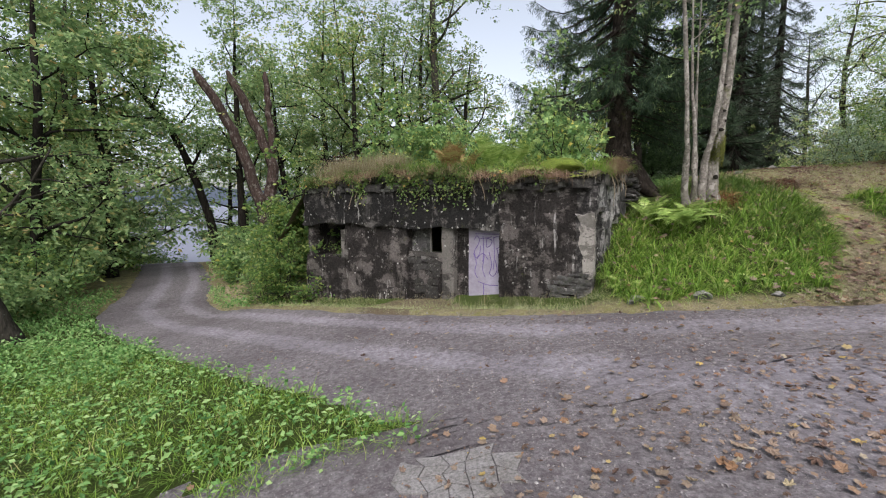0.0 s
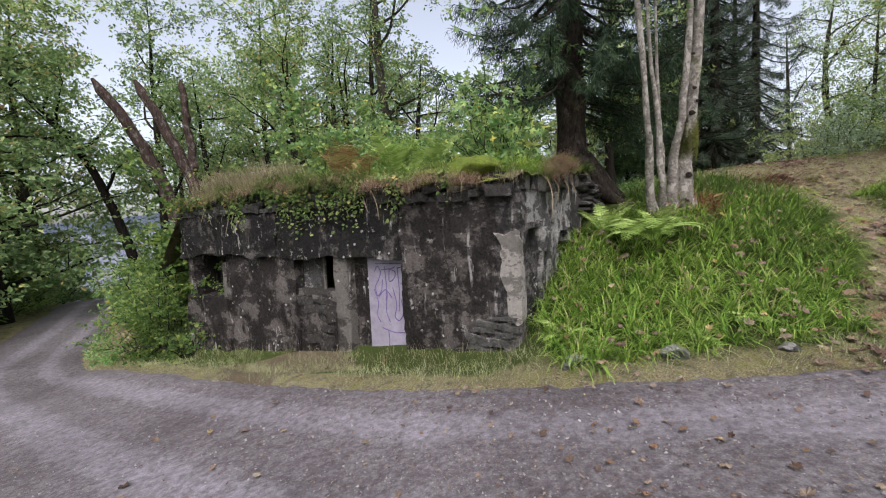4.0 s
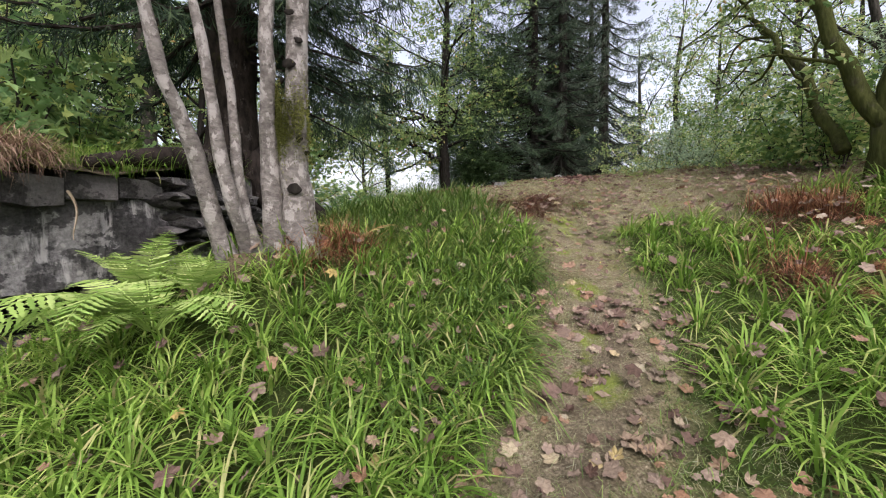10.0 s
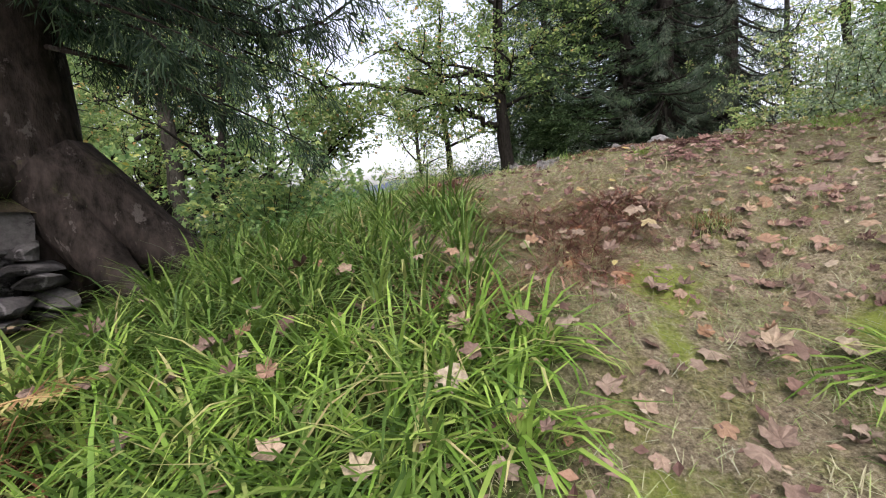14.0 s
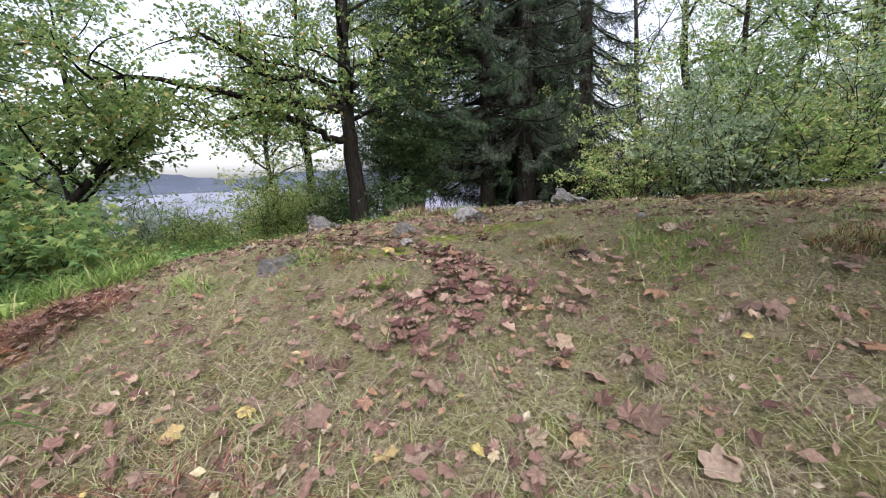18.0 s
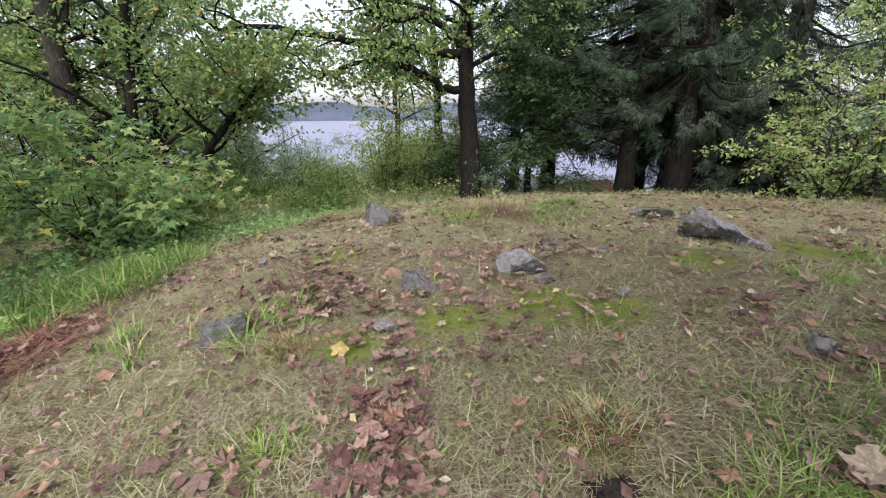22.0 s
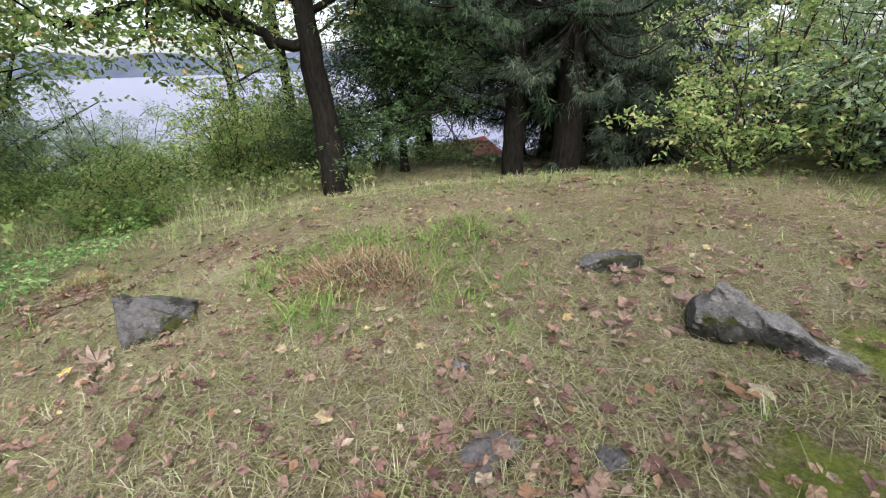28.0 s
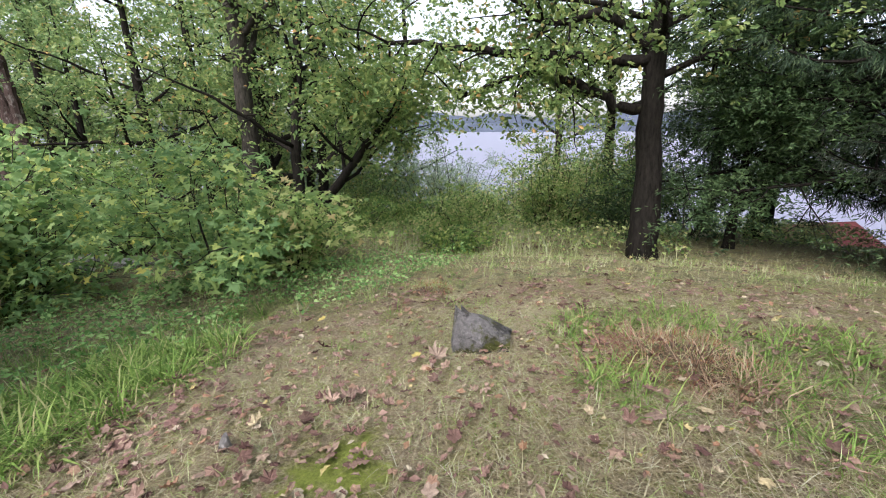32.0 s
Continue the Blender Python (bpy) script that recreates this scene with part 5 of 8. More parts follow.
# the clump of grey trunks on the bank
bz = 1.55
for k, (bx, by, pts, r) in enumerate((
        (5.24, 9.1, [(0, 0, 0), (-0.09, -0.07, 0.43), (-0.16, -0.19, 0.89), (-0.23, -0.32, 1.23), (-0.31, -0.41, 1.6), (-0.5, -0.55, 3.0), (-0.75, -0.65, 5.0), (-1.0, -0.7, 8.0)], 0.068),
        (5.42, 9.15, [(0, 0, 0), (-0.05, -0.02, 0.14), (-0.1, -0.19, 0.5), (-0.17, -0.23, 0.89), (-0.2, -0.28, 1.36), (-0.25, -0.29, 1.75), (-0.42, -0.35, 3.2), (-0.7, -0.4, 9.0)], 0.063),
        (5.48, 9.1, [(0, 0, 0), (-0.06, 0, 0.27), (-0.11, -0.02, 0.5), (-0.14, -0.09, 0.91), (-0.16, -0.07, 1.38), (-0.2, -0.1, 1.82), (-0.25, -0.12, 3.2), (-0.2, 0, 10.0)], 0.05),
        (5.6, 9.2, [(0, 0, 0), (-0.02, -0.08, 0.58), (-0.02, -0.1, 0.96), (-0.01, -0.22, 1.3), (0.02, -0.3, 1.8), (0.08, -0.36, 3.0), (0.12, -0.4, 4.5), (0.4, -0.4, 9.0)], 0.08),
        (5.82, 9.15, [(0, 0, 0), (-0.02, 0, 0.4), (-0.03, -0.01, 0.61), (-0.04, -0.05, 0.96), (-0.03, -0.12, 1.35), (0.01, -0.15, 1.84), (0.12, -0.25, 4.6), (0.3, -0.2, 10.0)], 0.145))):
    broad_tree("birch_tree", (bx, by, bz), pts, r, r * 0.45, "slender grey birch trunk with lichen and moss on the bank", "birch tree", 40 + k, BARK_BIRCH, LEAF_ALDER, KITE, 2000, 0.1, 7, 0.86, 0.99, 1.9, 0.5, 5, None, 0.3, "birch clump", 1.7, sides=12)

birch = bpy.data.objects["birch_tree.004"]
rk = np.random.default_rng(47)
for az, z, s in ((-1.6, 0.66, 1.7), (-1.75, 1.62, 1.5), (-1.3, 1.05, 0.9), (-2.3, 1.5, 1.0), (-1.6, 2.0, 1.0), (-2.0, 2.5, 1.0), (-0.8, 0.95, 0.8), (-1.1, 1.8, 1.0)):
    eye_ = rock_bm(0.075 * s, 0.03, 0.055 * s, 3.0 + z, 3, 0.3, 0.1)
    knot = part("knot", eye_, BARK_DARK, birch, "dark scar of a lost branch", True)
    knot.matrix_local = pose(-0.03 + 0.134 * math.cos(az), -0.09 * max(0.0, z - 0.5) + 0.134 * math.sin(az), z, 0, 0, math.degrees(az) + 90)
n = 9500
a, z = rk.uniform(-3.9, -0.6, n), np.where(rk.uniform(size=n) < 0.8, rk.normal(1.2, 0.13, n), rk.normal(0.2, 0.15, n))
p = np.stack([-0.03 * z + 0.143 * np.cos(a), -0.12 * np.maximum(0, z - 0.5) + 0.143 * np.sin(a), z], axis=-1)
d = np.stack([np.cos(a), np.sin(a), rk.normal(-0.2, 0.6, n)], axis=-1)
v, f = short_blade(0.8, 0.2)
keep = fractal(a * 2, z * 3, 0.8, 2.0) > -0.3
tagged(mesh_part("trunk_moss", *scatter(v, [np.array(g) for g in f], p[keep], frames_of(np.stack([-d[keep, 1], d[keep, 0], d[keep, 2]], axis=-1), rk), rk.uniform(0.018, 0.034, int(keep.sum()))), MOSS_LEAF, birch, "olive moss round the trunk"), kind="stuff")
stool = tagged(part("birch_stool", rock_bm(0.7, 0.42, 0.46, 12.0, 4, 0.5, 0.1), SOIL, None, "", True), "mossy stool of soil and roots under the birch trunks", "tree stool")
stool.matrix_world = pose(5.5, 8.98, 1.42)

# the broken trunk, three bare prongs
snag = thing("broken_tree", pose(-7.9, 18.4, float(ground_z(-7.9, 18.4)) - 0.1), "broken dead tree with three bare reddish prongs", "dead tree")
for pts, r in (([(0, 0, 0), (0.15, 0.0, 2.0), (-0.5, -0.2, 4.7), (-1.05, -0.5, 6.3), (-2.05, -1.0, 8.3)], (0.3, 0.16)), ([(0.1, 0.05, 0.4), (0.35, 0.1, 3.2), (0.45, 0.2, 4.6), (-0.2, 0, 6.4), (-1.0, -0.4, 8.4)], (0.3, 0.16)), ([(0.3, 0.15, 3.4), (0.5, 0.2, 5.2), (0.4, 0.15, 7.0), (0.35, 0.1, 8.5)], (0.18, 0.11))):
    ln = smooth_line(pts, 24)
    ln = ln + np.random.default_rng(4).normal(size=ln.shape) * 0.03
    rad = np.linspace(r[0], r[1], 24)
    rad[-1] *= 0.35
    mesh_part("prong", *tube(ln, rad, 9), DEADWOOD, snag)

# alders and others by the lower road
broad_tree("alder_tree", (-10.95, 20.3), [(0, 0, 0), (-0.3, -0.2, 2.6), (-1.0, -0.5, 5.2), (-1.9, -1.0, 7.2), (-3.6, -1.8, 9.4)], 0.22, 0.09, "dark leaning alder beside the lower road", "alder tree", 61, BARK_DARK, LEAF_ALDER, KITE, 6500, 0.14, 9, 0.45, 0.98, 3.0, 0.5)
broad_tree("alder_tree", (-9.6, 19.9), [(0, 0, 0), (0.1, 0, 3.0), (0.0, 0.2, 7.0), (0.2, 0, 12.5)], 0.2, 0.07, "dark upright alder behind the broken tree", "alder tree", 62, BARK_DARK, LEAF_ALDER, KITE, 7500, 0.14, 10, 0.4, 0.98, 3.0, 0.5)
broad_tree("alder_tree", (-0.3, 21.0), [(0, 0, 0), (0.05, 0, 3.2), (-0.05, 0, 6.5), (-0.2, 0, 10.0), (-0.3, 0.2, 14.0)], 0.27, 0.1, "tall grey-barked alder behind the bunker", "alder tree", 63, BARK_ALDER, LEAF_ALDER, KITE, 6500, 0.14, 10, 0.35, 0.98, 3.4, 0.6, azimuths=[0.2, 0.4, -0.3, 2.8])
broad_tree("alder_tree", (-9.2, 8.7), [(0, 0, 0), (-0.35, -0.3, 2.0), (-0.6, -0.6, 4.5), (-0.8, -0.8, 9.0)], 0.2, 0.08, "mossy alder at the road's edge", "alder tree", 64, BARK_ALDER, LEAF_ALDER, KITE, 5200, 0.1, 9, 0.3, 0.98, 2.8, 0.3)

# the mossy trees right of the path
mossy = broad_tree("sycamore_tree", (11.95, 8.9), [(0, 0, 0), (0.0, 0, 0.9), (0.05, -0.1, 1.8), (-0.02, -0.05, 3.4), (0.0, 0.1, 6.5), (0.1, 0, 9.5)], 0.155, 0.06, "mossy sycamore with heavy crooked limbs", "sycamore tree", 71, BARK_MOSSY, LEAF_OAK, KITE, 1800, 0.14, 4, 0.72, 0.95, 2.4, 0.8, azimuths=[2.2, 0.5, 1.9, 2.8, 1.2, -0.4], r_scale=0.45)
broad_tree("sycamore_tree", (11.66, 7.8), [(0, 0, 0), (0.12, -0.03, 1.0), (0.3, -0.1, 2.4), (0.5, -0.16, 3.6), (0.8, -0.25, 7.0)], 0.27, 0.12, "thick old sycamore trunk with orange-brown moss", "sycamore tree", 72, BARK_RUSTY, LEAF_OAK, KITE, 1800, 0.14, 5, 0.75, 0.98, 2.6, 0.6, azimuths=[2.4, 0.5, -0.5], flare=1.4, sides=14)
broad_tree("sycamore_tree", (11.44, 8.14), [(0, 0, 0), (-0.04, 0.05, 1.2), (-0.1, 0.08, 2.8), (-0.1, 0.1, 7.0)], 0.095, 0.06, "slim mossy sycamore trunk beside its thick neighbour", "sycamore tree", 73, BARK_MOSSY, LEAF_OAK, KITE, 1500, 0.14, 4, 0.75, 0.98, 2.4, 0.6, azimuths=[-0.8, 0.5, 2.0], sides=14)

rk = np.random.default_rng(74)
tips = []
for pts, r in (([(11.9, 8.9, 2.9), (11.75, 9.15, 3.5), (11.45, 9.5, 4.8), (11.2, 9.8, 5.9), (11.0, 10.3, 7.6)], 0.11), ([(11.85, 9.3, 2.7), (12.0, 9.9, 3.8), (12.2, 10.6, 4.6), (12.3, 11.2, 5.4)], 0.08), ([(11.45, 9.5, 4.7), (11.3, 10.2, 5.6), (11.2, 11.0, 6.6)], 0.05)):
    tips += long_limb(mossy, pts, r, BARK_MOSSY, rk, 14)
lv, lf = cloud_leaves(rk, np.array(tips), 1500, (0.28, 0.28, 0.18), 0.085, LOBED)
mesh_part("low_crown", lv, lf, LEAF_OAK, mossy)

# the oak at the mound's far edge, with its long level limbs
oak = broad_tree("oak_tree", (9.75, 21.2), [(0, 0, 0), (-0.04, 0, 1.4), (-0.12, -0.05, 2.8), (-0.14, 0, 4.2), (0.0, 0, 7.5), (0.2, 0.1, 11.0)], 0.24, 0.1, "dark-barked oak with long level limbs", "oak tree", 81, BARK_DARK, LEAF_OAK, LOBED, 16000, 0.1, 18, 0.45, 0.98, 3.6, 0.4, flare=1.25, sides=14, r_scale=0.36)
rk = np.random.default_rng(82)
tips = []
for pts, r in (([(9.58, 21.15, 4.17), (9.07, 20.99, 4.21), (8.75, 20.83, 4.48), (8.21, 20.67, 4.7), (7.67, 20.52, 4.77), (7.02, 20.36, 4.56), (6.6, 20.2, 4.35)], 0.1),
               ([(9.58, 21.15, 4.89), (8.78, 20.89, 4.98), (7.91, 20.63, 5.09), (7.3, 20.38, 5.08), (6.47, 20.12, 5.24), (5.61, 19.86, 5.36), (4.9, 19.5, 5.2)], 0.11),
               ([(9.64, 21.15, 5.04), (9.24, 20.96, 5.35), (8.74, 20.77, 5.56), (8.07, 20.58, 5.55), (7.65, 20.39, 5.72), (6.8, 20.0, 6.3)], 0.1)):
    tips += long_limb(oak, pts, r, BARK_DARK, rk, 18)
lv, lf = cloud_leaves(rk, np.array(tips), 7600, (0.32, 0.32, 0.22), 0.1, LOBED)
mesh_part("low_crown", lv, lf, LEAF_OAK, oak)
broad_tree("young_oak", (11.25, 23.0), [(0, 0, 0), (0.02, 0, 1.5), (0.1, 0, 4.0)], 0.1, 0.05, "slim dark trunk under the spruce's boughs", "tree", 83, BARK_DARK, LEAF_BEECH, KITE, 9000, 0.08, 12, 0.28, 0.98, 2.2, 0.05, 7)

# dark conifers beyond the mound; their trunks' deep shade is put into the bark colour
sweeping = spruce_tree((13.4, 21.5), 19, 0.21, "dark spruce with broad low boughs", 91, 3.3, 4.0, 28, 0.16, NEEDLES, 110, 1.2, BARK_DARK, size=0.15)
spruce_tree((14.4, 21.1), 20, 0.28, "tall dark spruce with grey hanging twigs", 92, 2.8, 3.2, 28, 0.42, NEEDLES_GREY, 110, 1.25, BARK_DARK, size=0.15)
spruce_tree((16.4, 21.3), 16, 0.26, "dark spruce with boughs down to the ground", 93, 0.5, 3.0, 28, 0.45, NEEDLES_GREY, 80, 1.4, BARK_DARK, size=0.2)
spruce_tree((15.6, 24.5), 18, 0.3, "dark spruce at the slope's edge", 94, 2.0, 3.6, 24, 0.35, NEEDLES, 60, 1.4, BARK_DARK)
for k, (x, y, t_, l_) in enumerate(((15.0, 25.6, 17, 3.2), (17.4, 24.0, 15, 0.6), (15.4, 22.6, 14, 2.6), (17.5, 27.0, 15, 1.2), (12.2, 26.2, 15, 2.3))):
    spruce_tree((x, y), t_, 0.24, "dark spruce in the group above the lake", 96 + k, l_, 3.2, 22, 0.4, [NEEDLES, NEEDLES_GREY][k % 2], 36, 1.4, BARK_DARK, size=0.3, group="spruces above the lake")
# its long level boughs reach the oak, set with flat dark sprays
rk = np.random.default_rng(95)
rising = np.stack([np.zeros(20), np.zeros(20), np.linspace(1.3, 7.5, 20)], axis=-1)
arms, tips = limbs_of(rk, rising, np.full(20, 0.16), 30, 0.0, 0.98, 3.3, -0.06, 12, [2.75, 2.35, 3.05, 2.55, 2.1, 2.9, 3.2], 0.07, 0.24, 0.0)
for a in arms:
    mesh_part("bough", *a, BARK_DARK, sweeping, smooth=True)
mesh_part("low_sprays", *cloud_leaves(rk, tips, 76000, (0.4, 0.4, 0.12), 0.1, NARROW, 0.2, 0.35), LEAF_BEECH, sweeping)

for k, (x, y) in enumerate(((8.0, 28.5), (11.2, 29.5))):
    broad_tree("oak_tree", (x, y), [(0, 0, 0), (0.1, 0, 3.0), (-0.1, 0.1, 6.5), (0.2, 0, 11.5)], 0.2, 0.07, "green oak on the slope above the lake", "oak tree", 110 + k, BARK_DARK, LEAF_OAK, KITE, 7000, 0.15, 14, 0.42, 0.98, 3.4, 0.35, 5)
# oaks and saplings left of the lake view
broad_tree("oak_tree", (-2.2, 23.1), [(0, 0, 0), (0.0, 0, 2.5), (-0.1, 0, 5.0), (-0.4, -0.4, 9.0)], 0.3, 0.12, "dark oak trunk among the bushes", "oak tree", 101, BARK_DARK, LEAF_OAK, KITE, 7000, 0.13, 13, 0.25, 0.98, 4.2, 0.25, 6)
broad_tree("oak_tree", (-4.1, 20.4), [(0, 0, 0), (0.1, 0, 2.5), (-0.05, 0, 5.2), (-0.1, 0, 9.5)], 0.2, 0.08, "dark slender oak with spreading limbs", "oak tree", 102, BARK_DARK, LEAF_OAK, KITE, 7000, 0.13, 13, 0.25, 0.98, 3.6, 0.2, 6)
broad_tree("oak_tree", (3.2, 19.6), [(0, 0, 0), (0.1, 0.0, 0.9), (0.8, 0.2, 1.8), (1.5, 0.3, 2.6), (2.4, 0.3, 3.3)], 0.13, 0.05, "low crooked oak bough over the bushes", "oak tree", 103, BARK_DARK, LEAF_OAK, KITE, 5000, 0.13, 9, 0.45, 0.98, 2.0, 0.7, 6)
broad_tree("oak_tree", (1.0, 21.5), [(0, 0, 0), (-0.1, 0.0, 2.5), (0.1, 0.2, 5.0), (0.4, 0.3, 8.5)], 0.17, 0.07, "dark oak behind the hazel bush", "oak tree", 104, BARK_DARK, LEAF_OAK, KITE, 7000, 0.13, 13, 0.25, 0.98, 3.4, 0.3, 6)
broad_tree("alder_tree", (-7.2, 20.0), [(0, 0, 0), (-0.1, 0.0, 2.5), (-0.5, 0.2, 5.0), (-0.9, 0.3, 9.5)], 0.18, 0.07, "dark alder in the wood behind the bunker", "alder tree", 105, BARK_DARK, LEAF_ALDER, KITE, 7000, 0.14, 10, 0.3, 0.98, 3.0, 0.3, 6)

# shrubs
for k, (x, y, r, h, leaf, n, lab) in enumerate((
        (4.3, 16.7, 1.5, 2.2, LEAF_HAZEL, 3600, "broad sycamore bush with large lobed leaves"), (4.6, 17.9, 1.1, 1.7, LEAF_YELLOW, 1800, "sycamore bush behind the broad one"),
        (1.6, 15.3, 1.5, 1.9, LEAF_HAZEL, 2800, "green sycamore bush in the hollow"), (-0.6, 15.6, 1.5, 2.2, LEAF_HAZEL, 2400, "green sycamore bush in the hollow"),
        (2.9, 18.8, 1.2, 2.0, LEAF_YELLOW, 1900, "sycamore bush behind the broad one"), (-1.4, 18.2, 1.5, 2.8, LEAF_MAPLE, 2400, "dark sycamore bush in the hollow"))):
    shrub((x, y), r, h, lab, 201 + k, leaf, SYCAMORE, n, 0.15, 16, group="sycamore bushes", name="sycamore_bush", category="bush", layers=0.6)
for k, (x, y, r, h, leaf, lab) in enumerate((
        (5.0, 22.6, 0.9, 1.6, LEAF_YELLOW, "yellow-green shrub by the slope"), (6.8, 25.2, 1.1, 2.2, LEAF_YELLOW, "yellow-green shrub by the slope"), (7.9, 24.6, 1.0, 2.0, LEAF_YELLOW, "yellow-green shrub by the slope"),
        (4.2, 24.4, 1.0, 1.7, LEAF_MAPLE, "light green shrub above the lake"), (2.9, 26.6, 0.9, 4.2, LEAF_WILLOW, "pale willow above the lake"), (5.6, 29.0, 1.0, 2.8, LEAF_YELLOW, "slim yellowing shrub above the lake"),
        (9.0, 25.5, 1.2, 2.6, LEAF_OAK, "green shrub behind the oak"), (7.0, 28.5, 1.3, 3.6, LEAF_OAK, "green shrub behind the oak"), (6.2, 20.8, 0.5, 0.7, LEAF_MAPLE, "low green shrub on the slope"),
        (1.8, 22.8, 1.2, 2.0, LEAF_MAPLE, "light green shrub above the lake"), (0.2, 25.5, 1.6, 2.6, LEAF_OAK, "green shrub above the lake"), (9.3, 23.2, 0.9, 1.4, LEAF_BEECH, "dark beech sapling at the oak's foot"),
        (10.6, 24.3, 1.1, 1.8, LEAF_BEECH, "dark beech sapling at the oak's foot"))):
    shrub((x, y), r, h * (0.95 if 1.5 < x < 6.6 else 1.3), lab, 210 + k, leaf, NARROW if leaf is LEAF_WILLOW else KITE, int(2600 + 1300 * r * h / 2), 0.085, 14, group="shrubs above the lake")
for k in range(16):
    ra = np.random.default_rng(260 + k)
    x, y = 1.5 + (k * 0.62) % 8.2 + ra.uniform(-0.3, 0.3), 23.5 + (k * 1.7) % 7 + ra.uniform(-0.5, 0.5)
    shrub((x, y), ra.uniform(0.8, 1.3), (ra.uniform(0.9, 1.5) if x < 6.4 - 0.3 * (y - 23) else ra.uniform(2.0, 3.0)) + 0.12 * (y - 23), "light green shrub above the lake", 270 + k, [LEAF_YELLOW, LEAF_MAPLE, LEAF_OAK, LEAF_WILLOW][k % 4], KITE, 3000, 0.085, 13, group="shrubs above the lake")
for k, (x, y, r, h, leaf, n) in enumerate(((1.6, 27.2, 1.3, 4.0, LEAF_WILLOW, 7500), (3.1, 28.4, 1.1, 3.6, LEAF_WILLOW, 6500), (0.0, 28.4, 1.4, 4.4, LEAF_WILLOW, 7000), (6.1, 25.6, 1.1, 2.7, LEAF_YELLOW, 3600), (7.3, 25.0, 1.1, 2.4, LEAF_YELLOW, 3600), (5.1, 24.2, 0.9, 1.5, LEAF_YELLOW, 2400), (8.3, 26.4, 1.2, 3.0, LEAF_OAK, 3200))):
    shrub((x, y), r, h, "pale blue-green willow above the lake" if leaf is LEAF_WILLOW else "bright yellow-green shrub above the lake", 620 + k, leaf, NARROW if leaf is LEAF_WILLOW else KITE, n, 0.1 if leaf is LEAF_WILLOW else 0.085, 14, group="shrubs above the lake")
broad_tree("young_oak", (6.7, 26.8), [(0, 0, 0), (0.1, 0, 2.0), (0.0, 0.1, 4.2), (0.2, 0, 7.0)], 0.12, 0.05, "light green young oak on the slope above the lake", "oak tree", 630, BARK_ALDER, LEAF_YELLOW, KITE, 9000, 0.1, 14, 0.3, 0.98, 2.4, 0.45, 5)
# thicket on the east side of the mound
for k in range(22):
    ra = np.random.default_rng(300 + k)
    x, y = 16.5 + (k % 8) * 1.5 + ra.uniform(-0.5, 0.5), 9.5 + (k * 1.3) % 14 + ra.uniform(-0.6, 0.6)
    if y > 17.5 and x < 19:
        x += 3
    shrub((x, y), ra.uniform(1.0, 1.5), ra.uniform(1.3, 2.6), "tangled yellow-green shrub in the thicket", 330 + k, [LEAF_YELLOW, LEAF_MAPLE, LEAF_WILLOW, LEAF_OAK][k % 4], KITE, 2500, 0.085, 9, group="thicket shrubs")
for k, (x, y, h) in enumerate(((17.5, 12.5, 4.2), (19.0, 13.8, 4.6), (16.8, 10.2, 3.8), (20.5, 11.0, 4.8), (18.5, 15.6, 4.0), (21.5, 13.5, 5.0))):
    shrub((x, y), 1.7, h, "tall pale willow bush behind the mossy trees", 380 + k, [LEAF_WILLOW, LEAF_YELLOW][k % 2], NARROW, 4200, 0.13, 12, group="thicket shrubs")
shrub((12.6, 10.6), 0.7, 1.0, "light green sapling leaves by the mossy trees", 360, LEAF_MAPLE, KITE, 900, 0.1, 7)
shrub((12.6, 10.0), 0.9, 1.6, "light green shrub by the mossy trees", 361, LEAF_YELLOW, KITE, 1800, 0.1, 9)
shrub((13.6, 9.0), 1.0, 1.8, "light green shrub by the mossy trees", 362, LEAF_MAPLE, KITE, 1800, 0.1, 9)
shrub((12.3, 9.7), 0.6, 1.2, "light green shrub by the mossy trees", 363, LEAF_MAPLE, KITE, 900, 0.1, 7)
for k, (x, y, h) in enumerate(((16.3, 18.6, 3.6), (17.6, 19.3, 4.4), (19.0, 18.4, 4.8), (18.6, 21.2, 5.0), (20.6, 20.0, 5.4), (17.2, 16.6, 3.2), (19.6, 16.4, 4.4), (21.8, 18.2, 5.2))):
    shrub((x, y), 1.6, h, "tall light green bush at the mound's eastern edge", 390 + k, [LEAF_YELLOW, LEAF_WILLOW, LEAF_MAPLE][k % 3], KITE, 3800, 0.09, 12, group="thicket shrubs")
for k, (x, y, h) in enumerate(((15.3, 17.9, 2.2), (16.2, 17.2, 2.8), (17.4, 17.9, 3.4), (15.9, 15.9, 2.0), (17.0, 15.2, 2.6))):
    shrub((x, y), 1.2, h, "light green bush at the edge of the mown mound", 600 + k, [LEAF_YELLOW, LEAF_WILLOW][k % 2], KITE, 4200, 0.075, 14, group="thicket shrubs")
for k, (x, y) in enumerate(((23.0, 18.5), (25.5, 14.0), (22.0, 23.5))):
    broad_tree("ash_tree", (x, y), [(0, 0, 0), (0.1, 0, 3.0), (-0.2, 0.2, 6.5), (0.2, 0, 11.5)], 0.2, 0.07, "leafy yellow-green tree over the thicket", "tree", 640 + k, BARK_ALDER, LEAF_YELLOW, KITE, 7500, 0.12, 14, 0.3, 0.98, 3.6, 0.4, 5, group="trees over the thicket")
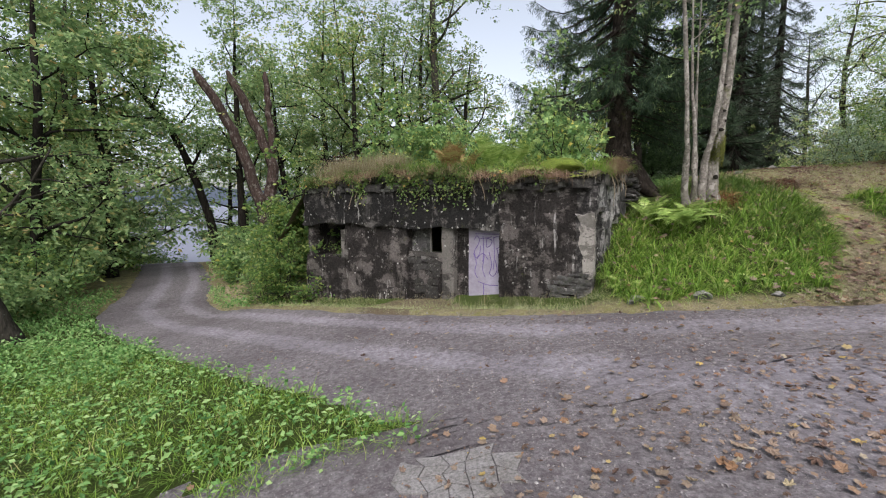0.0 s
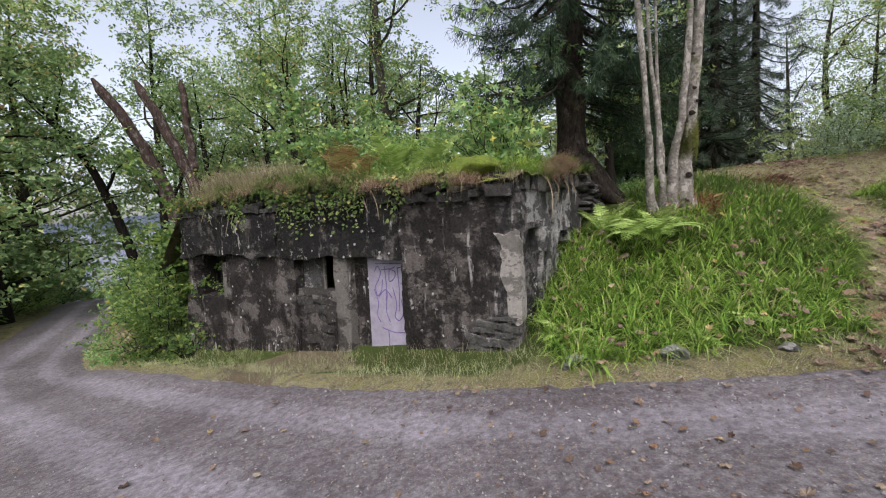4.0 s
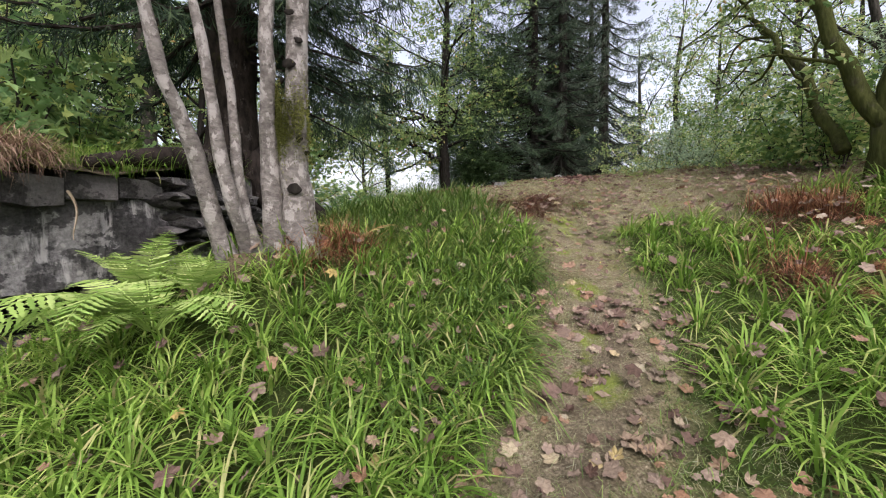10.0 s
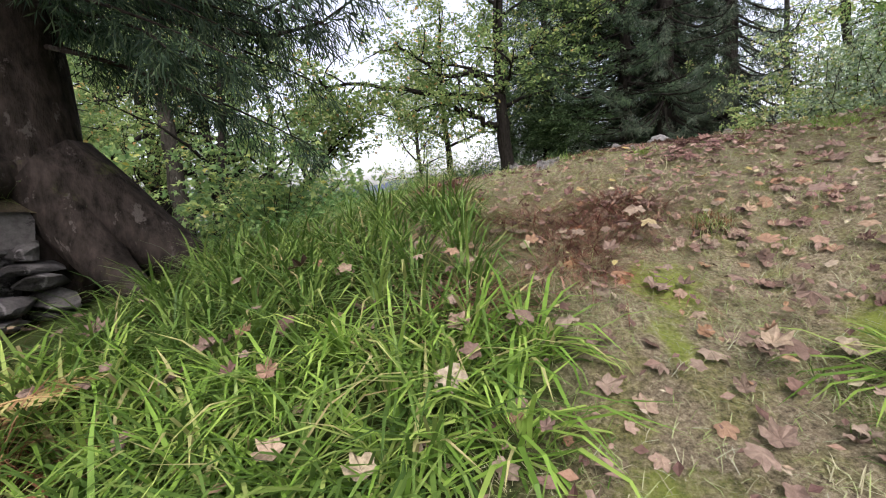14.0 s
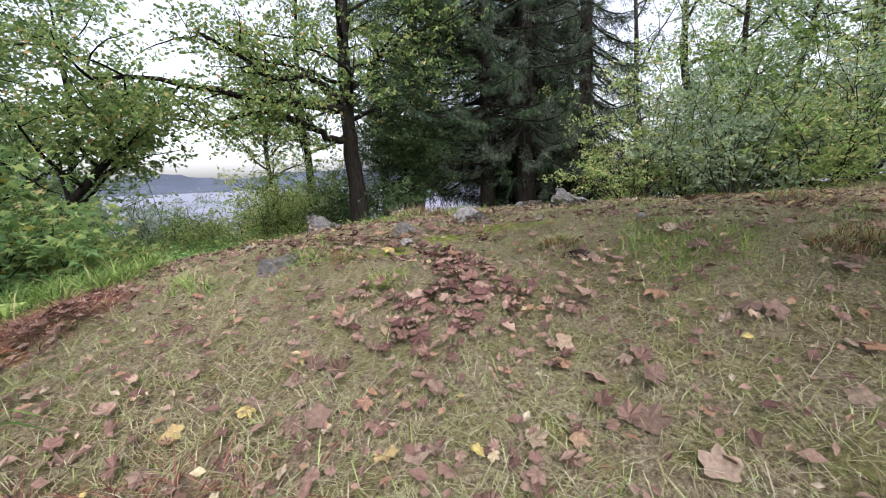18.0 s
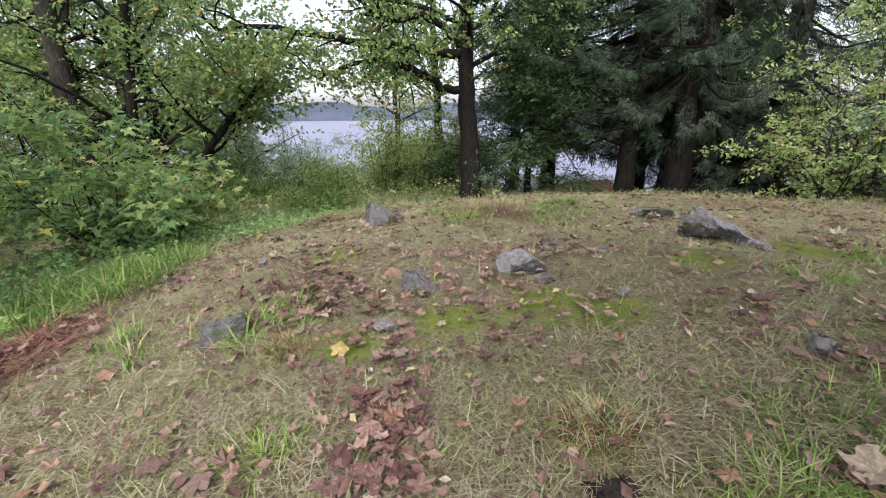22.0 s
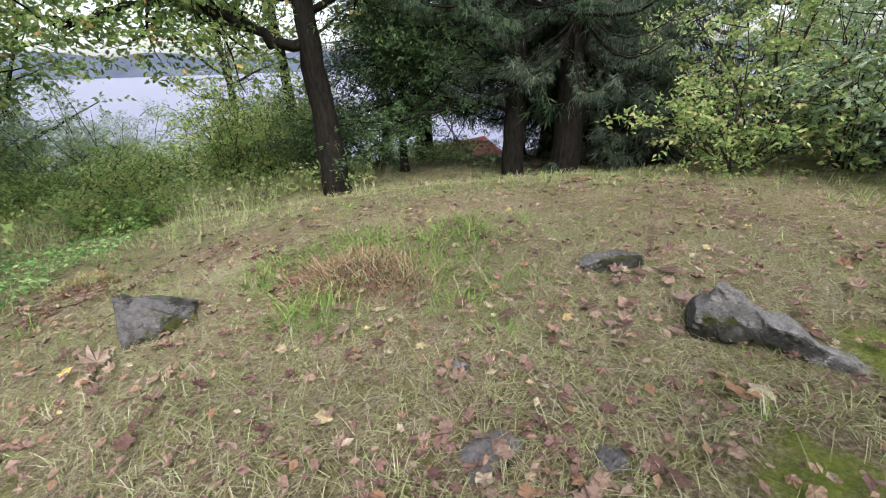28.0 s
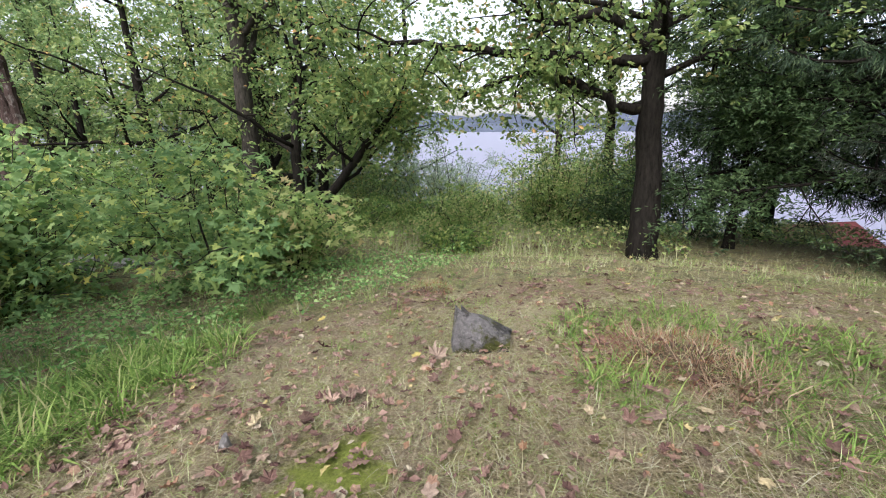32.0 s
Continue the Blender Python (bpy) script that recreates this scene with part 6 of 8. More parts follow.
# slim trees of the east side
for k, (x, y, lean, leaf) in enumerate(((19.35, 22.8, (-0.1, 0.1), LEAF_WILLOW), (21.4, 20.9, (0.3, 0.2), LEAF_YELLOW), (22.1, 20.2, (0.6, -0.4), LEAF_OAK), (18.2, 12.6, (-0.8, 0.6), LEAF_YELLOW), (20.5, 15.5, (-0.6, 0.2), LEAF_OAK), (23.5, 17.0, (0.2, 0.2), LEAF_YELLOW))):
    broad_tree("young_tree", (x, y), [(0, 0, 0), (lean[0] * 0.3, lean[1] * 0.3, 2.5), (lean[0], lean[1], 5.5), (lean[0] * 2, lean[1] * 2, 9.0)], 0.12, 0.05, "slim young tree over the thicket", "tree", 370 + k, BARK_ALDER, leaf, KITE, 4600, 0.095, 11, 0.25, 0.98, 2.6, 0.5, 5, group="young trees")

# bushes round the bunker: local places along its front
FRONT_BUSHES = (
        (-8.45, -0.05, -0.95, 0.95, 2.3, LEAF_MAPLE, 0.1, 3400, "green bramble bush at the bunker's corner"), (-8.9, 0.5, -1.0, 1.1, 3.0, LEAF_MAPLE, 0.1, 3600, "green bush at the bunker's corner"),
        (-9.7, 1.2, -1.1, 1.2, 3.0, LEAF_ALDER, 0.11, 3600, "green bush beside the lower road"), (-7.9, 1.2, 0.2, 1.3, 3.2, LEAF_MAPLE, 0.11, 3400, "leafy sapling against the bunker's end"), (-8.3, -0.55, -1.0, 0.7, 0.8, LEAF_MAPLE, 0.08, 1300, "low bramble at the road's edge"),
        (-7.0, -0.35, -0.85, 0.4, 0.7, LEAF_MAPLE, 0.08, 600, "low nettles at the wall's foot"), (-6.4, 0.35, 0.25, 0.35, 0.4, LEAF_MAPLE, 0.07, 400, "green plants in the embrasure"))
BACK_BUSHES = (
        (-6.5, 3.2, 2.0, 1.5, 2.6, LEAF_HAZEL, 0.12, 4600, "young sycamores on the bunker's back"), (-4.8, 3.4, 2.1, 1.5, 2.6, LEAF_HAZEL, 0.12, 4600, "young sycamores on the bunker's back"), (-5.2, 5.2, 1.3, 2.0, 4.0, LEAF_HAZEL, 0.12, 6000, "young sycamores behind the bunker"),
        (-2.0, 3.6, 2.2, 1.0, 1.8, LEAF_MAPLE, 0.13, 1800, "young sycamores on the bunker's back"), (-1.0, 1.7, 2.3, 0.9, 1.9, LEAF_HAZEL, 0.15, 1100, "young sycamore on the roof's corner"), (-1.7, 2.9, 2.3, 1.1, 3.2, LEAF_HAZEL, 0.15, 1500, "young sycamore on the roof's corner"),
        (-9.0, 3.5, 0.0, 1.3, 2.8, LEAF_MAPLE, 0.11, 2600, "leafy bush behind the bunker"), (-10.5, 2.6, -0.6, 1.2, 2.2, LEAF_HAZEL, 0.1, 2400, "green bush beside the lower road"), (-11.8, 3.4, -0.8, 1.0, 1.6, LEAF_HAZEL, 0.1, 1800, "green bush beside the lower road"))
for k, (x, y, z, r, h, leaf, size, n, lab) in enumerate(FRONT_BUSHES + BACK_BUSHES):
    wx = B @ Vector((x, y, z))
    shrub((wx.x, wx.y, wx.z), r, h, lab, 400 + k, leaf, SYCAMORE if size > 0.14 else ROUND if k % 2 else KITE, n, size, 12, group="bushes round the bunker")
# left of the road
for k, (x, y, r, h) in enumerate(((-9.6, 7.4, 0.9, 0.9), (-11.2, 8.6, 1.2, 1.2), (-12.4, 10.6, 1.3, 1.5), (-9.0, 5.4, 0.8, 0.8), (-10.5, 4.0, 1.2, 1.1), (-13.5, 6.5, 1.6, 1.6))):
    shrub((x, y), r, h, "low leafy undergrowth beside the road", 430 + k, [LEAF_HAZEL, LEAF_MAPLE, LEAF_ALDER][k % 3], ROUND, 2200, 0.1, 10, group="roadside undergrowth")

for k, (x, y, r, h) in enumerate(((-12.4, 12.8, 1.4, 2.4), (-13.6, 15.0, 1.5, 2.8), (-14.8, 18.2, 1.6, 3.0), (-16.8, 21.2, 1.6, 3.0), (-15.5, 12.0, 1.7, 3.0), (-17.5, 16.0, 1.8, 3.4), (-19.5, 24.5, 1.8, 3.2), (-11.3, 10.6, 1.0, 1.6), (-14.2, 9.0, 1.5, 2.6), (-12.0, 5.8, 1.3, 2.0), (-20, 18, 2.0, 3.6), (-21, 12, 2.0, 3.6),
                                  (-7.6, 15.2, 1.2, 2.2), (-8.4, 17.4, 1.2, 2.4), (-6.2, 17.5, 1.4, 2.8), (-9.6, 20.8, 1.3, 2.4), (-6.0, 14.0, 1.1, 2.2), (-5.0, 19.5, 1.5, 3.0), (-10.4, 22.6, 1.3, 2.4), (-2.5, 18.8, 1.4, 2.6), (-12.4, 27.0, 1.5, 2.4))):
    shrub((x, y), r, h, "leafy green undergrowth under the trees", 450 + k, [LEAF_HAZEL, LEAF_ALDER, LEAF_MAPLE][k % 3], KITE, 1900, 0.15, 8, group="roadside undergrowth")
for k, (x, y) in enumerate(((-3.6, 26.2), (-6.5, 23.5), (-1.2, 24.5))):
    broad_tree("alder_tree", (x, y), [(0, 0, 0), (0.2, 0, 4.0), (-0.1, 0.2, 8.0), (0.2, 0, 14.0)], 0.2, 0.07, "tall alder in the wood behind the bunker", "alder tree", 480 + k, BARK_DARK, LEAF_ALDER, KITE, 9000, 0.15, 14, 0.2, 0.98, 3.6, 0.35, 5)

# the woods around: a few kinds, copied
def wood_tree(k, x, y):
    rng = np.random.default_rng(500 + k)
    tall = (13, 15, 12, 16)[k]
    return broad_tree("woodland_tree", (x, y), [(0, 0, 0), (0.2, 0, tall * 0.25), (-0.2, 0.2, tall * 0.55), (0.3, 0, tall)], 0.2, 0.06, "tall leafy tree in the surrounding wood", "tree", 500 + k, [BARK_DARK, BARK_ALDER][k % 2], [LEAF_ALDER, LEAF_OAK, LEAF_ALDER, LEAF_YELLOW][k], KITE, 8000, 0.2, 14, 0.14, 0.98, 4.2, 0.3, 3, group="woodland trees", split_limbs=False, spread=0.5)


spots = []
rw = np.random.default_rng(77)
while len(spots) < 44:
    a, d = rw.uniform(0, 2 * math.pi), rw.uniform(22, 62)
    x, y = 4 + d * math.cos(a), 8 + d * math.sin(a)
    deg = math.degrees(a) % 360
    if deg > 345 or deg < 38 or y > 33 or (78 < deg < 118 and y > 22) or (40 < deg <= 78 and y > 26):
        continue
    if np.min(np.hypot(ROAD_R[:, 0] - x, ROAD_R[:, 1] - y)) < 3.2 or np.min(np.hypot(ROAD_L[:, 0] - x, ROAD_L[:, 1] - y)) < 2.5 or on_road(x, y):
        continue
    if y > 14 and -0.76 < x / y < -0.48:
        continue
    if any(math.hypot(x - p, y - q) < 3.0 for p, q in spots):
        continue
    spots.append((x, y))
spots += [(-14, 17.5), (-15.9, 18.0), (-13.2, 13.6), (-17, 14), (-16.2, 10.5), (-18, 21), (-8.5, 25.5), (-6, 26), (-4, 29), (-19, 23.5), (-1, 29), (-9, 30), (-21, 15), (-22, 27), (-13.2, 27.5), (-18.4, 23.6), (-15.6, 31)]
kinds = [wood_tree(k, *spots[k]) for k in range(4)]
for k, (x, y) in enumerate(spots[4:]):
    copy_thing(kinds[k % 4], pose(x, y, float(ground_z(x, y)) - 0.1, rw.uniform(-4, 4), rw.uniform(-4, 4), rw.uniform(0, 360)))
under = shrub((-20, 30), 1.6, 1.6, "dark undergrowth in the wood", 600, LEAF_ALDER, KITE, 1800, 0.18, 8, group="woodland undergrowth")
for k in range(40):
    a, d = rw.uniform(0.62 * math.pi, 2.2 * math.pi), rw.uniform(17, 42)
    x, y = 4 + d * math.cos(a), 8 + d * math.sin(a)
    if y > 32 or on_road(x, y) or np.min(np.hypot(ROAD_L[:, 0] - x, ROAD_L[:, 1] - y)) < 2.2 or np.min(np.hypot(ROAD_R[:, 0] - x, ROAD_R[:, 1] - y)) < 2.0:
        continue
    copy_thing(under, pose(x, y, float(ground_z(x, y)) - 0.1, 0, 0, rw.uniform(0, 360)))

tall_bush = shrub((-19.5, 21.5), 2.2, 4.6, "tall leafy undergrowth in the wood", 601, LEAF_ALDER, KITE, 5200, 0.15, 16, group="woodland undergrowth")
for k, (x, y) in enumerate(((-16.5, 19.5), (-17.5, 17.0), (-16.0, 14.6), (-15.0, 12.2), (-17.5, 11.0), (-20.5, 19.0), (-21.5, 24.0), (-20.0, 26.5), (-24, 30), (-22, 17), (-24, 22), (-20, 13.5), (-26, 27), (-8.6, 23.6), (-6.2, 22.4), (-4.4, 24.2), (-7.0, 27.0), (-3.0, 27.4), (-9.8, 28.0), (-1.2, 26.6), (-27, 34), (-19, 9), (-22, 8))):
    copy_thing(tall_bush, pose(x, y, float(ground_z(x, y)) - 0.1, 0, 0, 67 * k))

# the boathouse down by the shore
shed = thing("boathouse", pose(14.75, 33.6, -2.6, 0, 0, 35), "small brown boathouse with a faded red roof by the lake", "boathouse")
part("wall", rough_box(-2.0, 2.0, -1.5, 1.5, -1.2, 2.0, 2.0, 0.01), WOOD_WALL, shed, "grey-brown board wall")
for side in (-1, 1):
    rf = rough_box(-2.3, 2.3, -0.06, 2.0, 0, 0.08, 2.0, 0.008)
    ob = part("roof", rf, ROOF_RED, shed, "faded red roof slope")
    ob.matrix_local = pose(0, 0, 2.75, -28 * side, 0, 0) @ pose(0, 0, 0, 0, 0, 180 if side < 0 else 0)
for side in (-1, 1):
    bm = bmesh.new()
    tri = [bm.verts.new(p) for p in ((side * 1.98, -1.5, 1.98), (side * 1.98, 1.5, 1.98), (side * 1.98, 0, 2.75), (side * 1.9, -1.5, 1.98), (side * 1.9, 1.5, 1.98), (side * 1.9, 0, 2.75))]
    for f in ((0, 1, 2), (5, 4, 3), (0, 3, 4, 1), (1, 4, 5, 2), (2, 5, 3, 0)):
        bm.faces.new([tri[k] for k in f])
    part("gable", bm, WOOD_WALL, shed)

# ---- ferns, grass and fallen leaves ----
def fern(base, fronds, long, label, seed, mat, droop=1.0, up=0.9, group="", name="fern", azimuths=None):
    """A fern: arching fronds with rows of narrow leaflets."""
    rng = np.random.default_rng(seed)
    t = thing(name, pose(base[0], base[1], (float(ground_z(base[0], base[1])) if len(base) == 2 else base[2]) - 0.02), label, "fern", group)
    for k in range(fronds):
        az = (azimuths[k % len(azimuths)] + rng.normal() * 0.25) if azimuths else k * 2.4 + rng.uniform(-0.4, 0.4)
        L = long * rng.uniform(0.65, 1.1)
        e = up + rng.normal() * 0.15
        n = 16
        a = np.linspace(0, 1, n)
        ang = e - droop * a ** 1.4 * 1.2
        step = L / n
        out = np.array([math.cos(az), math.sin(az), 0])
        p = np.cumsum(np.stack([out[0] * np.cos(ang), out[1] * np.cos(ang), np.sin(ang)], axis=-1) * step, axis=0)
        sets = [tube(p, np.linspace(0.006, 0.002, n), 4)]
        side = np.array([-out[1], out[0], 0])
        m = 20
        b = np.linspace(0.18, 0.99, m)
        q = np.stack([np.interp(b, a, p[:, i]) for i in range(3)], axis=-1)
        tang = unit(np.stack([np.interp(b, a, np.gradient(p[:, i])) for i in range(3)], axis=-1))
        size = L * 0.2 * np.sin(np.pi * np.clip(b * 0.93 + 0.06, 0, 1)) ** 0.8 + 0.01
        for sgn in (1, -1):
            d = side * sgn + tang * 0.45 + np.array([0, 0, -0.18]) + rng.normal(size=(m, 3)) * 0.06
            d = unit(d)
            nz = unit(np.cross(d, tang) * sgn)
            fr = np.stack([np.cross(d, nz), d, nz], axis=2)
            shape = ([(0, 0, 0), (0.09, 0.15, 0), (0.045, 0.3, 0.01), (0.09, 0.42, 0), (0.04, 0.58, 0.01), (0.065, 0.68, 0), (0, 1, -0.05), (-0.065, 0.68, 0), (-0.04, 0.58, 0.01), (-0.09, 0.42, 0), (-0.045, 0.3, 0.01), (-0.09, 0.15, 0)],
                     [(0, 1, 2, 11), (2, 3, 4, 11), (11, 4, 9, 10), (4, 5, 8, 9), (5, 6, 7, 8)])
            sets.append(scatter(shape[0], [np.array(shape[1])], q, fr, size))
        mesh_part("frond", *gather(sets), mat, t)
    return t


fern((4.9, 8.5, float(ground_z(4.9, 8.5)) + 0.1), 18, 1.05, "large pale green fern beside the bunker wall", 701, FERN_GREEN, 1.45, 0.85, azimuths=[-2.2, -1.2, -0.5, 2.9, -2.8, 0.4, -1.7, 2.2, 1.2])
fern((5.1, 8.75), 7, 0.6, "pale green fern beside the birch trunks", 702, FERN_GREEN, 0.9, 1.15)
fern((4.5, 9.3), 9, 0.8, "pale green fern against the bunker wall", 703, FERN_GREEN, 0.8, 1.2)
fern((3.05, 6.95), 6, 0.42, "small yellow-green fern at the bunker's corner", 704, FERN_GREEN, 1.2, 0.7)
fern((3.4, 6.75), 5, 0.36, "small yellow-green fern at the bank's foot", 705, FERN_GREEN, 1.2, 0.6)
fern((4.25, 6.5), 6, 0.4, "small yellow-green fern at the bank's foot", 711, FERN_GREEN, 1.2, 0.7)
fern((5.0, 6.6), 6, 0.36, "small yellow-green fern at the bank's foot", 712, FERN_GREEN, 1.2, 0.7)
fern((6.05, 9.2), 3, 0.5, "withered red-brown fern on the bank", 706, FERN_BROWN, 1.9, 1.3)
fern((6.2, 9.35), 5, 0.6, "half-withered fern on the bank", 707, FERN_RUSSET, 0.9, 0.7)
fern((7.3, 12.9), 4, 0.5, "small green fern on the mound's flank", 708, FERN_GREEN, 1.2, 0.6)
for k, (x, y, z, n, L, mat, lab) in enumerate(((-3.05, 0.3, 2.3, 18, 0.8, FERN_RUSSET, "russet fern on the bunker's roof"), (-3.3, 0.55, 2.3, 12, 0.7, FERN_RUSSET, "russet fern on the bunker's roof"), (-2.3, 0.7, 2.35, 18, 0.95, FERN_GREEN, "green fern on the bunker's roof"), (-1.9, 1.0, 2.35, 12, 0.8, FERN_GREEN, "green fern on the bunker's roof"), (-2.6, 0.2, 2.25, 6, 0.6, FERN_RUSSET, "russet fern on the bunker's roof"),
                                             (-3.3, 0.7, 2.3, 6, 0.6, FERN_BROWN, "withered fern on the bunker's roof"), (-1.8, 0.4, 2.28, 6, 0.5, FERN_GREEN, "green fern on the bunker's roof"))):
    q = B @ Vector((x, y, z))
    fern((q.x, q.y, q.z), n, L, lab, 720 + k, mat, 0.7, 1.3, "roof ferns")
for k, (x, y, n, L) in enumerate(((11.0, 9.2, 14, 0.4), (10.6, 9.0, 10, 0.4), (9.75, 7.7, 12, 0.38), (10.2, 7.75, 12, 0.36), (10.9, 8.3, 10, 0.4), (8.6, 10.75, 12, 0.26), (8.4, 10.4, 10, 0.26), (8.55, 10.2, 8, 0.24), (7.75, 12.6, 12, 0.3), (7.6, 13.0, 12, 0.3), (7.85, 12.2, 10, 0.28), (8.1, 11.6, 8, 0.25), (10.35, 15.45, 10, 0.26), (12.8, 12.6, 10, 0.3), (13.0, 11.6, 9, 0.3))):
    fern((x, y), n, L, "flattened heap of withered red-brown fern", 740 + k, FERN_BROWN, 2.2, 0.35, "withered fern heaps", "withered_fern")


def grass_clumps(name, centres, per, long, mat, label, seed, wide=0.028, spread=0.07, bends=(1.0, 1.7, 2.4), tilt=0.75, zf=None, droop_dir=None, group="", lay=0.0, short=False, lift=-0.01):
    """Tufts of arching blades."""
    rng = np.random.default_rng(seed)
    centres = np.asarray(centres)
    sets = []
    for b in bends:
        n = len(centres) * per // len(bends)
        c = centres[rng.integers(0, len(centres), n)]
        xy = c[:, :2] + rng.normal(size=(n, 2)) * spread
        z = (zf or ground_z)(xy[:, 0], xy[:, 1])
        p = np.concatenate([xy, np.asarray(z)[:, None] + lift], axis=1)
        out = (xy - c[:, :2]) / spread + rng.normal(size=(n, 2)) * 0.6
        if droop_dir is not None:
            out = out + np.asarray(droop_dir)
        az = np.arctan2(out[:, 1], out[:, 0])
        tl = lay + np.abs(rng.normal(size=n)) * tilt
        y = np.stack([np.cos(az) * np.cos(tl), np.sin(az) * np.cos(tl), -np.sin(tl)], axis=-1)
        zz = np.stack([np.cos(az) * np.sin(tl), np.sin(az) * np.sin(tl), np.cos(tl)], axis=-1)
        fr = np.stack([np.cross(y, zz), y, zz], axis=2)
        L = long * rng.uniform(0.5, 1.2, n)
        v, f = short_blade(b, wide) if short else (blade_shape(b, wide)[0], [blade_shape(b, wide)[1]])
        sets.append(scatter(v, [np.array(g) for g in f], p, fr, L))
    v, f = gather(sets)
    return tagged(new(name, mesh_of(name, v, f, mat)), label, "grass", group, "stuff")


def spots_where(rng, n, x0, x1, y0, y1, test):
    x, y = rng.uniform(x0, x1, n), rng.uniform(y0, y1, n)
    k = test(x, y)
    return np.stack([x[k], y[k]], axis=-1)


def off_bunker(x, y):
    lx = (x - 2.65) * 0.856 - (y - 7.36) * 0.517
    ly = (x - 2.65) * 0.517 + (y - 7.36) * 0.856
    return ~((lx > -7.4) & (lx < 0.06) & (ly > -0.02) & (ly < 4.4))


# heaps of withered fern stems: place and radius
HEAPS = [(8.58, 10.65, 0.3), (8.45, 10.35, 0.22), (8.25, 10.95, 0.28), (7.78, 12.42, 0.17), (7.79, 12.66, 0.17), (7.8, 12.9, 0.15), (10.6, 8.45, 0.34), (10.85, 8.7, 0.36), (10.75, 9.05, 0.3), (10.2, 8.75, 0.22), (9.5, 8.0, 0.26), (9.75, 7.85, 0.24), (10.35, 15.5, 0.3), (10.1, 15.6, 0.25), (12.85, 12.5, 0.3), (6.05, 9.2, 0.3), (6.25, 9.3, 0.2), (8.9, 10.9, 0.2), (7.9, 10.1, 0.2)]


def off_heaps(x, y):
    ok = np.ones(np.shape(x), dtype=bool)
    for hx_, hy_, r in HEAPS:
        ok &= np.hypot(x - hx_, y - hy_) > r * 0.95
    return ok


def spaced(pts, gap):
    """Those of the points that keep the gap from each other."""
    kept = []
    for p in pts:
        if all((p[0] - q[0]) ** 2 + (p[1] - q[1]) ** 2 > gap * gap for q in kept):
            kept.append(p)
    return np.array(kept)


rg = np.random.default_rng(800)
# the bank between the bunker's side and the path
bank = spots_where(rg, 1500, 2.9, 8.2, 6.2, 10.2, lambda x, y: off_bunker(x, y) & off_heaps(x, y) & (path_distance(x, y) > 0.55 + 0.15 * fractal(x, y, 0.4)) & (y < 9.9) & (y > 6.3 - 0.12 * (x - 3)) & ((x - 8.0) * 0.9 < (y - 8.2)))
grass_clumps("bank_grass", spaced(bank, 0.2), 76, 0.36, GRASS_LUSH, "lush broad-bladed grass on the bank by the bunker", 801, 0.042, 0.042, (1.1, 1.8, 2.4), 0.7, droop_dir=(0.15, -0.45))
tuft = spots_where(rg, 260, 5.9, 7.9, 9.2, 11.8, lambda x, y: (path_distance(x, y) > 0.75) & off_bunker(x, y))
grass_clumps("tall_grass", spaced(tuft, 0.17), 64, 0.4, GRASS_DARK, "long dark green grass tufts beside the path", 802, 0.034, 0.045, (1.1, 1.8, 2.4), 0.7, droop_dir=(0.2, -0.4))
rim = spots_where(rg, 120, 6.3, 7.7, 7.6, 9.2, lambda x, y: (path_distance(x, y) > 0.55) & (path_distance(x, y) < 1.3))
grass_clumps("tall_grass", spaced(rim, 0.22), 90, 0.46, GRASS_DARK, "long overhanging grass beside the path", 812, 0.032, 0.05, (1.3, 2.0, 2.6), 0.7, droop_dir=(0.4, -0.8))
# right of the path
right = spots_where(rg, 2000, 8.0, 14.5, 5.4, 10.6, lambda x, y: (path_distance(x, y) > 0.6 + 0.15 * fractal(x, y, 0.4)) & (mound(x, y) < 0.35) & off_heaps(x, y) & (y > 5.6) & ((x - 8.0) * 0.9 > (y - 8.2) - 0.6))
grass_clumps("slope_grass", spaced(right, 0.23), 70, 0.36, GRASS_LUSH, "lush broad-bladed grass on the slope right of the path", 803, 0.042, 0.045, (1.1, 1.8, 2.4), 0.7, droop_dir=(-0.2, -0.4))
# the mound's western flank and the hollow behind the bunker
flank = spots_where(rg, 1500, 4.2, 8.6, 11.4, 17.0, lambda x, y: (mound(x, y) < 0.6) & off_bunker(x, y) & (fractal(x, y, 0.75, 1.5) > 0.05 + 0.5 * (y > 14.6)))
grass_clumps("flank_grass", spaced(flank, 0.16), 40, 0.2, GRASS_TUFT, "green grass on the mound's western flank", 804, 0.03, 0.05)
tufts = np.array([(9.12, 12.98), (8.2, 15.2), (8.6, 16.2), (9.7, 16.1), (9.9, 15.9), (10.1, 16.2), (10.5, 16.0), (10.7, 15.8), (10.9, 16.3), (10.0, 16.6), (10.4, 16.5), (11.0, 11.9), (11.2, 12.1), (11.1, 12.3), (11.5, 12.2), (10.0, 15.4), (10.6, 15.3), (11.3, 15.9), (11.7, 16.3), (9.3, 12.8), (12.3, 11.4), (12.1, 11.7), (10.9, 14.6), (11.8, 14.2), (8.9, 15.6), (12.5, 12.0)])
tufts = np.vstack([tufts + np.random.default_rng(k).normal(size=tufts.shape) * 0.09 for k in range(4)])
grass_clumps("grass_tufts", tufts, 30, 0.13, GRASS_TUFT, "green grass tufts on the dry mound", 805, 0.03, 0.05)
# short dry turf on the crown
dry = spots_where(rg, 17000, 6.8, 16.2, 8.8, 18.6, lambda x, y: (mound(x, y) > 0.25) & off_moss(x, y) & (path_distance(x, y) > 0.12))
grass_clumps("dry_grass", dry, 3, 0.1, GRASS_DRY, "short dry grass on the mound", 806, 0.024, 0.03, (0.8, 1.6, 2.2), 0.8, short=True, lay=0.35, lift=0.004)
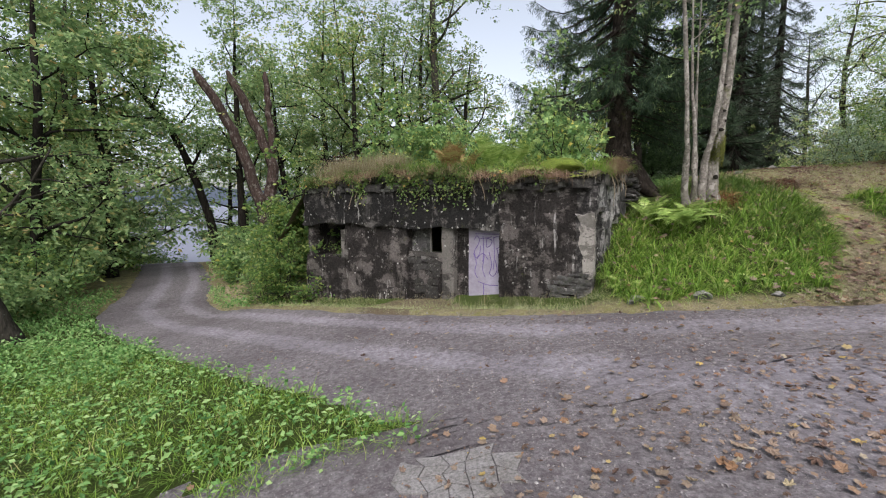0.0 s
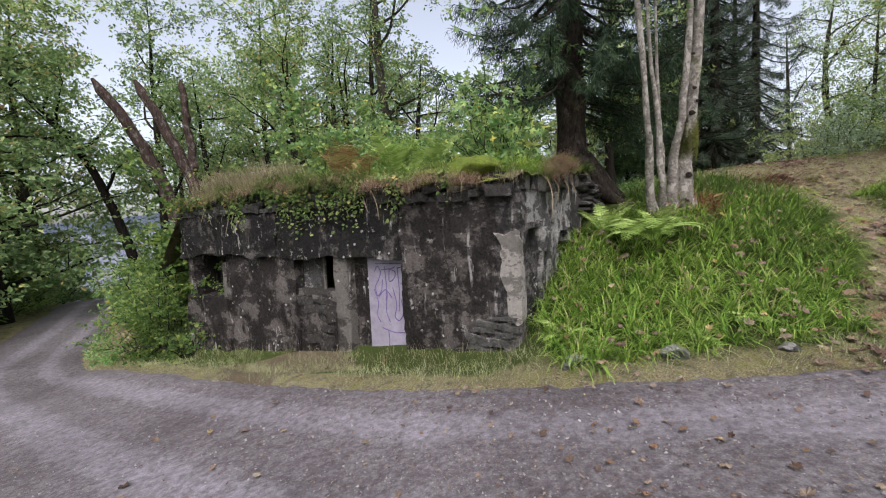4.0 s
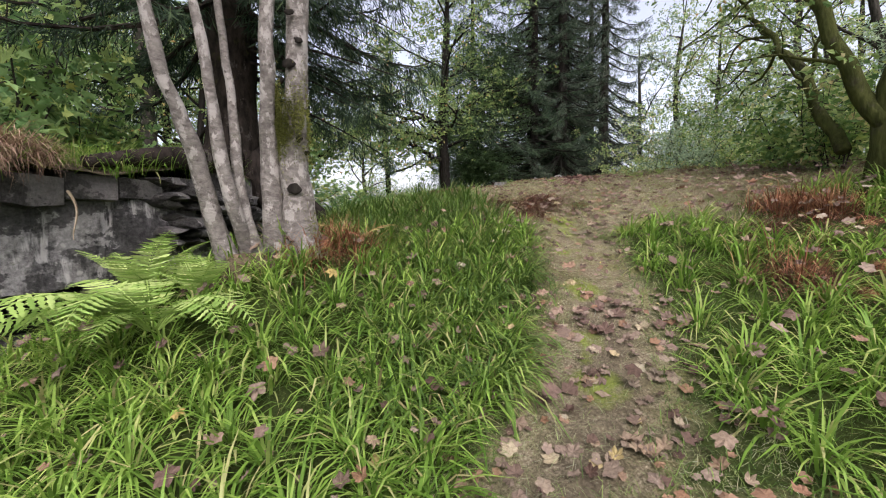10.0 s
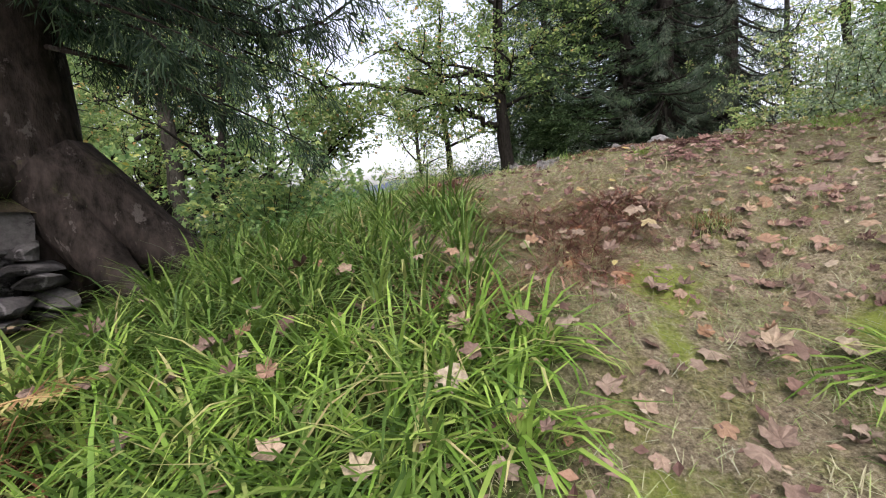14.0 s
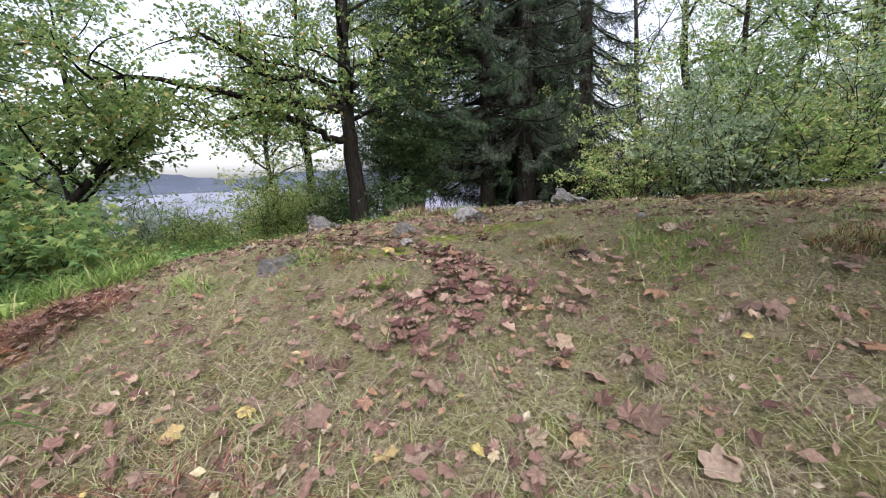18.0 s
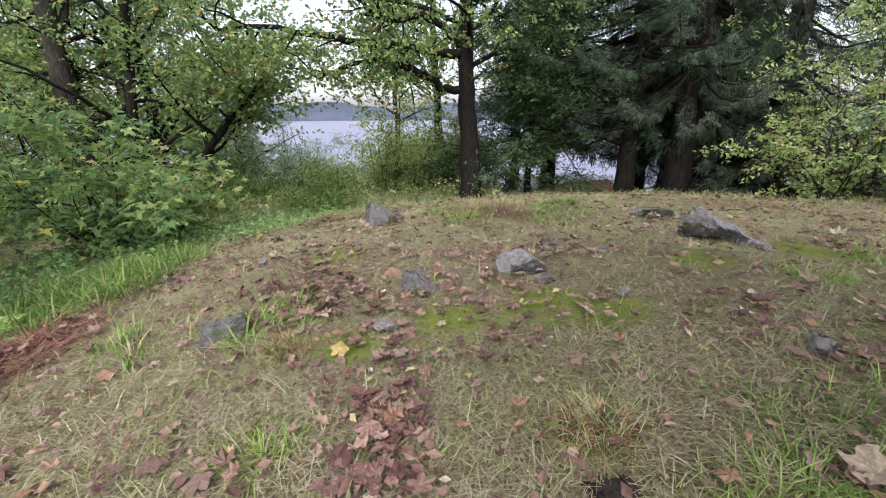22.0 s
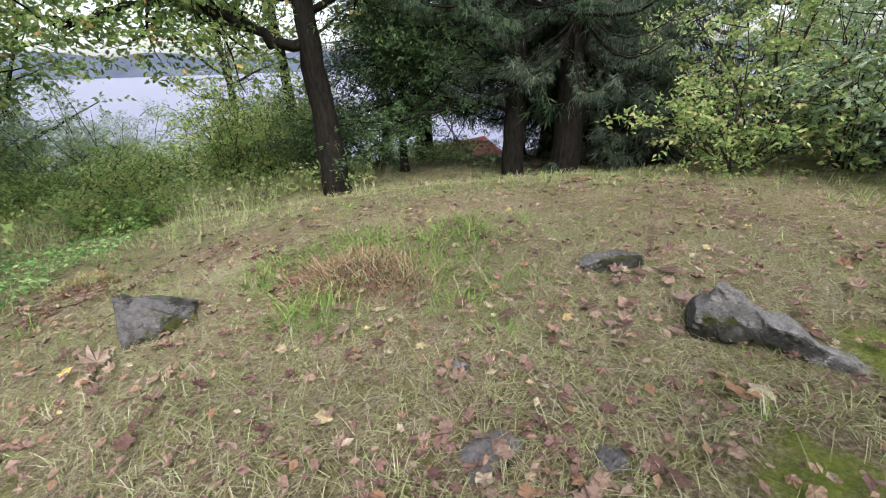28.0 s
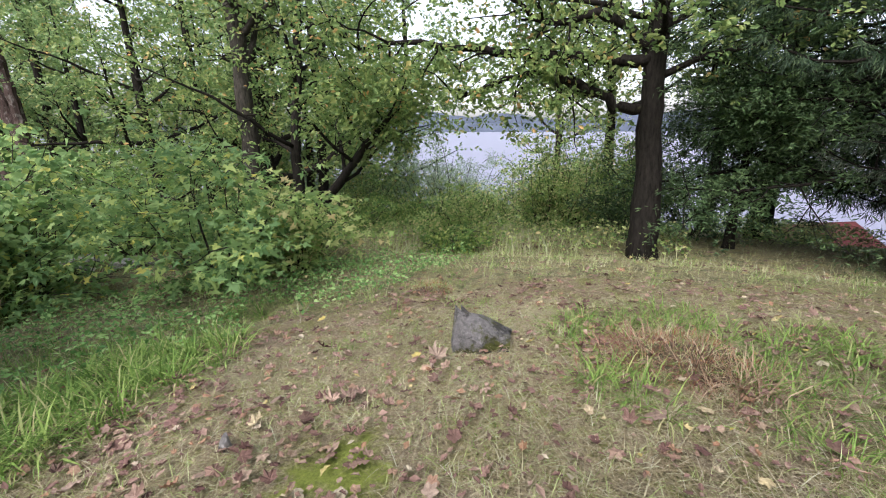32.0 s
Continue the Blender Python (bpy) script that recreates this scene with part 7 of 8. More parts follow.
# finer growth where one walks over the mound
def trodden(x, y):
    """The stretch of the mound round the walked line."""
    return (mound(x, y) > 0.12) & (np.hypot((x - 10.6) / 3.3, (y - 12.8) / 4.1) < 1)


fine = spots_where(rg, 64000, 7.2, 14.0, 8.6, 17.0, lambda x, y: trodden(x, y) & off_moss(x, y))
grass_clumps("dry_grass", fine, 2, 0.1, GRASS_DRY, "fine short dry grass and moss on the mound", 817, 0.03, 0.022, (0.5, 1.3, 2.0), 0.8, short=True, lay=0.4, lift=0.004)
lush = spots_where(rg, 420, 6.4, 8.0, 12.4, 15.2, lambda x, y: (np.hypot((x - 7.05) / 0.65, (y - 13.7) / 1.3) < 1) & off_heaps(x, y))
grass_clumps("tall_grass", spaced(lush, 0.13), 54, 0.27, GRASS_TUFT, "lush tall grass on the mound's western edge", 822, 0.034, 0.045, (1.0, 1.7, 2.3), 0.65)
ring = np.vstack([np.array([(10.28 + 0.75 * math.cos(a) * (0.7 + 0.3 * math.sin(3 * a)), 15.62 + 0.62 * math.sin(a))]) + np.random.default_rng(int(a * 100) + 100).normal(size=(3, 2)) * 0.14 for a in np.arange(-0.3, 3.6, 0.09)])
grass_clumps("grass_tufts", spaced(ring, 0.11), 44, 0.18, GRASS_TUFT, "green grass round the mossy tussock", 823, 0.035, 0.045, (1.2, 1.8, 2.4), 0.8)
near_green = np.array([(9.53, 12.03), (9.5, 12.06), (10.85, 11.75), (10.95, 11.6), (11.1, 11.8), (11.2, 11.5), (11.0, 11.95), (10.8, 11.5), (11.3, 11.7), (12.6, 13.9), (12.5, 13.7), (11.9, 13.4), (12.0, 13.3)])
near_green = np.vstack([near_green + np.random.default_rng(30 + k).normal(size=near_green.shape) * 0.05 for k in range(4)])
grass_clumps("grass_tufts", near_green, 34, 0.11, GRASS_LUSH, "bright green grass tufts in the dry turf", 824, 0.04, 0.035)
low = spots_where(rg, 15000, 5.6, 13.5, 5.2, 9.6, lambda x, y: ~on_road(x, y) & (path_distance(x, y) > 0.3) & (path_distance(x, y) < 2.6) & off_heaps(x, y))
grass_clumps("green_turf", low, 4, 0.11, GRASS_DARK, "short mixed grass beside the path", 825, 0.045, 0.03, (0.5, 1.1, 1.8), 0.8, short=True)
fine_green = spots_where(rg, 60000, 7.2, 14.0, 8.6, 17.0, lambda x, y: trodden(x, y) & off_moss(x, y) & (fractal(x, y, 0.4, 2.5) > -0.1))
grass_clumps("green_turf", fine_green, 2, 0.065, GRASS_LUSH, "fine short green grass on the mound", 818, 0.034, 0.022, (0.5, 1.1, 1.8), 0.7, short=True, lay=0.35)
straw = spots_where(rg, 52000, 7.2, 14.0, 8.6, 17.0, lambda x, y: trodden(x, y) & off_moss(x, y))
grass_clumps("straw", straw, 2, 0.15, GRASS_STRAW, "pale dead straw lying on the mound", 819, 0.015, 0.03, (0.3, 0.9), 0.16, short=True, lay=1.28, lift=0.022)
east = spots_where(rg, 1500, 13.5, 22, 5.3, 11.5, lambda x, y: ~on_road(x, y))
grass_clumps("slope_grass", east, 18, 0.28, GRASS_DARK, "grass on the slope east of the path", 826, 0.04, 0.1, short=True)
slope_tufts = spaced(spots_where(rg, 1500, 4.5, 16.5, 14.6, 22.0, lambda x, y: (mound(x, y) < 0.95) & off_bunker(x, y) & (np.hypot(x - 9.75, y - 21.2) > 0.7)), 0.28)
grass_clumps("slope_tufts", slope_tufts, 26, 0.13, GRASS_DRY, "tufts of yellowing grass on the slope behind the mound", 827, 0.03, 0.05, (0.8, 1.5, 2.2), 0.6, short=True)
grass_clumps("slope_tufts", slope_tufts[::2], 34, 0.16, GRASS_TUFT, "green tufts of grass on the slope behind the mound", 828, 0.03, 0.06, (0.9, 1.6, 2.2), 0.7)
west_tufts = np.vstack([np.array([(6.3, 15.6), (6.45, 15.75), (5.9, 15.05), (6.1, 15.2), (7.5, 13.9), (7.3, 14.2), (7.45, 13.6), (11.05, 16.37), (11.2, 16.1), (10.7, 15.05), (10.95, 15.1), (9.85, 15.15), (10.2, 14.95), (9.06, 12.9), (9.1, 13.0), (8.36, 12.77)]) + np.random.default_rng(60 + k).normal(size=(16, 2)) * 0.09 for k in range(3)])
grass_clumps("grass_tufts", west_tufts, 40, 0.19, GRASS_TUFT, "bright tufts of long grass round the mound", 829, 0.03, 0.045, (1.0, 1.7, 2.3), 0.65)
far_dry = spots_where(rg, 14000, -3.0, 17, 11.5, 26.5, lambda x, y: (mound(x, y) <= 0.5) & off_bunker(x, y) & (x + y > 14))
grass_clumps("slope_turf", far_dry, 4, 0.17, GRASS_DRY, "thin grass on the shaded slope towards the lake", 807, 0.03, 0.08, (0.6, 1.2, 1.8), 0.6, short=True)
walkway = spots_where(rg, 9000, 5.2, 10.5, 5.3, 11.5, lambda x, y: (path_distance(x, y) < 0.85) & (y > 5.6))
grass_clumps("path_grass", walkway, 8, 0.08, GRASS_DRY, "thin trodden grass on the path", 808, 0.03, 0.03, (0.8, 1.6, 2.2), 0.8, short=True, lay=0.35, lift=0.004)
green = spots_where(rg, 9000, 6.8, 16.2, 8.8, 18.6, lambda x, y: (mound(x, y) > 0.2) & (fractal(x, y, 0.6, 9.0) > 0.12) & (path_distance(x, y) > 0.4))
grass_clumps("green_turf", green, 7, 0.085, GRASS_LUSH, "short green grass in patches on the mound", 815, 0.036, 0.05, (0.6, 1.2, 1.8), 0.7, short=True, lay=0.3)
weeds = spots_where(rg, 700, -3, 10.5, 19.8, 26.5, lambda x, y: (y > 20.6 + 0.5 * fractal(x, y, 1.2)) & (np.hypot(x - 9.75, y - 21.2) > 1.0))
grass_clumps("tall_weeds", weeds, 14, 0.42, GRASS_DRY, "tall grass and weeds at the slope's edge", 816, 0.03, 0.14, (0.3, 0.8, 1.3), 0.35)
wl_ = spots_where(rg, 16000, -4, 10.5, 19.5, 27.5, lambda x, y: (y > 21.0 + 0.6 * fractal(x, y, 1.0)) & (fractal(x, y, 0.8, 4.0) > -0.35))
wz = ground_z(wl_[:, 0], wl_[:, 1]) + rg.uniform(0.05, 0.95, len(wl_)) * (0.6 + 0.4 * fractal(wl_[:, 0], wl_[:, 1], 0.7))
wd = rg.normal(size=(len(wl_), 3)) * np.array([1, 1, 0.5])
v, f = scatter(KITE[0], [np.array(KITE[1])], np.concatenate([wl_, wz[:, None]], axis=1), frames_of(wd, rg, 0.4), rg.uniform(0.05, 0.12, len(wl_)))
tagged(new("slope_weeds", mesh_of("slope_weeds", v, f, LEAF_YELLOW)), "light green weeds and brambles at the slope's edge", "weeds", kind="stuff")
fw = spots_where(rg, 11000, 3.2, 7.3, 11.8, 19.5, lambda x, y: (mound(x, y) < 0.45) & off_bunker(x, y) & (fractal(x, y, 0.7, 3.3) > -0.3))
fz = ground_z(fw[:, 0], fw[:, 1]) + rg.uniform(0.03, 1, len(fw)) * np.clip(0.2 + 0.25 * fractal(fw[:, 0], fw[:, 1], 0.5, 1.0), 0.03, 0.5)
v, f = scatter(KITE[0], [np.array(KITE[1])], np.concatenate([fw, fz[:, None]], axis=1), frames_of(rg.normal(size=(len(fw), 3)) * np.array([1, 1, 0.4]), rg, 0.5), rg.uniform(0.03, 0.075, len(fw)))
tagged(new("flank_herbs", mesh_of("flank_herbs", v, f, HERB)), "light green herbs on the mound's western flank", "herbs", kind="stuff")
sw = spots_where(rg, 5200, 11.2, 14.2, 24.2, 29.0, lambda x, y: fractal(x, y, 0.6, 6.0) > -0.5)
sz_ = ground_z(sw[:, 0], sw[:, 1]) + rg.uniform(0.02, 0.55, len(sw))
v, f = scatter(KITE[0], [np.array(KITE[1])], np.concatenate([sw, sz_[:, None]], axis=1), frames_of(rg.normal(size=(len(sw), 3)) * np.array([1, 1, 0.5]), rg, 0.5), rg.uniform(0.05, 0.1, len(sw)))
tagged(new("shore_weeds", mesh_of("shore_weeds", v, f, LEAF_YELLOW)), "bright yellow-green weeds between the trunks above the shore", "weeds", kind="stuff")
# verges of the road
def near_edge(x, y, lo, hi, edge):
    d = np.full(x.shape, 1e9)
    for px, py in edge:
        d = np.minimum(d, (x - px) ** 2 + (y - py) ** 2)
    d = np.sqrt(d)
    return (d > lo) & (d < hi)


verge = spots_where(rg, 9000, -7.5, 12, 4.8, 13, lambda x, y: ~on_road(x, y) & near_edge(x, y, 0.05, 1.6, ROAD_R) & off_bunker(x, y) & ((x < 3) | near_edge(x, y, 0.0, 0.6, ROAD_R)))
grass_clumps("verge_grass", verge, 12, 0.14, GRASS_DRY, "thin yellowing grass along the wall's foot", 809, 0.03, 0.05, (0.5, 1.0, 1.5), 0.5, short=True)
wall_foot = spots_where(rg, 1500, -4.5, 3.2, 6.5, 12, lambda x, y: (~inside(x, y, ROAD_POLY)) & off_bunker(x, y) & (np.abs((x - 2.65) * 0.517 + (y - 7.36) * 0.856 + 0.2) < 0.16))
grass_clumps("wall_foot_grass", wall_foot, 7, 0.24, GRASS_STRAW, "pale straw stems at the bunker's foot", 810, 0.014, 0.05, (0.3, 0.8), 0.3)
# herbs on the near verge
rh = np.random.default_rng(820)
hp = spots_where(rh, 30000, -9.5, 0.6, -2.5, 8.0, lambda x, y: ~on_road(x, y) & (x + 0.55 * y < 2.4 + 0.5))
n = len(hp)
hz = ground_z(hp[:, 0], hp[:, 1]) + rh.uniform(0.05, 1.0, n) ** 0.7 * np.clip(0.2 + 0.22 * fractal(hp[:, 0], hp[:, 1], 0.45) + 0.1 * fractal(hp[:, 0], hp[:, 1], 0.17, 3.0), 0.04, 0.5) * np.clip(1.2 + 0.4 * (-hp[:, 0] - 1), 0.3, 1.2)
d = rh.normal(size=(n, 3))
d[:, 2] = rh.uniform(-0.1, 0.5, n)
v, f = scatter(KITE[0], [np.array(KITE[1])], np.concatenate([hp, hz[:, None]], axis=1), frames_of(d, rh, 0.6), rh.uniform(0.03, 0.085, n))
tagged(new("verge_herbs", mesh_of("verge_herbs", v, f, HERB)), "low bright green herbs on the near verge", "herbs", kind="stuff")
wp = spots_where(rh, 22000, -14, -5, 6.0, 14.0, lambda x, y: ~on_road(x, y) & (x + 0.6 * y < 1.5) & near_edge(x, y, 0.02, 3.2, ROAD_L))
wz = ground_z(wp[:, 0], wp[:, 1]) + rh.uniform(0.02, 1, len(wp)) * np.clip(0.22 + 0.2 * fractal(wp[:, 0], wp[:, 1], 0.6), 0.03, 0.5)
v, f = scatter(KITE[0], [np.array(KITE[1])], np.concatenate([wp, wz[:, None]], axis=1), frames_of(rh.normal(size=(len(wp), 3)), rh, 0.7), rh.uniform(0.05, 0.11, len(wp)))
tagged(new("verge_herbs", mesh_of("verge_herbs", v, f, HERB)), "green herbs and brambles along the lower road", "herbs", kind="stuff")
hg = hp[rh.integers(0, n, 6000)]
grass_clumps("verge_grass", hg, 9, 0.22, GRASS_LUSH, "bright green grass among the herbs", 821, 0.03, 0.05, (0.5, 1.0, 1.6), 0.6, short=True)

# thin short turf where the path leaves the road
thin = np.random.default_rng(822).uniform((7.0, 5.5), (8.7, 6.9), (260, 2))
thin = thin[~on_road(thin[:, 0], thin[:, 1])]
grass_clumps("thin_turf", thin, 7, 0.12, GRASS_TUFT, "thin short turf beside the start of the path", 823, 0.03, 0.06, (0.6, 1.2, 1.8), 0.7, short=True)

# grass on the bunker's roof, and what hangs over its edge
ro = np.random.default_rng(830)


def on_roof(x, y):
    lx = (x - 2.65) * 0.856 - (y - 7.36) * 0.517
    ly = (x - 2.65) * 0.517 + (y - 7.36) * 0.856
    return roof_z(lx, ly)


def roof_spots(n, x0, x1, y0, y1):
    lx, ly = ro.uniform(x0, x1, n), ro.uniform(y0, y1, n)
    return np.stack([2.65 + 0.856 * lx + 0.517 * ly, 7.36 - 0.517 * lx + 0.856 * ly], axis=-1)


grass_clumps("roof_grass", roof_spots(640, -7.2, 0, 0.15, 4.2), 14, 0.24, GRASS_LUSH, "green grass on the bunker's roof", 831, 0.028, 0.06, zf=on_roof)
grass_clumps("roof_grass", roof_spots(420, -8.3, 0, 4.1, 6.4), 18, 0.32, GRASS_DARK, "green grass behind the bunker's roof", 837, 0.03, 0.08, zf=on_roof)
ep = np.stack([ro.uniform(-7.3, -0.6, 5200), ro.normal(-0.12, 0.06, 5200), np.zeros(5200)], axis=-1)
reach = 0.1 + 0.3 * np.clip(fractal(ep[:, 0], ep[:, 0] * 0.3, 0.35, 6.0), 0, 1) + 0.16 * (np.abs(ep[:, 0] + 3.2) < 1.1)
ep[:, 2] = 2.3 - np.abs(ro.normal(0, 1, 5200)) * reach
keep = fractal(ep[:, 0], ep[:, 0] * 0.7, 0.45, 2.0) > -0.25 + 0.5 * (ep[:, 0] > -2.3)
ep = ep[keep]
ew = np.stack([2.65 + 0.856 * ep[:, 0] + 0.517 * ep[:, 1], 7.36 - 0.517 * ep[:, 0] + 0.856 * ep[:, 1], ep[:, 2]], axis=-1)
ed = ro.normal(size=ew.shape) * 0.6 + np.array([-0.517, -0.856, -0.5])
v, f = scatter(ROUND[0], [np.array(ROUND[1])], ew, frames_of(ed, ro, 0.3), ro.uniform(0.03, 0.075, len(ew)))
tagged(new("trailing_plants", mesh_of("trailing_plants", v, f, LEAF_OAK)), "small green plants trailing over the bunker's edge", "plants", kind="stuff")
hr = roof_spots(5200, -7.2, -0.1, -0.05, 3.0)
hz2 = on_roof(hr[:, 0], hr[:, 1]) + ro.uniform(0, 1, len(hr)) * np.clip(0.14 + 0.2 * fractal(hr[:, 0], hr[:, 1], 0.5, 8.0), 0.02, 0.4)
v, f = scatter(KITE[0], [np.array(KITE[1])], np.concatenate([hr, hz2[:, None]], axis=1), frames_of(ro.normal(size=(len(hr), 3)), ro, 0.5), ro.uniform(0.03, 0.09, len(hr)))
tagged(new("roof_herbs", mesh_of("roof_herbs", v, f, LEAF_MAPLE)), "green herbs and seedlings on the bunker's roof", "herbs", kind="stuff")
grass_clumps("roof_dry_grass", roof_spots(170, -6.9, -4.6, 0.0, 1.2), 26, 0.55, GRASS_STRAW, "tall dry straw grass on the bunker's roof", 832, 0.012, 0.07, (0.3, 0.7, 1.1), 0.3, zf=on_roof)
grass_clumps("roof_dry_grass", roof_spots(170, -7.2, 0, -0.1, 0.25), 16, 0.26, GRASS_STRAW, "pale dry grass at the roof's edge", 833, 0.02, 0.05, (0.8, 1.6, 2.6), 0.8, zf=on_roof, droop_dir=(-1.2, -2.0))
grass_clumps("hanging_grass", roof_spots(220, -7.0, -0.4, -0.14, -0.04), 12, 0.32, GRASS_RUST, "dead grass hanging over the bunker's edge", 834, 0.018, 0.04, (2.4, 2.9), 0.4, zf=on_roof, droop_dir=(-1.6, -2.6))
grass_clumps("hanging_grass", roof_spots(120, -0.1, 0.05, 0.9, 2.3), 16, 0.38, GRASS_RUST, "dead grass and roots hanging over the side wall", 835, 0.018, 0.05, (1.6, 2.4, 2.9), 0.5, zf=on_roof, droop_dir=(2.4, -1.0))
grass_clumps("roof_edge_green", roof_spots(260, -0.5, 0.04, 0.2, 4.2), 16, 0.26, GRASS_LUSH, "green grass along the side wall's top", 838, 0.035, 0.05, (0.8, 1.6, 2.2), 0.6, zf=on_roof, droop_dir=(0.8, -0.3))
lumps = np.vstack([roof_spots(1, x_, x_ + 0.01, -0.12, -0.02) + ro.normal(size=(5, 2)) * 0.1 for x_ in (-6.8, -5.6, -4.4, -3.5, -3.1, -2.6)])
grass_clumps("hanging_grass", lumps, 30, 0.42, GRASS_DARK, "long green grass hanging over the bunker's front", 839, 0.025, 0.05, (1.6, 2.3, 2.9), 0.5, zf=on_roof, droop_dir=(-1.6, -2.6))
grass_clumps("roof_edge_green", roof_spots(420, -7.0, 0, 0.05, 0.5), 12, 0.18, GRASS_LUSH, "green trailing grass at the roof's edge", 836, 0.04, 0.05, (1.2, 2.2), 0.6, zf=on_roof, droop_dir=(-1.2, -2.0))


def fallen(name, xy, size, mat, shapes, label, seed, category="fallen leaves", lift=0.012):
    """Fallen leaves, curled, lying on the ground."""
    rng = np.random.default_rng(seed)
    sets = []
    which = rng.integers(0, len(shapes), len(xy))
    for k, (v, f) in enumerate(shapes):
        q = xy[which == k]
        n = len(q)
        if not n:
            continue
        e = 0.04
        z = ground_z(q[:, 0], q[:, 1])
        road_lift = np.where(on_road(q[:, 0], q[:, 1]), 0.03, 0.0)
        nx = -(ground_z(q[:, 0] + e, q[:, 1]) - z) / e + rng.normal(size=n) * 0.22
        ny = -(ground_z(q[:, 0], q[:, 1] + e) - z) / e + rng.normal(size=n) * 0.22
        up = unit(np.stack([nx, ny, np.ones(n)], axis=-1))
        a = rng.uniform(0, 2 * np.pi, n)
        d = np.stack([np.cos(a), np.sin(a), np.zeros(n)], axis=-1)
        d = unit(d - up * (d * up).sum(1, keepdims=True))
        fr = np.stack([np.cross(d, up), d, up], axis=2)
        s = size * np.clip(rng.lognormal(0, 0.32, n), 0.45, 1.7)
        p = np.stack([q[:, 0], q[:, 1], z + lift + road_lift + rng.uniform(0, 0.012, n)], axis=-1)
        sets.append(scatter(v, [np.array(g) for g in f] if isinstance(f[0], list) else [np.array(f)], p, fr, s))
    v, f = gather(sets)
    return tagged(new(name, mesh_of(name, v, f, mat)), label, category, kind="stuff")


MAPLES = [maple_shape(c) for c in (0.15, -0.25, 0.6, -0.6, 0.9)]
OAKS = [([(x, y, z * c) for x, y, z in LOBED[0]], LOBED[1]) for c in (1.0, 3.0, -2.5)]
rl = np.random.default_rng(840)


def pick(n, x0, x1, y0, y1, weight):
    x, y = rl.uniform(x0, x1, n), rl.uniform(y0, y1, n)
    k = rl.uniform(size=n) < weight(x, y)
    return np.stack([x[k], y[k]], axis=-1)


lit_path = pick(8000, 4.8, 10.8, 5.2, 11.5, lambda x, y: np.where(y > 5.5, 0.5 * np.exp(-(path_distance(x, y) / 0.5) ** 2) * (y < 8.3) + 0.16 * np.exp(-(path_distance(x, y) / 1.0) ** 2) + 0.02, 0.0))
fallen("fallen_maple_leaves", lit_path, 0.055, LITTER, MAPLES, "pale brown fallen maple leaves on the path and bank", 841)
lit_bank = pick(3200, 3, 13, 6, 10.5, lambda x, y: 0.2 * off_bunker(x, y))
fallen("fallen_maple_leaves", lit_bank, 0.062, LITTER, MAPLES, "pale brown maple leaves caught on the grass", 842, lift=0.14)
lit_mound = pick(52000, 7, 16, 9, 18, lambda x, y: mound(x, y) * (0.07 + 0.2 * (fractal(x, y, 1.1, 3.0) > 0.2)) * (1 + 0.8 * (y > 13.6) * (x < 11.5)))
fallen("fallen_maple_leaves", lit_mound, 0.038, LITTER_RED, MAPLES + OAKS, "red-brown fallen leaves on the dry mound", 843, lift=0.03)
trough = pick(16000, 8.6, 11.2, 11.0, 14.6, lambda x, y: 0.5 * np.exp(-((x - 9.92 + 0.12 * (y - 12)) / 0.13) ** 2 - ((y - 12.0) / 0.5) ** 2) + 0.4 * np.exp(-((x - 9.65) ** 2 + (y - 11.6) ** 2) / 0.04) + 0.45 * np.exp(-((x - 9.2 - 0.4 * (13.2 - y)) / 0.25) ** 2 - ((y - 13.2) / 0.4) ** 2) + 0.4 * np.exp(-((x - 8.4) ** 2 + (y - 14.1) ** 2) / 0.1))
large = pick(700, 7.5, 13, 9.3, 15, lambda x, y: 0.5 * mound(x, y) * (0.35 + (fractal(x, y, 0.9, 5.5) > 0.1)))
fallen("fallen_maple_leaves", large, 0.062, LITTER, MAPLES, "large brown maple leaves on the mound", 851, lift=0.035)
fallen("fallen_maple_leaves", trough, 0.046, LITTER_DARK, MAPLES + OAKS, "drift of red leaves in a worn hollow", 844, lift=0.035)
band = pick(9000, 7.0, 9.2, 9.8, 13.8, lambda x, y: sum(0.9 * np.exp(-((x - hx_) ** 2 + (y - hy_) ** 2) / (0.8 * r * r)) for hx_, hy_, r in HEAPS if 7.4 < hx_ < 8.4 and hy_ > 11.5))
fallen("fallen_maple_leaves", band, 0.03, LITTER_DARK, MAPLES + OAKS, "dark red leaves along the mound's edge", 848, lift=0.05)
lit_road = pick(90000, -4, 14, -2.5, 7.2, lambda x, y: on_road(x, y) * (0.012 + 0.3 * np.clip((x - 0.2) / 3, 0, 1) * np.clip((4.9 - y) / 2.2, 0.1, 1) * (0.7 + 0.6 * (fractal(x, y, 0.7, 4.0) > 0)) + 0.1 * (np.abs(x - 0.6) < 0.9) * (np.abs(y - 2.8) < 0.7)))
fallen("fallen_maple_leaves", lit_road, 0.044, LITTER, MAPLES + OAKS, "scattered fallen leaves on the gravel", 845, lift=0.01)
lit_verge = pick(2400, -9, 12, -2, 9, lambda x, y: ~on_road(x, y) * off_bunker(x, y) * 0.22 * near_edge(x, y, 0, 0.6, ROAD_R) + 0.03 * (x < 0) * ~on_road(x, y) * (y < 6))
fallen("fallen_maple_leaves", lit_verge, 0.062, LITTER, MAPLES, "brown fallen leaves on the verge", 846, lift=0.06)
lit_far = pick(7000, -2, 18, 12, 26, lambda x, y: 0.4 * off_bunker(x, y) * (mound(x, y) < 0.5))
fallen("fallen_oak_leaves", lit_far, 0.07, LITTER_RED, OAKS, "brown leaves under the oak", 847, lift=0.04)

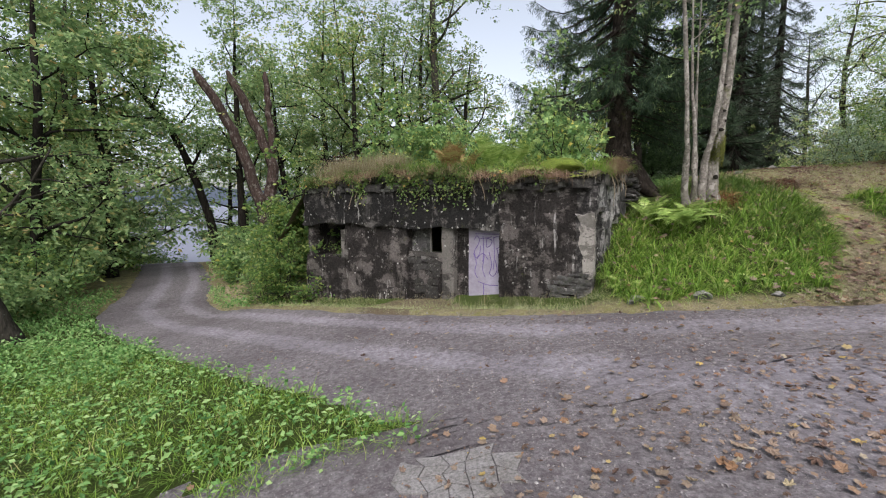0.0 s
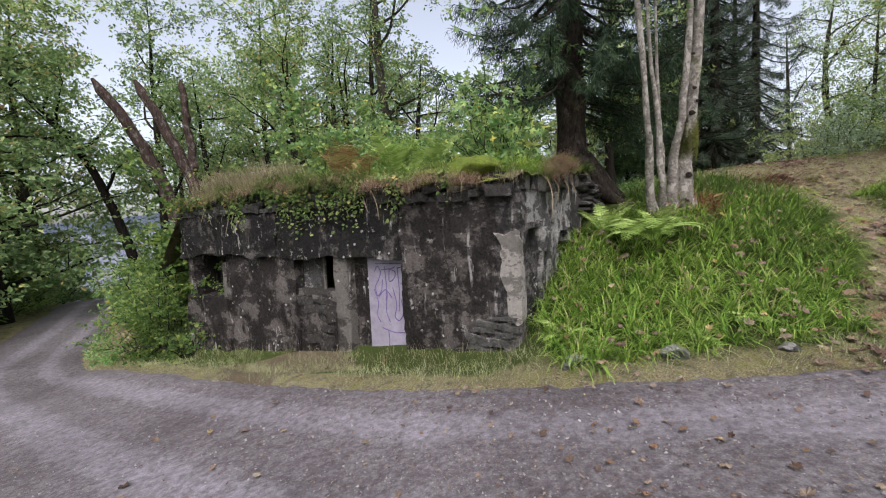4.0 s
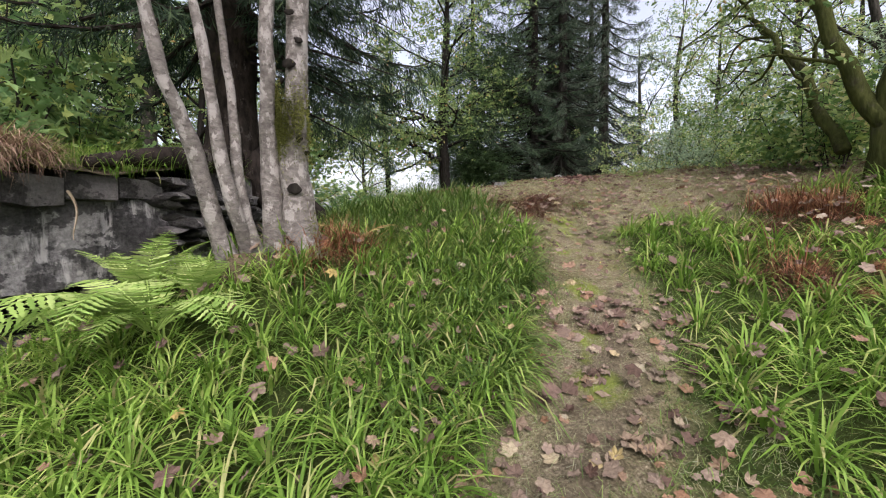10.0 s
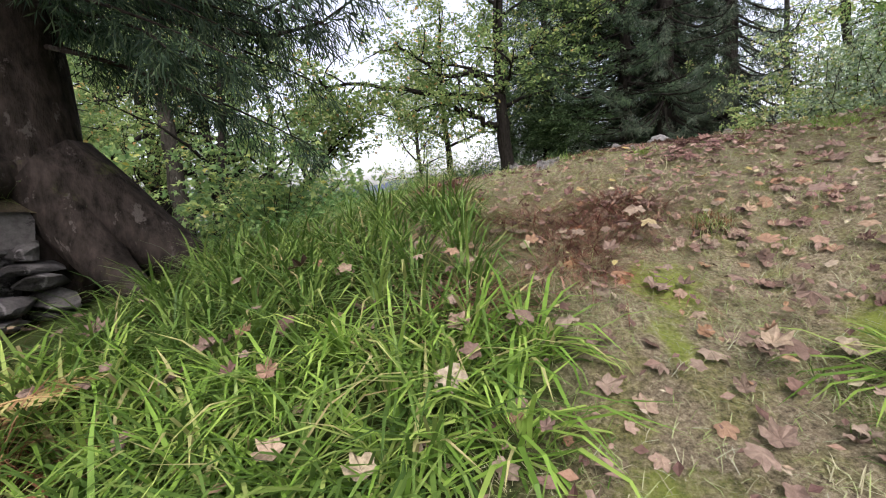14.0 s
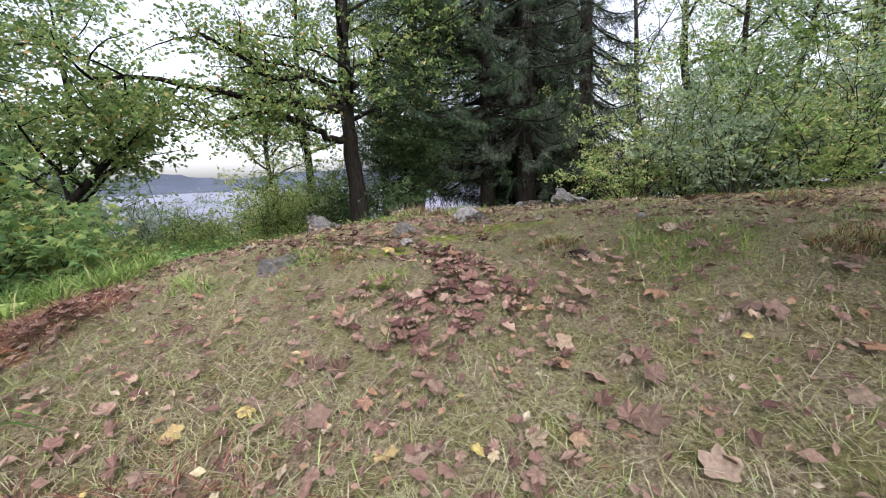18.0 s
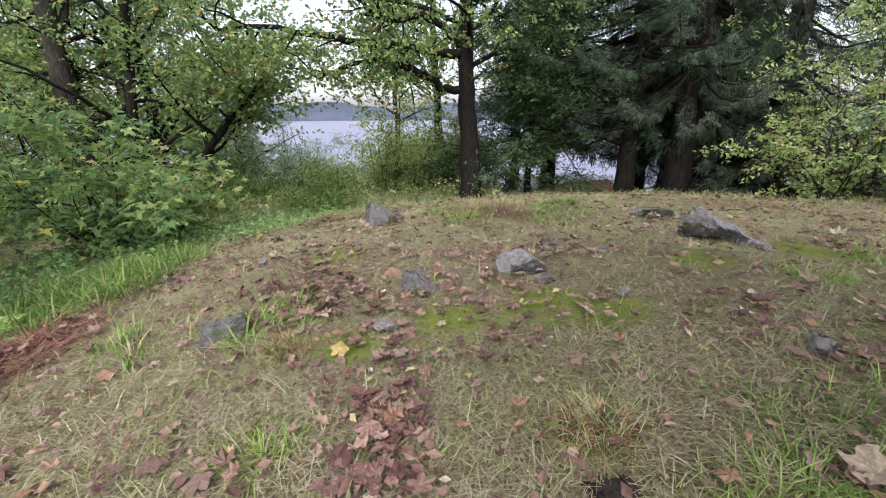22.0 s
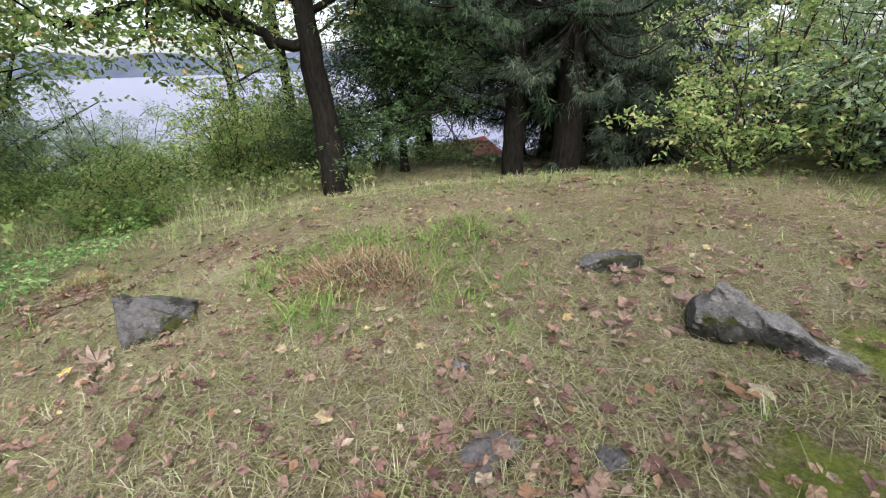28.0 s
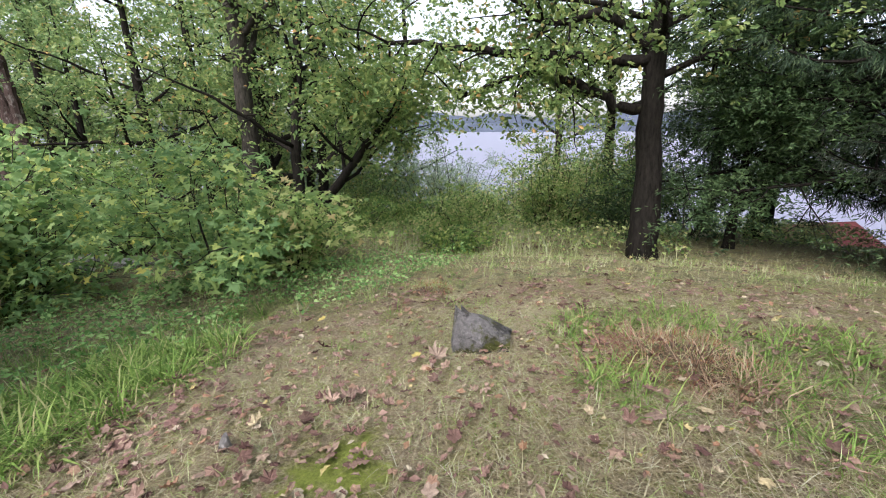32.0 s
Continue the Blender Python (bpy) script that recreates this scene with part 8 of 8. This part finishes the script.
lit_tiny = pick(26000, -3, 12, 0.5, 7, lambda x, y: on_road(x, y) * (0.08 + 0.35 * np.clip((x + 0.5) / 3, 0, 1)))
fallen("leaf_scraps", lit_tiny, 0.022, LITTER, [KITE], "small leaf scraps strewn on the gravel", 849, lift=0.008)

# broken asphalt at the road's corner
broken = thing("broken_asphalt", pose(0.12, 2.78, float(height(0.12, 2.78)) + 0.012), "cracked pale grey patch of old asphalt on the gravel", "asphalt")
rb = np.random.default_rng(852)
grid = np.array([[((ix - 2.5) * 0.17 + rb.normal() * 0.035, (iy - 2) * 0.15 + rb.normal() * 0.03) for iy in range(5)] for ix in range(6)])
for ix in range(5):
    for iy in range(4):
        q = np.array([grid[ix, iy], grid[ix + 1, iy], grid[ix + 1, iy + 1], grid[ix, iy + 1]])
        c = q.mean(axis=0)
        if math.hypot(c[0] / 0.42, c[1] / 0.3) > 1:
            continue
        q = c + (q - c) * 0.95
        bm = bmesh.new()
        top = [bm.verts.new((x_, y_, 0.018 + float(height(0.12 + x_, 2.78 + y_) - height(0.12, 2.78)))) for x_, y_ in q]
        low_ = [bm.verts.new((v_.co.x, v_.co.y, v_.co.z - 0.05)) for v_ in top]
        bm.faces.new(top)
        for a in range(4):
            bm.faces.new((low_[a], low_[(a + 1) % 4], top[(a + 1) % 4], top[a]))
        part("slab", bm, ASPHALT, broken)

# loose gravel on the road
rp_ = np.random.default_rng(850)
gp = pick(16000, -5, 12, 0, 8.5, lambda x, y: on_road(x, y) * (0.2 + 0.5 * (fractal(x, y, 0.9, 5.0) > 0.1)))
n = len(gp)
OCTA = ([(1, 0, 0), (0, 1, 0), (-1, 0, 0), (0, -1, 0), (0, 0, 0.7), (0, 0, -0.7)], [(0, 1, 4), (1, 2, 4), (2, 3, 4), (3, 0, 4), (1, 0, 5), (2, 1, 5), (3, 2, 5), (0, 3, 5)])
v, f = scatter(OCTA[0], [np.array(OCTA[1])], np.concatenate([gp, (height(gp[:, 0], gp[:, 1]) + 0.023)[:, None]], axis=1), frames_of(rp_.normal(size=(n, 3)), rp_), np.stack([rp_.uniform(0.006, 0.016, n), rp_.uniform(0.006, 0.018, n), rp_.uniform(0.005, 0.012, n)], axis=-1))
tagged(new("loose_gravel", mesh_of("loose_gravel", v, f, PEBBLE)), "loose pale gravel on the road", "gravel", kind="stuff")

# small scraps of leaf and straw over mound and path
scraps = pick(34000, 6.5, 16, 8, 18, lambda x, y: 0.45 * np.maximum(mound(x, y), 0.8 * (path_distance(x, y) < 0.8)) * (0.6 + 0.4 * (fractal(x, y, 0.5, 7.0) > 0)))
SCRAPS = [([(x, y, z + c * x) for x, y, z in KITE[0]], KITE[1]) for c in (0.3, -0.4)]
fallen("leaf_scraps", scraps, 0.036, LITTER_RED, SCRAPS, "small brown scraps of leaf and straw on the mound", 861, lift=0.03)

# heaps of withered fern stems
heaps = []
for x, y, r in HEAPS:
    q = np.random.default_rng(int(x * 100)).normal(size=(60, 2)) * r * 0.55
    heaps.append(q + (x, y))
heaps = np.vstack(heaps)
grass_clumps("withered_stems", heaps, 22, 0.22, FERN_RED, "flattened red-brown withered fern stems", 862, 0.026, 0.05, (0.3, 0.9), 0.35, lay=0.95, short=True)
red = np.vstack([np.random.default_rng(900 + k).normal(size=(70, 2)) * r * 0.5 + (x, y) for k, (x, y, r) in enumerate(((8.45, 10.55, 0.3), (8.62, 10.72, 0.3), (8.8, 10.9, 0.25), (8.3, 10.85, 0.3), (7.74, 12.4, 0.24), (7.82, 12.66, 0.2), (7.76, 12.92, 0.22), (10.75, 8.75, 0.36), (9.6, 7.95, 0.26)))])
grass_clumps("withered_stems", red, 20, 0.2, FERN_RED, "dark red mat of withered fern stems", 864, 0.022, 0.05, (0.3, 0.9, 1.5), 0.4, lay=0.8, short=True)
up = np.array([(6.05, 9.2), (5.9, 9.1), (6.2, 9.3), (6.3, 9.15), (6.0, 9.35), (10.75, 8.75), (10.9, 8.6), (10.6, 8.9), (9.55, 8.0)])
up = np.vstack([up + np.random.default_rng(k).normal(size=up.shape) * 0.11 for k in range(7)])
grass_clumps("withered_stems", up, 36, 0.36, FERN_BROWN, "tangled upright stems of withered fern", 863, 0.02, 0.06, (0.6, 1.4, 2.2), 0.7)


tangle = np.vstack([np.array([(10.3, 15.45), (10.42, 15.38), (10.2, 15.55), (10.52, 15.3), (10.1, 15.5)]) + np.random.default_rng(70 + k).normal(size=(5, 2)) * 0.09 for k in range(6)])
grass_clumps("withered_stems", tangle, 26, 0.26, GRASS_RUST, "tangled dead stems on the tussock", 865, 0.02, 0.06, (0.8, 1.6, 2.4), 0.8)


# tussocks with a dark hollow
def tussock(x, y, s, label, seed):
    t = thing("tussock", pose(x, y, float(ground_z(x, y)) - 0.05), label, "tussock")
    part("mound", rock_bm(s, s * 0.9, s * 0.55, seed, 3, 0.35, 0.1), SOIL, t, "", True)
    rng = np.random.default_rng(seed)
    for nm, mat, n, L, w, tl in (("dead_grass", GRASS_DRY, 330, 0.09, 0.03, 1.2), ("withered_grass", FERN_BROWN, 420, 0.08, 0.04, 1.3), ("green_grass", GRASS_DARK, 240, 0.08, 0.04, 1.0)):
        a = rng.uniform(0, 2 * np.pi, n)
        r = s * 0.48 * np.sqrt(rng.uniform(0, 1, n))
        p = np.stack([np.cos(a) * r, np.sin(a) * r, 0.26 * s * np.sqrt(np.maximum(0, 1 - (r / (s * 0.5)) ** 2))], axis=-1)
        tilt = np.abs(rng.normal(size=n)) * tl
        a = a + rng.normal(size=n) * 1.3
        yv = np.stack([np.cos(a) * np.cos(tilt), np.sin(a) * np.cos(tilt), -np.sin(tilt)], axis=-1)
        zv = np.stack([np.cos(a) * np.sin(tilt), np.sin(a) * np.sin(tilt), np.cos(tilt)], axis=-1)
        v, f = blade_shape(1.6, w)
        mesh_part(nm, *scatter(v, [np.array(f)], p, np.stack([np.cross(yv, zv), yv, zv], axis=2), L * rng.uniform(0.6, 1.2, n)), mat, t)["kind"] = "stuff"
    return t


# a near-black lump stands in for the shade inside the first tussock's hollow
earth = tagged(part("hollow_shade", rock_bm(0.17, 0.12, 0.1, 33.0, 4, 0.8, 0.1), DARK_HOLLOW, None, "", True), "dark lump in place of the shaded hollow in the tussock", "soil")
earth.matrix_world = pose(10.55, 11.93, float(ground_z(10.55, 11.93)) - 0.002, 0, 0, 20)
tussock(10.58, 12.14, 0.3, "brown tussock with a dark hollow on the mound", 871)
tussock(10.28, 15.52, 0.7, "mossy tussock of withered brown stems", 872)
tussock(9.35, 12.6, 0.25, "small brown tussock beside red leaves", 873)
tussock(11.6, 11.3, 0.4, "brown tussock in the dry grass", 874)
tussock(13.0, 12.7, 0.5, "dark brown tussock at the mound's edge", 875)
tussock(9.2, 10.55, 0.25, "small dry tussock beside the path", 876)
tussock(7.6, 21.6, 0.6, "dark tussock on the slope under the oak", 877)
tussock(8.0, 16.6, 0.5, "low brown tussock on the slope", 878)
